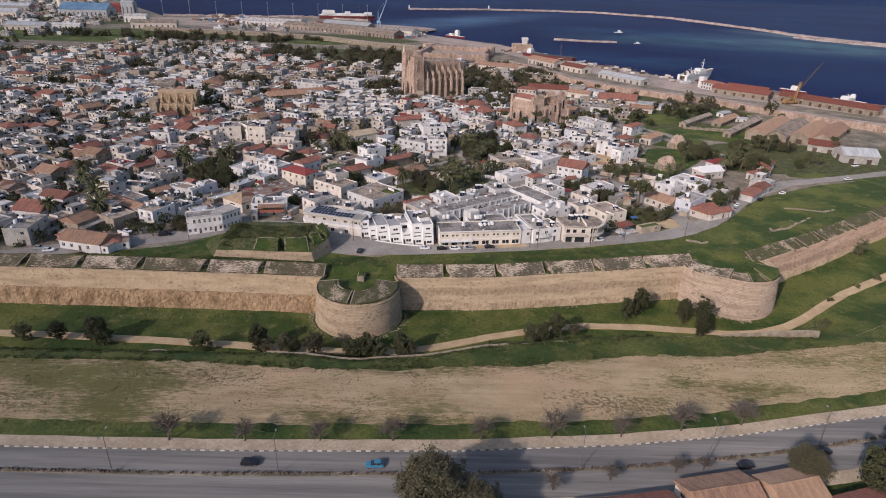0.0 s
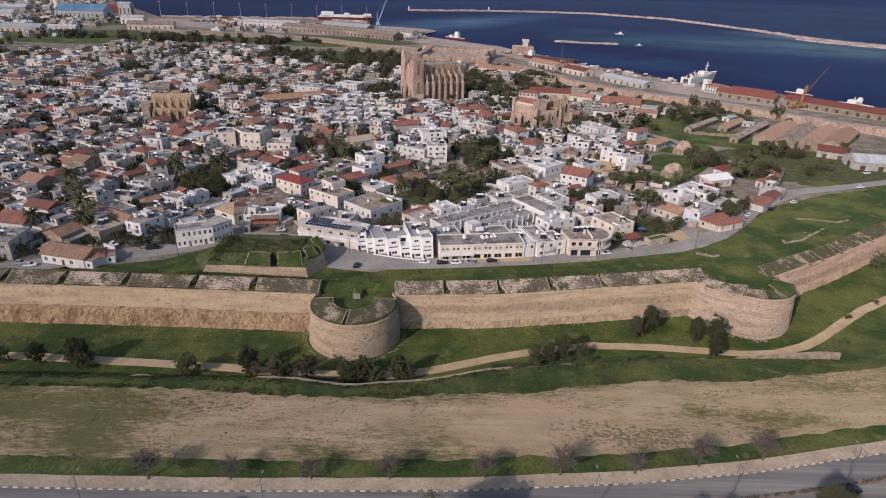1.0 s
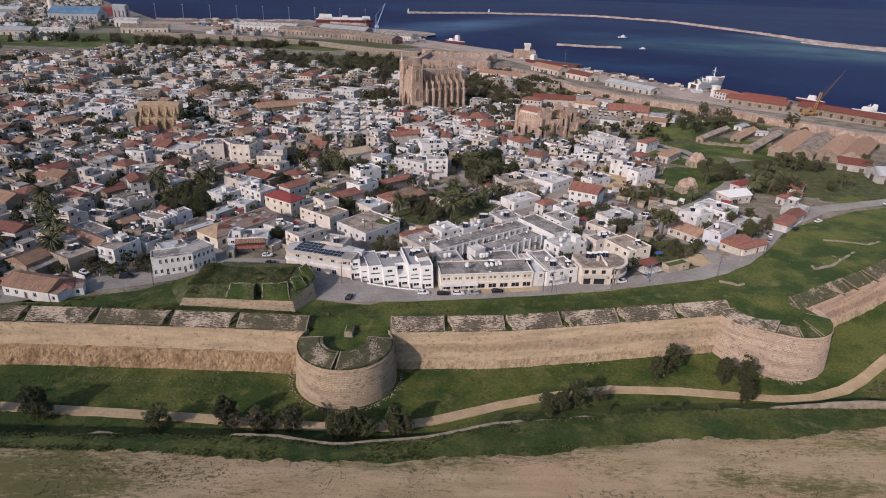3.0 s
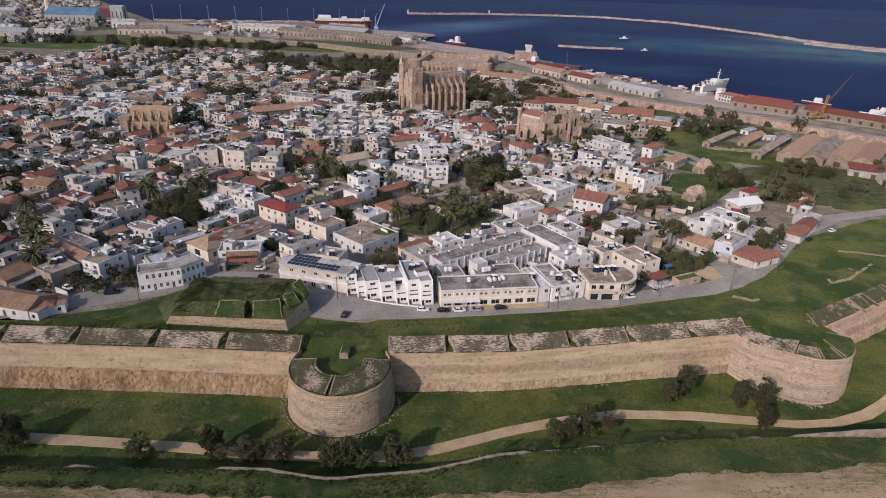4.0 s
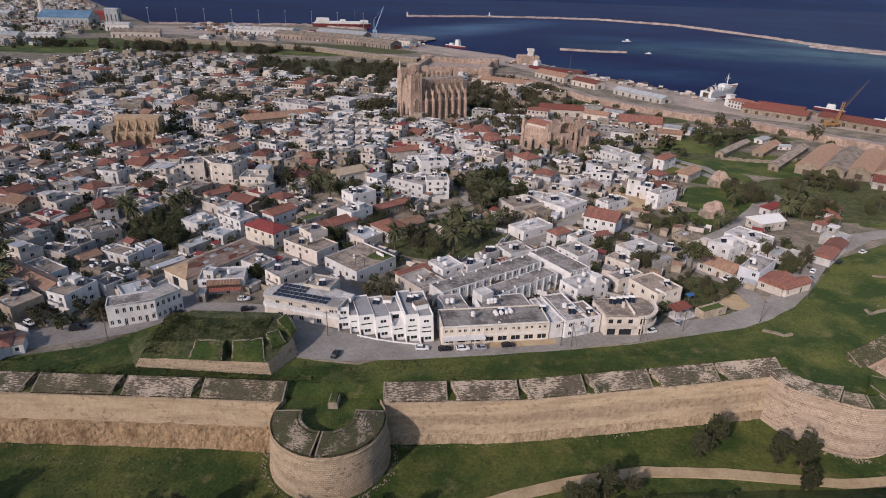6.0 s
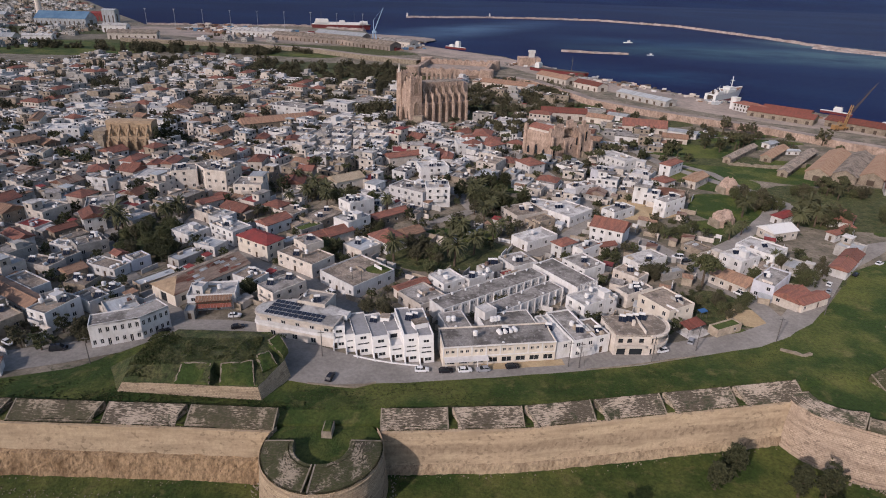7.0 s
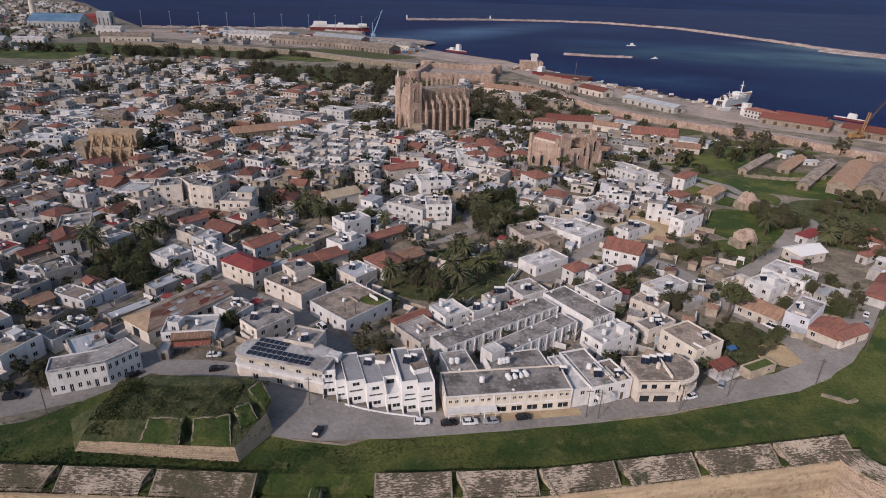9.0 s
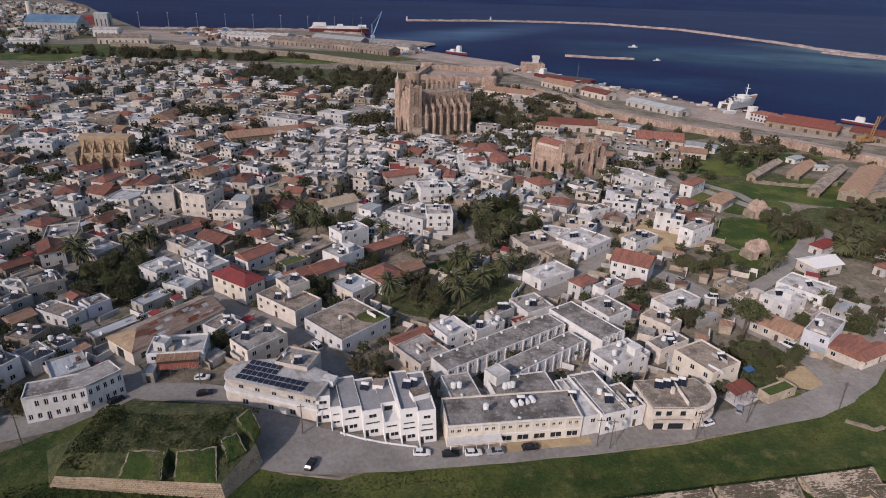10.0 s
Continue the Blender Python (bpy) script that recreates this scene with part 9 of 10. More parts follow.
FAR_TRUNK = Mesh()
FAR_TRUNK.rod((0, 0, -0.3), (0, 0, 4), 0.25, 0.15, 5)


MID_CROWN = {k: crown_mesh("crown", m, 17, 46, 3.0, q, zc, 0.3, 20, 0, True) for k, m, q, zc in (("olive", LEAF, 2.4, 3.4), ("dark", LEAFDARK, 3.4, 4.4), ("grey", LEAFGREY, 2.4, 3.6), ("bush", LEAF, 1.0, 1.0))}


CLEARING = [(147.8, 355.9), (150, 350), (152.7, 345.6), (155, 341), (157.3, 336), (160, 328), (156, 323), (151, 318), (146, 313), (141, 309)]   # kept open along the lane


def tree(x, y, kind="olive", s=1.0, z=0.0, stretch=1.0, own=True):
    if any((x - a) ** 2 + (y - b) ** 2 < 30 for a, b in CLEARING):
        return
    if not own and kind in MID_CROWN and y <= 345 and x >= -170:
        m = pose(x, y, z, 0, 0, rng.uniform(0, 360)) @ Matrix.Diagonal((s, s, s, 1))
        BULK_TREES.add(MID_CROWN[kind], KIND_LEAF[kind], m)
        BULK_TREES.add(FAR_TRUNK, BARK, m)
        return
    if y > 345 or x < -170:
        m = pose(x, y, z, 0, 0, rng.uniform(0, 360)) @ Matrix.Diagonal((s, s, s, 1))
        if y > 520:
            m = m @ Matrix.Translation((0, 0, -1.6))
        # far crowns: haze and lost self-shading put into a paler, greyer leaf colour
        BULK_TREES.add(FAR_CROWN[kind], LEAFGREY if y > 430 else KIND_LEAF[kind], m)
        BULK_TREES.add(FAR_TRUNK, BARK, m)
        return
    i = rng.randrange(3) if (kind, 1) in KINDS else 0
    t, c, label, cat = KINDS[kind, i]
    root = thing({"palm": "palm_tree", "bush": "bush", "cypress": "cypress", "pine": "pine_tree"}.get(kind, "tree"), label, cat, pose(x, y, z, 0, 0, rng.uniform(0, 360)) @ Matrix.Diagonal((s, s, s * stretch, 1)), "trees")
    part("trunk", t, None, root)
    part("crown", c, None, root)
    return root


def grove(x, y, rx, ry, n, kinds, s0=0.8, s1=1.3, z=0.0):
    for _ in range(n):
        a, r = rng.uniform(0, 2 * math.pi), math.sqrt(rng.random())
        tree(x + rx * r * math.cos(a), y + ry * r * math.sin(a), rng.choice(kinds), rng.uniform(s0, s1), z)


# trees of the moat and the avenue
for x, y, k, s in ((-118, 148.6, "olive", 0.8), (-108, 148.8, "dark", 0.7), (-97.1, 148.2, "dark", 0.95), (-94.6, 147.4, "olive", 0.8), (-65.9, 145.2, "olive", 0.9), (-49.8, 146.1, "upright", 1.15), (-47.8, 145.4, "grey", 0.7), (-42.1, 145.2, "grey", 0.85), (-39.6, 144.9, "upright", 0.8), (-33.9, 145.0, "grey", 0.95), (-22.4, 143.4, "olive", 1.0), (-18.6, 144.0, "dark", 0.85), (-15.6, 144.4, "olive", 0.8), (-9.4, 145.0, "upright", 1.05), (-6.8, 145.4, "grey", 0.7),
                   (28.6, 153.9, "upright", 0.85), (32.4, 154.2, "upright", 0.9), (37.0, 157.0, "upright", 1.1), (43, 158.5, "grey", 0.6), (61.8, 169.8, "upright", 0.95), (67.3, 173.6, "upright", 1.15), (64.8, 171.6, "upright", 0.7), (79.6, 168.2, "upright", 1.1), (85.2, 167.4, "upright", 1.2), (82.0, 159.6, "upright", 0.95), (83.4, 160.6, "upright", 0.75)):
    tree(x, y, k, s * 1.36, -10.95, 1.0)
for x, y, s in ((117, 162, 1.5), (121, 163.5, 1.8), (124, 166, 1.3), (134, 180, 1.0), (149, 190.5, 1.0), (160, 196, 1.4), (172, 190, 1.6), (176, 196, 1.2)):
    tree(x, y, "bush", s, line(MOAT_Z, x) + 0.0)
for k in range(20):
    bx = rng.uniform(16, 74)
    by = line(SCARP_TOP, bx) + rng.uniform(1.0, 9.0)
    tree(bx, by, "bush", rng.uniform(0.35, 0.8), line(STEP_Z, bx) - (by - line(SCARP_TOP, bx) - 0.7) / max(1, line(SCARP_RUN, bx)) * 5.7)
tree(165, 216, "palm", 0.75, -7.8)
tree(169, 219, "palm", 0.85, -7.8)
tree(0.6, 80.2, "big", 1.4, -1.7)
tree(8.8, 78.0, "big", 1.05, -1.7)
tree(75.2, 92.0, "big", 0.82, -1.7)
tree(88, 88.0, "dark", 1.9, -1.7)
tree(94, 91.5, "dark", 1.8, -1.7)


def bare_tree(x, y, s, z):
    root = thing("bare_tree", "leafless young street tree with fine brown twigs", "tree", pose(x, y, z, 0, 0, rng.uniform(0, 360)) @ Matrix.Diagonal((s, s, s, 1)), "bare street trees")
    part("trunk", BARE_T, None, root)
    part("twig_crown", BARE_C, None, root)


def bare_data():
    r = random.Random(8)
    t, c = Mesh(), Mesh()
    t.rod((0, 0, -0.2), (0, 0, 1.6), 0.12, 0.09, 6)
    for i in range(16):
        a, up = r.uniform(0, 6.28), r.uniform(0.3, 1.2)
        p = Vector((0, 0, r.uniform(1.2, 1.7)))
        q = p + Vector((math.cos(a) * math.cos(up), math.sin(a) * math.cos(up), math.sin(up))) * r.uniform(1.2, 2.0)
        t.rod(p, q, 0.05, 0.025, 4)
        for _ in range(20):
            e = p.lerp(q, r.uniform(0.4, 1)) 
            c.rod(e, e + Vector((r.gauss(0, 0.6), r.gauss(0, 0.6), r.uniform(0.1, 0.9))), 0.03, 0.012, 3)
    return t.data("trunk", [BARK]), c.data("twig_crown", [TWIG])


BARE_T, BARE_C = bare_data()
for x in (-55, -39.2, -23.5, -8.1, 10.8, 26.1, 41.5, 55.5, 70):
    bare_tree(x, line(KERB, x) + 2.9 + rng.uniform(-0.3, 0.3), rng.uniform(1.5, 2.0), -1.6)
for x, y in ((24, 88.4), (36, 91.3), (50, 93.8), (56, 94.6)):
    bare_tree(x, y, rng.uniform(0.9, 1.2), -1.6)


# houses at the near side of the avenue
def low_house(x, y, w, d, h, yaw, roof, label):
    root = house(x, y, w, d, h, yaw, "cream", roof, heaters=0, label=label)
    root.matrix_basis = pose(x, y, -1.7, 0, 0, yaw)


low_house(55.5, 85.4, 13.6, 9.6, 3.0, 12, "browngable", "low house with faded orange-brown tiled roof")
low_house(69.6, 87.0, 10.0, 8.6, 3.4, 14, "palegable", "low house with faded tan tiled roof")
low_house(36, 80.8, 20, 7, 3.0, 10, "redgable", "low house with dark red tiled roof")
low_house(82, 82.6, 9, 8, 3.2, 16, "redgable", "low house with dark red tiled roof")


# ---- street furniture ----
def lamp_post(x, y, z, h=9.5, double=True):
    root = thing("street_lamp", "tall thin double-armed street lamp on the median" if double else "thin street lamp", "street lamp", pose(x, y, z), "street lamps")
    me = Mesh()
    me.rod((0, 0, 0), (0, 0, h), 0.11, 0.06, 6)
    part("pole", me, POLE, root)
    for s in ((-1, 1) if double else (1,)):
        me = Mesh()
        me.rod((0, 0, h - 0.1), (0, 1.5 * s, h + 0.25), 0.05, 0.04, 5)
        part("arm", me, POLE, root)
        me = Mesh()
        me.box(-0.14, 0.14, 1.5 * s - 0.3, 1.5 * s + 0.3, h + 0.2, h + 0.34, 0, 0.03)
        part("lamp_head", me, METAL, root)


for x in (-93, -62.4, -30, 30.5, 58, 84, 112):
    lamp_post(x, line(KERB, x) - 6.4, -1.45)


def utility_pole(x, y, h=8.5, z=0.0, stay=0):
    root = thing("utility_pole", "weathered wooden utility pole with crossarm", "utility pole", pose(x, y, z), "utility poles")
    me = Mesh()
    me.rod((0, 0, -0.3), (0, 0, h), 0.14, 0.1, 6)
    part("pole", me, POLE, root)
    me = Mesh()
    me.box(-0.8, 0.8, -0.06, 0.06, h - 0.7, h - 0.55)
    part("crossarm", me, POLE, root)
    if stay:
        me = Mesh()
        me.rod((stay, -0.6, 0), (0, 0, h - 1), 0.05, 0.05, 4)
        part("stay", me, POLE, root)


for x, y, s in ((33.5, 199.0, 0), (36.2, 198.6, 1.6), (56, 202.0, 2.2), (94.8, 213.6, 0), (-86.8, 195.4, 0), (-24, 236, 0), (-27, 237, 0), (-30, 201, 0), (70, 208, 0), (-58, 217.5, 0), (118, 230, 0)):
    utility_pole(x, y, 8.0, 0.0, s)


# ---- cars ----
def car_data(paint, kind):
    """A body lofted along its length, a glazed cabin with a painted roof, tyres and rims."""
    L, W = (4.2, 1.74) if kind == "car" else (4.9, 1.86)
    H = 1.46 if kind == "car" else 2.0
    b, g = Mesh(), Mesh()

    def loft(me, rows, close=True):
        ring = [[(x, -k * w, z) for k, z in ((1, z0), (1.03, (z0 + z1) / 2), (0.95, z1))] + [(x, k * w, z) for k, z in ((0.95, z1), (1.03, (z0 + z1) / 2), (1, z0))] for x, w, z0, z1 in rows]
        for p, q in zip(ring, ring[1:]):
            for i in range(6):
                j = (i + 1) % 6
                me.face([p[i], p[j], q[j], q[i]])
        me.face(ring[0])
        me.face(list(reversed(ring[-1])))

    h = W / 2
    hood = 0.86 if kind == "car" else 1.0
    loft(b, [(-L / 2, h * 0.84, 0.42, 0.8), (-L / 2 + 0.12, h * 0.96, 0.28, 0.92), (-L * 0.3, h, 0.24, 0.96), (0, h, 0.22, 0.94), (L * 0.24, h, 0.24, 0.92), (L * 0.4, h * 0.95, 0.27, hood), (L / 2 - 0.08, h * 0.86, 0.32, 0.74), (L / 2, h * 0.74, 0.42, 0.62)])
    x0, x1 = (-1.86, 1.0) if kind == "car" else (-2.35, 1.5)
    lo = [(x0, -h * 0.9, 0.9), (x1, -h * 0.9, 0.88), (x1, h * 0.9, 0.88), (x0, h * 0.9, 0.9)]
    hi = [(x0 + 0.4, -h * 0.72, H - 0.06), (x1 - 0.85, -h * 0.72, H - 0.06), (x1 - 0.85, h * 0.72, H - 0.06), (x0 + 0.4, h * 0.72, H - 0.06)]
    g.hexa(lo, hi)
    top = [(x * 0.96, y * 0.94, H) for x, y, _ in hi]
    b.hexa([(x * 1.02, y * 1.03, z + 0.002) for x, y, z in hi], top)
    for x, y in ((x0 + 0.2, -1), (x0 + 0.2, 1), (-0.35, -1), (-0.35, 1)):
        b.rod((x, y * h * 0.915, 0.9), (x + (0.22 if x < -1 else 0), y * h * 0.74, H - 0.05), 0.05, 0.05, 4)
    w = Mesh()
    w.rod((0, -0.1, 0), (0, 0.1, 0), 0.31, 0.31, 12)
    r = Mesh()
    r.rod((0, -0.11, 0), (0, 0.11, 0), 0.17, 0.17, 8)
    return b.data("body", [paint]), g.data("glasshouse", [GLASS]), w.data("tyre", [RUBBER]), r.data("rim", [METAL]), L, W


CARS = {}


def car(x, y, yaw, colour="white", kind="car", z=0.2):
    names = {"white": CARWHITE, "black": CARBLACK, "silver": CARGREY, "blue": CARBLUE}
    if (colour, kind) not in CARS:
        CARS[colour, kind] = car_data(names[colour], kind)
    b, g, w, r, L, W = CARS[colour, kind]
    root = thing("car" if kind == "car" else "van", f"{colour} parked {'hatchback car' if kind == 'car' else 'van'} on the asphalt", kind, pose(x, y, z, 0, 0, yaw) @ Matrix.Diagonal((0.87, 0.87, 0.87, 1)), "cars")
    part("body", b, None, root)
    part("glasshouse", g, None, root)
    for sx in (-0.31, 0.3):
        for sy in (-0.44, 0.44):
            wheel = part("wheel", w, None, root, m=pose(L * sx, W * sy, 0.31))
            part("rim", r, None, wheel)


car(-36.2, 93.4, 2, "black", z=-1.6)
car(-11.2, 93.6, 183, "blue", z=-1.6)
car(65.2, 95.8, 10, "black", z=-1.6)
car(84.0, 100.4, 12, "black", z=-1.6)
car(-4.0, 195.6, 2, "white")
car(2.0, 195.4, 6, "black")
car(6.8, 195.9, 8, "white")
car(11.4, 196.4, 188, "silver")
car(19.0, 198.0, 10, "black")
car(-26.4, 191.6, 78, "black")
car(-55.6, 213.6, 20, "black")
car(-97.6, 200.8, 15, "black", "van")
car(-74.6, 210.2, 52, "black")
car(60.4, 207.1, 200, "white")
car(70.2, 212.2, 60, "silver")
car(-58.3, 219.6, 10, "white")
for x, y, yw, c in ((-118, 199, -30, "white"), (-112, 203, -30, "white"), (-134, 187, 10, "silver"), (-130, 185.5, 12, "white"), (-124, 191, 15, "black"), (-77, 267.6, 140, "white"), (88.7, 265.6, 20, "black"), (81, 281, 110, "silver"), (128, 245, 50, "silver"), (131, 250, 50, "white"), (160, 268, 30, "white"), (145, 258, 40, "black"), (12, 285, 10, "white"), (64, 300, 80, "silver"), (62, 312, 80, "black"), (206, 293, 10, "white"), (112, 450, 20, "silver"), (118, 446, 20, "white"), (124, 442, 20, "black"), (108, 438, 20, "white"), (130, 430, 100, "silver")):
    car(x, y, yw, c)
for x, y, yw in ((112, 436, -60), (225, 318, 20), (86.5, 268.6, 170), (97.0, 241.4, 128), (-33.4, 234.7, 130)):
    car(x, y, yw, "white", "van")


ribbon("street", [(131, 392), (143.2, 377.3), (144.6, 368.4), (147.8, 355.9), (152.7, 345.6), (157.3, 336.0), (160.1, 328.3), (151.3, 318.3), (140.8, 308.6), (132, 298)], 4.6, 0.34, STREET, "narrow grey lane curving through the grass by the domed ruins", "street", thick=0.36)


# ---- planted spots told apart ----
for x, y, k, s in ((86.2, 245.6, "pine", 1.25), (18, 336, "dark", 1.3), (24, 339, "dark", 1.2), (30, 341, "dark", 1.2), (14, 333, "olive", 1.1), (21, 346, "dark", 1.2), (9, 328, "dark", 1.2), (27, 331, "olive", 1.2), (-121.5, 280, "palm", 1.5), (-117, 277, "palm", 1.3), (-102.6, 292, "palm", 1.3), (-106, 289, "palm", 1.2), (-55.5, 327, "palm", 1.3), (-50, 321, "palm", 1.2), (-57, 317, "palm", 1.2), (-48, 312, "palm", 1.1),
                   (-15.8, 259.9, "palm", 1.4), (3.2, 264.6, "palm", 1.4), (5.2, 257.5, "palm", 1.4), (12.3, 267, "palm", 1.3), (22.1, 308.6, "palm", 1.1), (18.2, 300.4, "palm", 1.2), (24.1, 286.4, "palm", 0.9), (106.1, 251.5, "olive", 1.0), (130.2, 313.5, "palm", 1.3), (113.1, 287, "palm", 1.0), (120.5, 293, "palm", 0.9), (159.1, 315.5, "palm", 1.4), (156.7, 304.6, "palm", 1.3), (146.4, 299, "palm", 1.4), (118.5, 263.5, "palm", 0.9), (121.6, 247.8, "olive", 1.3), (95.5, 234.5, "olive", 0.9), (92.8, 232.6, "olive", 0.8), (-133.8, 225, "palm", 1.5), (-155, 256, "palm", 1.5), (-129, 219, "palm", 1.3), (-125.6, 211.6, "palm", 1.4), (-22, 308, "palm", 1.1), (-37, 313, "dark", 1.1), (-29, 316, "olive", 1.2)):
    tree(x, y, k, s)
for x, y, rx, ry, n, kinds, s0, s1 in ((-107, 272, 10, 15, 24, ("olive", "grey", "bush", "olive"), 0.7, 1.2), (-96.6, 260, 5, 4.5, 8, ("dark", "olive"), 0.7, 1.0), (-6.4, 261.5, 7, 12, 14, ("olive", "grey", "bush"), 0.7, 1.15), (-38.6, 262, 4.2, 7.5, 10, ("olive", "dark"), 0.7, 1.1), (-25.5, 286, 4, 5, 6, ("grey", "olive"), 0.6, 0.9), (-17.2, 224, 6.5, 5.5, 9, ("bush", "grey", "bush"), 0.7, 1.3),
                                   (84.6, 234.5, 9.0, 9.0, 40, ("bush", "grey", "bush", "olive", "bush"), 0.35, 0.72), (71.2, 252, 5, 5, 9, ("grey", "olive", "grey"), 0.6, 1.0), (90, 291, 7, 5, 9, ("grey", "bush", "olive"), 0.7, 1.1), (119, 266, 6, 4, 6, ("grey", "bush"), 0.6, 1.0), (143, 328, 9, 14, 16, ("dark", "olive", "grey"), 0.8, 1.2), (160, 312, 12, 24, 30, ("palm", "dark", "grey"), 0.8, 1.3), (58, 264, 3, 3.5, 4, ("olive", "bush"), 0.7, 1.0), (10.9, 244.5, 3, 2.5, 4, ("bush", "bush"), 1.0, 1.5), (-100.5, 229, 2.5, 3, 4, ("olive", "bush"), 0.8, 1.0), (-93.5, 206, 4, 4, 7, ("bush", "grey"), 0.7, 1.1), (-58.4, 233, 2, 3, 4, ("dark", "olive"), 0.7, 0.9), (7, 300, 11, 10, 10, ("bush", "grey", "bush"), 0.7, 1.3), (13, 279, 9, 8, 9, ("bush", "olive", "palm"), 0.7, 1.2), (126, 254, 7, 5, 8, ("grey", "bush"), 0.5, 0.9), (138, 262, 9, 7, 9, ("grey", "bush", "olive"), 0.5, 0.8), (26, 322, 13, 12, 22, ("dark", "olive", "dark", "palm"), 0.9, 1.3), (-46, 322, 12, 9, 14, ("olive", "palm", "grey"), 0.7, 1.1)):
    grove(x, y, rx, ry, n, kinds, s0, s1)
grove(170, 343, 6, 6, 8, ("dark", "olive", "grey"), 0.9, 1.3)
grove(144, 322, 6, 3.5, 8, ("bush", "grey", "bush"), 0.8, 1.3)
grove(194, 350, 14, 10, 18, ("palm", "grey", "olive"), 0.8, 1.1)
grove(196, 316, 14, 8, 5, ("palm", "grey", "olive"), 0.8, 1.0)
WALLSIDE = [(62, 660), (78, 642), (95, 606), (110, 556), (140, 522), (170, 496), (210, 466), (244, 428), (280, 396)]
for k in range(60):
    f = rng.uniform(0, 7.99)
    a, b = Vector(WALLSIDE[int(f)]), Vector(WALLSIDE[int(f) + 1])
    p = a.lerp(b, f % 1) + Vector((-0.75, -0.65)) * rng.uniform(2, 26)
    tree(p.x, p.y, rng.choice(("olive", "dark", "grey", "palm", "bush")), rng.uniform(0.7, 1.3))
for x, y, k, s in ((193, 481, "dark", 1.7), (203, 474, "olive", 1.5), (207, 470, "dark", 1.5), (242, 448, "dark", 1.8), (178, 429, "palm", 1.3), (182, 433, "palm", 1.2), (186, 436, "dark", 1.5), (174, 436, "palm", 1.3), (170, 430, "olive", 1.5), (190, 442, "olive", 1.4), (166, 423, "dark", 1.4), (227, 462, "olive", 0.9), (160, 430, "dark", 1.4), (215, 436, "palm", 1.0)):
    tree(x, y, k, s)
for x, y, a in ((176, 462, 40), (181, 466, 40), (171, 466, 40), (178, 474, -50), (185, 458, 40)):
    car(x, y, a, "white")
grove(218, 350, 24, 14, 9, ("palm", "olive", "dark"), 0.8, 1.1)
grove(70, 625, 40, 34, 60, ("dark", "olive", "grey"), 1.0, 1.7)
grove(30, 560, 26, 20, 22, ("dark", "olive", "palm"), 1.0, 1.6)
for x, y in ((-46, 452), (-34, 446), (8, 452), (26, 452), (52, 372), (66, 376), (84, 384), (96, 398), (38, 420), (44, 432), (20, 412), (-60, 352), (-66, 338), (-142, 240), (-150, 246), (-146, 214)):
    tree(x, y, "palm", rng.uniform(1.0, 1.35))
grove(-155, 500, 20, 14, 26, ("dark", "olive", "dark"), 0.9, 1.5)
grove(-163, 436, 6, 16, 12, ("dark", "cypress", "dark"), 0.9, 1.4)
grove(-118, 608, 36, 16, 36, ("dark", "olive"), 1.0, 1.5)
grove(-150, 402, 7, 12, 9, ("dark", "cypress"), 1.0, 1.6)
grove(-190, 372, 16, 8, 8, ("dark", "olive"), 0.9, 1.3)
grove(40, 445, 22, 12, 22, ("dark", "olive", "palm"), 0.9, 1.5)
grove(98, 612, 20, 16, 26, ("dark", "olive"), 1.0, 1.5)
grove(42, 548, 30, 22, 18, ("dark", "olive", "palm", "grey"), 0.9, 1.4)
grove(38, 520, 46, 24, 20, ("dark", "olive"), 0.9, 1.5)
grove(78, 580, 26, 26, 26, ("dark", "dark", "olive"), 1.2, 1.9)
grove(-48, 500, 12, 8, 12, ("dark", "olive"), 1.3, 1.8)
grove(-130, 700, 110, 60, 100, ("dark", "olive", "dark"), 1.1, 2.0)
grove(-60, 640, 50, 34, 50, ("dark", "olive"), 1.1, 1.8)
grove(-250, 640, 90, 30, 34, ("dark", "olive", "cypress"), 0.9, 1.6)
grove(-330, 830, 190, 34, 110, ("dark", "olive"), 1.2, 2.2)
grove(-420, 600, 60, 80, 60, ("dark", "olive"), 1.1, 1.9)
grove(125, 410, 24, 18, 18, ("dark", "olive", "palm"), 0.8, 1.3)
grove(150, 455, 40, 12, 10, ("dark", "bush"), 0.9, 1.3)

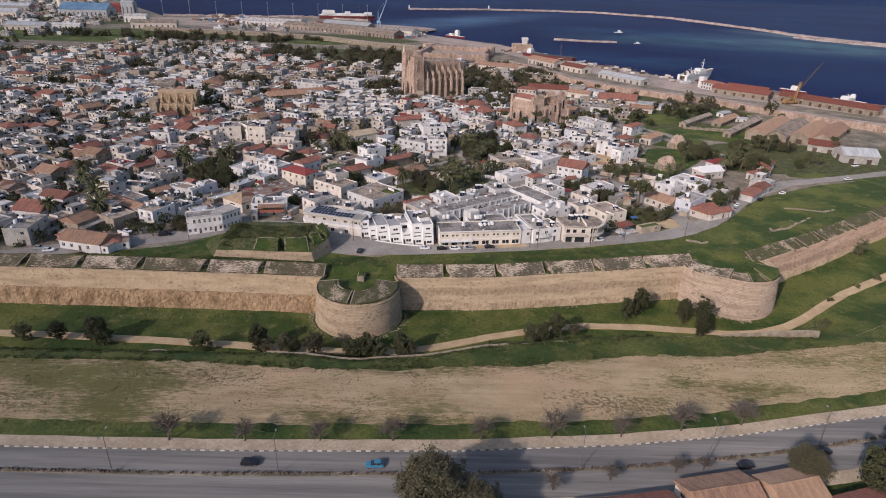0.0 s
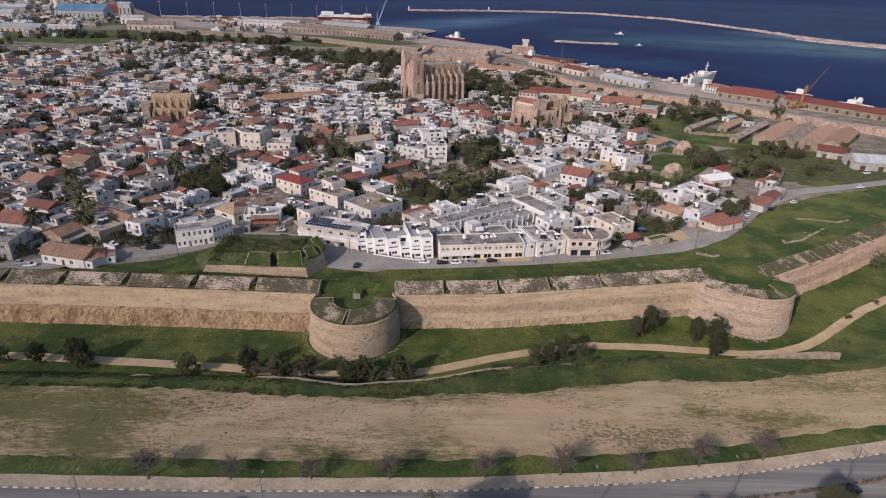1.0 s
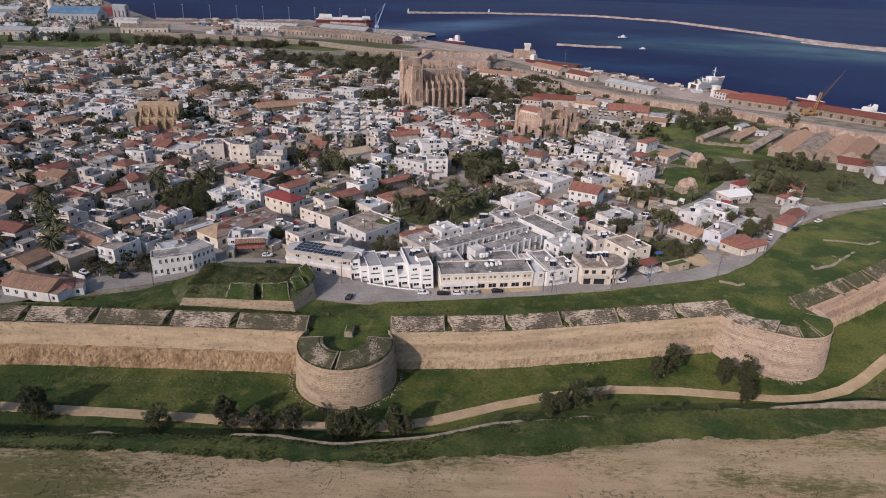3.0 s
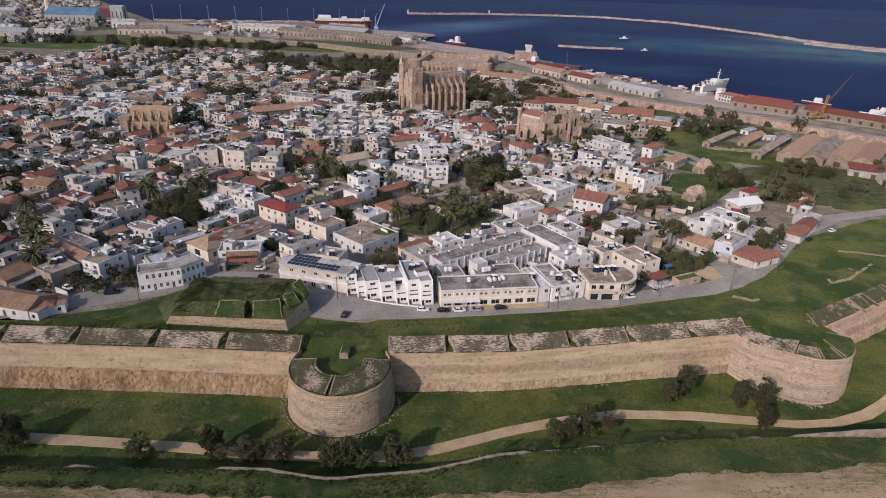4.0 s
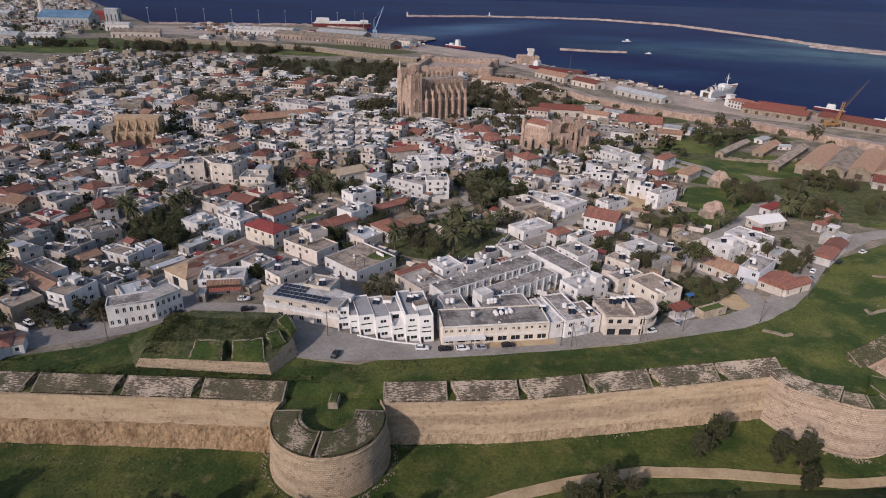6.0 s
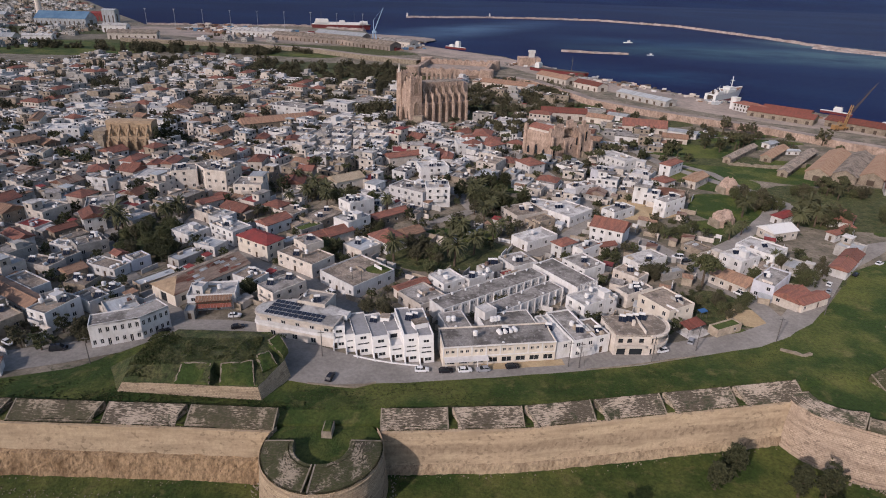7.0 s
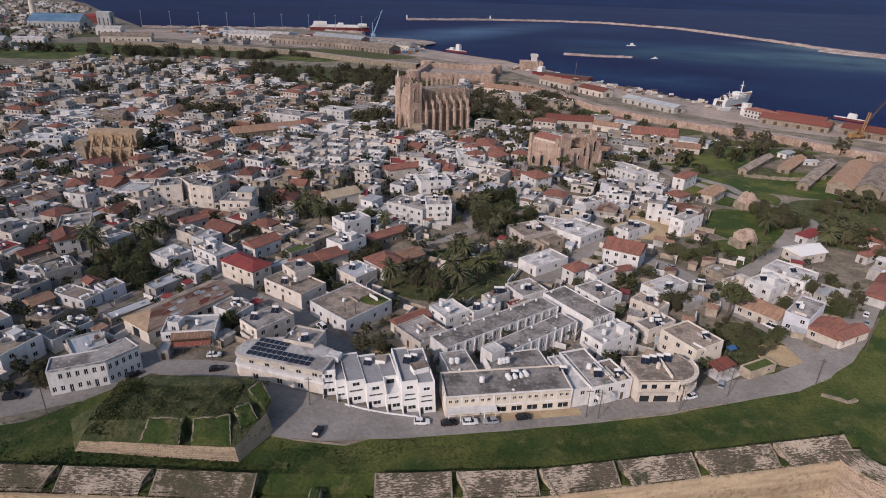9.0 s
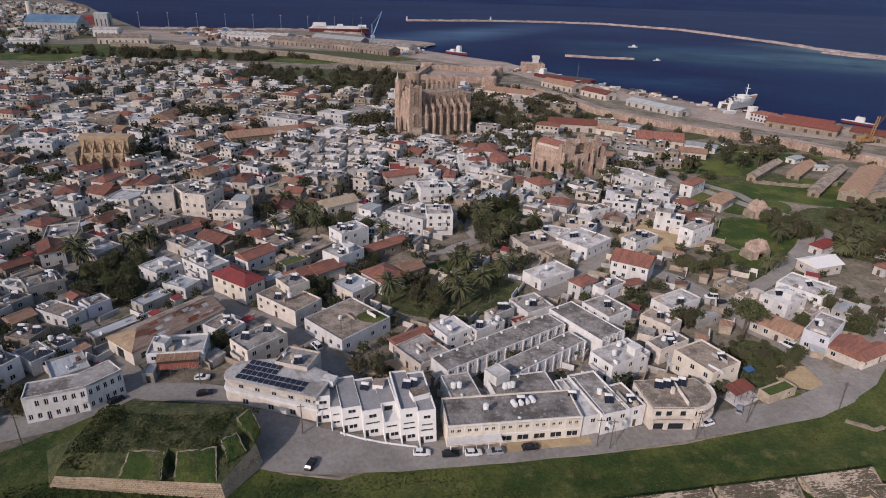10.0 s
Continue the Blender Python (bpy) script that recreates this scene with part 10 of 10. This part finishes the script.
# green plots in the town
for no, (x, y, rx, ry, m) in enumerate(((150, 385, 22, 16, GRASS), (128, 322, 16, 22, GRASS), (2, 268, 24, 16, SCRUB), (8, 285, 15, 7, GRASS), (-102, 277, 20, 14, SCRUB), (-14, 223, 8, 6.5, PATHDIRT), (87, 232.5, 13, 11, SCRUB), (64, 257, 7, 5, PATHDIRT), (84, 316, 17, 9, PATHDIRT), (93, 227, 7, 5, PATHDIRT), (84, 217.5, 6, 4, GRASS), (215, 300, 40, 9, GRASS), (140, 366, 22, 18, GRASS), (178, 388, 34, 26, GRASS), (168, 440, 34, 14, SCRUB), (196, 452, 34, 9, GRASS), (150, 500, 30, 12, SCRUB), (112, 540, 18, 26, GRASS), (230, 330, 60, 30, SCRUB), (118, 480, 30, 20, SCRUB), (160, 405, 26, 14, SCRUB), (172, 330, 34, 30, SCRUB), (205, 330, 30, 26, SCRUB), (128, 256, 12, 8, SCRUB), (118, 300, 14, 9, GRASS), (150, 425, 30, 16, GRASS), (118, 285, 12, 8, SCRUB), (30, 346, 12, 9, GRASS), (175, 470, 46, 8, GRASS), (90, 332, 14, 7, PATHDIRT), (-190, 374, 22, 9, PATHDIRT), (-280, 880, 260, 55, SCRUB), (-120, 700, 120, 70, SCRUB), (-170, 820, 60, 16, GRASS), (-480, 830, 160, 70, GRASS), (75, 424, 12, 10, GRASS), (112, 428, 20, 12, STREET), (-215, 1055, 190, 95, SAND), (-420, 1075, 110, 80, SAND), (-640, 1010, 150, 60, SCRUB), (-860, 1080, 120, 60, SAND), (40, 520, 50, 30, SCRUB), (-48, 500, 14, 10, SCRUB))):
    me = Mesh()
    n = 26
    ring = []
    for i in range(n):
        a = 2 * math.pi * i / n
        k = 1 + 0.25 * noise.noise((math.cos(a) * 1.5 + x, math.sin(a) * 1.5, y))
        ring.append((x + rx * k * math.cos(a), y + ry * k * math.sin(a)))
    me.prism(ring, -0.25, 0.012 + 0.0042 * no)
    tagged(part("plot", me, m), {GRASS: "green grassy plot among the houses", SCRUB: "overgrown scrubby plot among the houses", PATHDIRT: "bare earth plot among the houses", STREET: "worn asphalt yard", SAND: "pale dusty port yard"}[m], "plot", kind="structure")


def tufts(name, label, n, spot, lo, hi, mat, seed):
    """Ragged grass and weed tufts strewn over a slope."""
    r = random.Random(seed)
    me = Mesh()
    for _ in range(n):
        x, y, z = spot(r)
        for _ in range(3):
            a, s = r.uniform(0, math.pi), r.uniform(lo, hi)
            dx, dy = math.cos(a) * s * 0.6, math.sin(a) * s * 0.6
            tx, ty = r.gauss(0, 0.2) * s, r.gauss(0, 0.2) * s
            me.face([(x - dx, y - dy, z - 0.1), (x + dx, y + dy, z - 0.1), (x + dx * 0.5 + tx, y + dy * 0.5 + ty, z + s * r.uniform(0.2, 0.5)), (x - dx * 0.6 + tx, y - dy * 0.6 + ty, z + s * 0.5)])
    tagged(part(name, me, mat), label, "grass", kind="stuff")


def on_bank(r):
    x = r.uniform(-120, 110)
    wf, re = line(WALL_FRONT, x), max(line(ROAD_EDGE, x), line(WALL_FRONT, x) + 11)
    k = r.uniform(0.0, 0.92)
    if -82 < x < -34:
        k *= 0.2
    return x, wf + 6.5 + (re - 0.6 - wf - 6.5) * k, (line(RIM_Z, x) + 0.5) * (1 - k) + 0.05


def on_work(r):
    while True:
        x, y = r.uniform(-73, -39), r.uniform(185.5, 203)
        near = min((y - 184.6) * 0.98, (203.6 - y), (x + 75.0 + (y - 193) * 0.15) * 0.9, (-38.6 - x) * 0.9)
        if near > 0.6 and not (x > -61.2 and y < 189.4) and not (x > -44.5 and y < 201):
            break
    z0 = 3.0 if y < 188 else 4.8
    return x, y, z0 + (5.9 - z0) * min(1, near / 4.4) + hump(x, y, 0.3, 0.6) - 0.05


def in_field(r):
    while True:
        x, k = r.uniform(-110, 130), r.random()
        thick = noise.noise((x * 0.035, k * 2.2, 4.0)) + 0.5 * noise.noise((x * 0.12, k * 6, 2.0)) + 0.9 * max(0, abs(k - 0.5) * 2 - 0.72)
        if thick > 0.5 or r.random() < 0.22 + 0.3 * max(0, thick):
            break
    a, b = line(KERB, x) + 7, line(FIELD_EDGE, x) + 1
    return x, a + (b - a) * k, -1.6


def in_moat(r):
    x = r.uniform(-130, 108)
    a, b = line(SCARP_TOP, x) + 3, line(WALL_FRONT, x) - 3.5
    return x, a + (b - a) * r.random(), -10.9


def on_glacis(r):
    x = r.uniform(-120, 110)
    a, b = line(FIELD_EDGE, x), line(SCARP_TOP, x)
    k = r.random()
    return x, a + (b - a) * k, -1.9 - 2.0 * k


def on_parapet(r):
    while True:
        x = r.uniform(-130, 88)
        if -36 < x < -11:
            continue
        k = r.choice((0.3, 1.0, r.uniform(0.3, 5.0), 5.1))
        if noise.noise((x * 0.14, k * 0.4, 7.0)) > -0.05 or r.random() < 0.15:
            return x, line(WALL_FRONT, x) + k, line(RIM_Z, x) - 0.1 + 2.15 * max(0, min(1, (k - 0.35) / 4.6))


def on_bastion(r):
    a = radians(r.uniform(168, 372))
    k = r.choice((12.4, 6.8, r.uniform(7, 12.4)))
    return -24 + k * math.cos(a), 167.6 + k * math.sin(a), 0.25 + (12.6 - k) / 5.8 * 0.9


tufts("weed_tufts", "dark weeds rooted along the parapet edges", 4200, on_parapet, 0.1, 0.34, WALLWEED, 41)
tufts("weed_tufts", "dark weeds and moss on the bastion parapets", 1500, on_bastion, 0.1, 0.36, WALLWEED, 42)
tufts("grass_tufts", "ragged dark grass tufts on the rampart bank", 5600, on_bank, 0.12, 0.36, TUFT, 31)
tufts("grass_tufts", "rough dark weeds on the earthwork top", 5200, on_work, 0.14, 0.42, TUFT, 32)
tufts("weed_tufts", "scattered dry weeds over the bare field", 11000, in_field, 0.06, 0.22, WEED, 33)
tufts("grass_tufts", "patchy grass tufts on the moat floor", 2600, in_moat, 0.1, 0.34, TUFT, 34)
tufts("grass_tufts", "thick dark grass tufts on the moat bank", 7000, on_glacis, 0.2, 0.55, TUFT, 35)


# ---- the rest of the town ----
def free(x, y, r, slack=0.86):
    return all((x - a) ** 2 + (y - b) ** 2 > ((r + c) * slack) ** 2 for a, b, c in FOOT)


KEEP = [(-58, 452, 20), (-62, 428, 22), (-60, 405, 18), (-107, 272, 16), (-6, 262, 12), (8, 262, 10), (7, 300, 13), (14, 280, 9), (-17, 224, 8), (85, 234, 11), (90, 291, 6), (118, 300, 14), (143, 328, 13), (160, 312, 18), (84, 316, 12), (150, 385, 24), (128, 320, 18), (22, 335, 17), (168, 340, 26), (190, 318, 26), (75, 424, 11), (112, 430, 16), (40, 520, 38), (-48, 500, 13), (2, 492, 34), (-33, 200, 10), (-66, 214, 5), (175, 470, 20), (78, 580, 30), (14, 722, 60), (-46, 320, 12)]
MAPPED = [(-84, 178), (-150, 284), (176, 316), (122, 232)]   # quarter whose houses all stand in the list above


def on_lane(x, y, r):
    p = Vector((x, y))
    for ln in LANES:
        for a, b in zip(ln, ln[1:]):
            a, b = Vector(a), Vector(b)
            t = max(0, min(1, (p - a).dot(b - a) / (b - a).length_squared))
            if (p - a.lerp(b, t)).length < r + 2.2:
                return True
    return False


def mapped(x, y):
    c = False
    for (x0, y0), (x1, y1) in zip(MAPPED, MAPPED[1:] + MAPPED[:1]):
        if (y0 > y) != (y1 > y) and x < (x1 - x0) * (y - y0) / (y1 - y0) + x0:
            c = not c
    return c


def pick_style(x, y):
    k = rng.random()
    if x < -30 and y < 420:
        k = (0.42 if x < -60 else 0.3) + (0.58 if x < -60 else 0.7) * k
    if k < 0.42:
        return "white", rng.choice(("pale", "flat", "pale", "pale"))
    if k < 0.62:
        return "cream", rng.choice(("flat", "pale", "tan"))
    if k < 0.76:
        return "stone", rng.choice(("tan", "flat", "tan", "flat", "browngable"))
    if k < 0.89:
        return "grey", rng.choice(("flat", "tin", "rust"))
    if k < 0.97:
        return rng.choice(("white", "cream", "stone")), rng.choice(("redgable", "redhip", "redgable", "browngable", "redhip"))
    return "cream", "redflat"


def inside_town(x, y):
    if y < line(ROAD_EDGE, x) + 9 or y > 470:
        return False
    right = line([(190, 60), (215, 80), (232, 108), (262, 132), (300, 138), (340, 118), (400, 100), (470, 90)], y)
    return -330 < x < right


def fill():
    c, s = math.cos(radians(-28)), math.sin(radians(-28))
    made = 0
    spots = [(i * 9.4 + rng.uniform(-1.6, 1.6), j * 9.0 + rng.uniform(-1.6, 1.6)) for i in range(-50, 51) for j in range(-50, 51)]
    spots = sorted(((-40 + u * c - v * s, 320 + u * s + v * c) for u, v in spots), key=lambda q: math.hypot(q[0] * 0.8, q[1] - 60))
    for x, y in spots:
        if not inside_town(x, y) or mapped(x, y):
            continue
        if any((x - a) ** 2 + (y - b) ** 2 < (3.4 + q) ** 2 for a, b, q in KEEP):
            continue
        w, d = rng.uniform(7, 12), rng.uniform(6.5, 10)
        if rng.random() < 0.22:
            W, D = rng.uniform(11, 18), rng.uniform(8, 12)
            if not on_lane(x, y, 5) and free(x, y, 0.5 * math.hypot(W, D), 0.8):
                w, d = W, D
        r = 0.5 * math.hypot(w, d)
        if on_lane(x, y, r * 0.6) or not free(x, y, r, 0.68):
            w, d = rng.uniform(3.6, 5), rng.uniform(3.4, 4.6)
            r = 0.5 * math.hypot(w, d)
            if on_lane(x, y, 1.5) or not free(x, y, r, 0.78):
                if rng.random() < 0.75 and not on_lane(x, y, 1) and free(x, y, 1.2, 0.9):
                    tree(x, y, rng.choice(("olive", "grey", "bush")), rng.uniform(0.4, 0.7), own=False)
                continue
            if rng.random() < 0.45:
                tree(x, y, rng.choice(("olive", "grey", "dark", "palm", "bush")), rng.uniform(0.5, 0.95), own=False)
                FOOT.append((x, y, 2))
                continue
        elif r < 6.6 and rng.random() < 0.2:
            tree(x, y, rng.choice(("olive", "dark", "palm", "grey")), rng.uniform(0.85, 1.4), own=False)
            FOOT.append((x, y, 3))
            continue
        wall, roof = pick_style(x, y)
        h = rng.choice((3.0, 3.1, 3.2, 3.3, 3.4, 3.6, 3.9, 5.8, 6.2)) if r > 3.4 else rng.uniform(2.3, 3.0)
        near = made < 175 and y < 345 and x > -170
        made += near
        house(x, y, w, d, h, -28 + 18 * noise.noise((x * 0.01, y * 0.01, 0)) + rng.choice((0, 0, 90)), wall, roof, heaters=1 if r > 3.4 and rng.random() < 0.75 else 0, parts=near, annex=rng.uniform(2, 3.6) if r > 3.4 and rng.random() < 0.6 else 0, clutter=r > 3.4)


fill()


def yards():
    """Garden walls, lean-tos and bushes in the gaps between the houses."""
    c, s = math.cos(radians(-28)), math.sin(radians(-28))
    for i in range(-60, 61):
        for j in range(-60, 61):
            u, v = i * 5.2 + rng.uniform(-1.5, 1.5), j * 5.2 + rng.uniform(-1.5, 1.5)
            x, y = -20 + u * c - v * s, 320 + u * s + v * c
            if not inside_town(x, y) or x < -220 or on_lane(x, y, 1.2) or not free(x, y, 0.7, 0.8) or y < line(ROAD_EDGE, x) + 12:
                continue
            if any((x - a) ** 2 + (y - b) ** 2 < q ** 2 for a, b, q in KEEP):
                continue
            k, me = rng.random(), Mesh()
            m = pose(x, y, 0, 0, 0, -28 + 18 * noise.noise((x * 0.01, y * 0.01, 0)) + rng.choice((0, 90)))
            if k < 0.34:
                q, e = rng.uniform(1.8, 3.6), rng.uniform(1.3, 2.3)
                me.box(-q, q, -0.12, 0.12, -0.2, e)
                if rng.random() < 0.5:
                    me.box(q - 0.24, q, 0.12, rng.uniform(2, 4), -0.2, e - 0.05)
                BULK_YARDS.add(me, rng.choice((WHITE, CREAM, STONEWALL, STONEWALL, GREYW)), m)
            elif k < 0.48:
                q, e, z = rng.uniform(1.2, 2.2), rng.uniform(1.0, 1.8), rng.uniform(2.0, 2.6)
                me.box(-q, q, -e, e, -0.2, z - 0.02)
                me.hexa([(-q - 0.2, -e - 0.2, z), (q + 0.2, -e - 0.2, z), (q + 0.2, e + 0.2, z + 0.3), (-q - 0.2, e + 0.2, z + 0.3)], [(-q - 0.2, -e - 0.2, z + 0.1), (q + 0.2, -e - 0.2, z + 0.1), (q + 0.2, e + 0.2, z + 0.4), (-q - 0.2, e + 0.2, z + 0.4)], 1)
                BULK_YARDS.add(me, [rng.choice((GREYW, CREAM, STONEWALL, WHITE)), rng.choice((TIN, RUST, TILEBROWN, ROOFGREY, ROOFTAN, REDPAINT))], m)
            elif k < 0.92:
                tree(x, y, rng.choice(("bush", "olive", "grey", "dark", "olive")), rng.uniform(0.45, 0.9), own=False)


yards()
BULK_CLUTTER.link("rooftop_clutter", "assorted small tanks, crates and masts on flat roofs", "roof clutter")
BULK_YARDS.link("yard_walls", "patchwork of garden walls and lean-to sheds between houses", "yard walls")


# far quarters: a few dozen kinds of simple house, each stood up many times
FAR = []
for k in range(28):
    w, d, h = rng.uniform(8, 15), rng.uniform(7, 11), rng.choice((2.9, 3.0, 3.2, 3.4, 3.6, 3.8, 5.8, 6.2))
    wall, roof = (("white", "pale"), ("grey", "flat"), ("stone", "pale"), ("grey", "flat"), ("cream", "flat"), ("stone", "tan"), ("white", "pale"), ("stone", "flat"), ("cream", "redhip"), ("grey", "tan"))[k % 10]
    me = Mesh()
    st_ = max(1, round(h / 3.2))
    for o, u, L, side in (((-w / 2, -d / 2), (1, 0), w, 0), ((w / 2, -d / 2), (0, 1), d, 1), ((w / 2, d / 2), (-1, 0), w, 2), ((-w / 2, d / 2), (0, -1), d, 3)):
        me.facade(o, u, L, h, [q[:4] for q in openings_for(L, h, st_, 2.6, False)] if side != 2 else [], 0.35, 0, 1, z0=-0.4)
    if roof == "redhip":
        hp = Mesh()
        hipped(hp, w, d, h, min(w, d) * 0.22, True)
        for f in hp.f:
            me.face([hp.v[i] for i in f], 2)
    else:
        me.box(-w / 2 + 0.2, w / 2 - 0.2, -d / 2 + 0.2, d / 2 - 0.2, h - 0.8, h - 0.4, 2)
        coping(me, [(-w / 2, -d / 2), (w / 2, -d / 2), (w / 2, d / 2), (-w / 2, d / 2)], h, 0.2, 0.45)
        if k % 3 == 0:
            a, b = rng.uniform(-0.45, -0.1), rng.uniform(0.05, 0.45)
            me.box(w * a, w * b, -d * 0.2, d * 0.46, h - 0.4, h + rng.uniform(1.8, 2.7), 0)
        if k % 3 == 0:
            z = h * rng.uniform(0.4, 0.6)
            me.box(-w * 0.4, w * 0.3, -d / 2 - 1.2, -d / 2 - 0.01, z, z + 0.9, 0)
        for _ in range(2):
            x, y = rng.uniform(-w * 0.4, w * 0.25), rng.uniform(-d * 0.4, d * 0.3)
            me.rod((x, y, h + 0.6), (x + 1.6, y + 0.2, h + 0.6), 0.45, 0.45, 7, 3)
            me.box(x, x + 1.5, y - 1.2, y - 0.4, h - 0.4, h + 0.3, 1)
    # a lower wing, and a patched lean-to at the side
    e, q, z = rng.uniform(2, 4.5), d * rng.uniform(0.35, 0.8), min(h - 0.3, rng.uniform(2.4, 3.3))
    x0 = w / 2 + 0.01 if k % 2 else -w / 2 - e - 0.01
    me.box(x0, x0 + e, -q / 2, q / 2, -0.4, z, 0)
    me.box(x0 - 0.15, x0 + e + 0.15, -q / 2 - 0.15, q / 2 + 0.15, z, z + 0.15, 4)
    FAR.append((me, [WALLS[wall][0], GLASS, ROOFS[roof][0], TANKW, rng.choice((TIN, TILEDARK, ROOFTAN, ROOFGREY, TILEBROWN))], 0.5 * math.hypot(w, d)))


def quarter(x0, x1, y0, y1, gap, chance, turn, flat=False):
    y = y0
    while y < y1:
        x = x0
        while x < x1:
            px, py = x + rng.uniform(-3, 3), y + rng.uniform(-3, 3)
            if py > 900 and px > line([(940, -40), (1170, -520), (1443, -720), (1821, -970), (2500, -1520)], py):
                x += gap
                continue
            pale = noise.noise((px * 0.012, py * 0.012, 5.0)) > 0.05
            me, mats, r = rng.choice([q for q in FAR if (q[1][0] in (WHITE, CREAM)) == pale] if rng.random() < 0.6 else FAR)
            wood = noise.noise((px * 0.016, py * 0.016, 8.0))
            if wood > 0.3 and rng.random() < 0.75:
                if free(px, py, 3):
                    for _ in range(2):
                        tree(px + rng.uniform(-4, 4), py + rng.uniform(-4, 4), rng.choice(("dark", "olive", "dark")), rng.uniform(0.8, 1.4))
            elif rng.random() < chance and free(px, py, r, 0.66):
                BULK_HOUSES.add(me, mats, pose(px, py, rng.uniform(-0.35, 0.0), 0, 0, turn + rng.choice((0, 90, 0, 90, 180)) + rng.uniform(-6, 6)))
                FOOT.append((px, py, r))
            elif rng.random() < 0.6 and free(px, py, 2.5):
                tree(px, py, rng.choice(("dark", "olive", "grey")), rng.uniform(0.9, 1.5))
            x += gap
        y += gap * 0.95


quarter(-88, -30, 388, 470, 8.6, 0.97, -22)
quarter(-430, -130, 470, 680, 11.0, 0.86, -14)
quarter(-130, 20, 440, 560, 11.0, 0.8, -20)
quarter(-380, -205, 690, 760, 11.5, 0.88, -10)
quarter(-420, -330, 250, 470, 12.0, 0.8, -20)
quarter(-130, -30, 560, 640, 13.0, 0.45, -20)
quarter(20, 150, 425, 520, 12.0, 0.5, -15)
quarter(60, 110, 520, 600, 13.0, 0.4, -15)
quarter(20, 90, 590, 670, 14.0, 0.35, -20)
quarter(-990, -500, 930, 1130, 17.0, 0.5, 4)
quarter(-1100, -600, 1130, 1330, 19.0, 0.6, 4)
quarter(-1400, -760, 1330, 1800, 24.0, 0.72, 4)
quarter(-330, -120, 960, 1180, 30.0, 0.35, -20)
quarter(-800, -480, 560, 880, 22.0, 0.3, 0)

BULK_HOUSES.link("distant_houses", "closely packed pale and red-roofed distant town houses", "houses")
BULK_TREES.link("distant_trees", "distant dark-green trees scattered through the town", "trees")
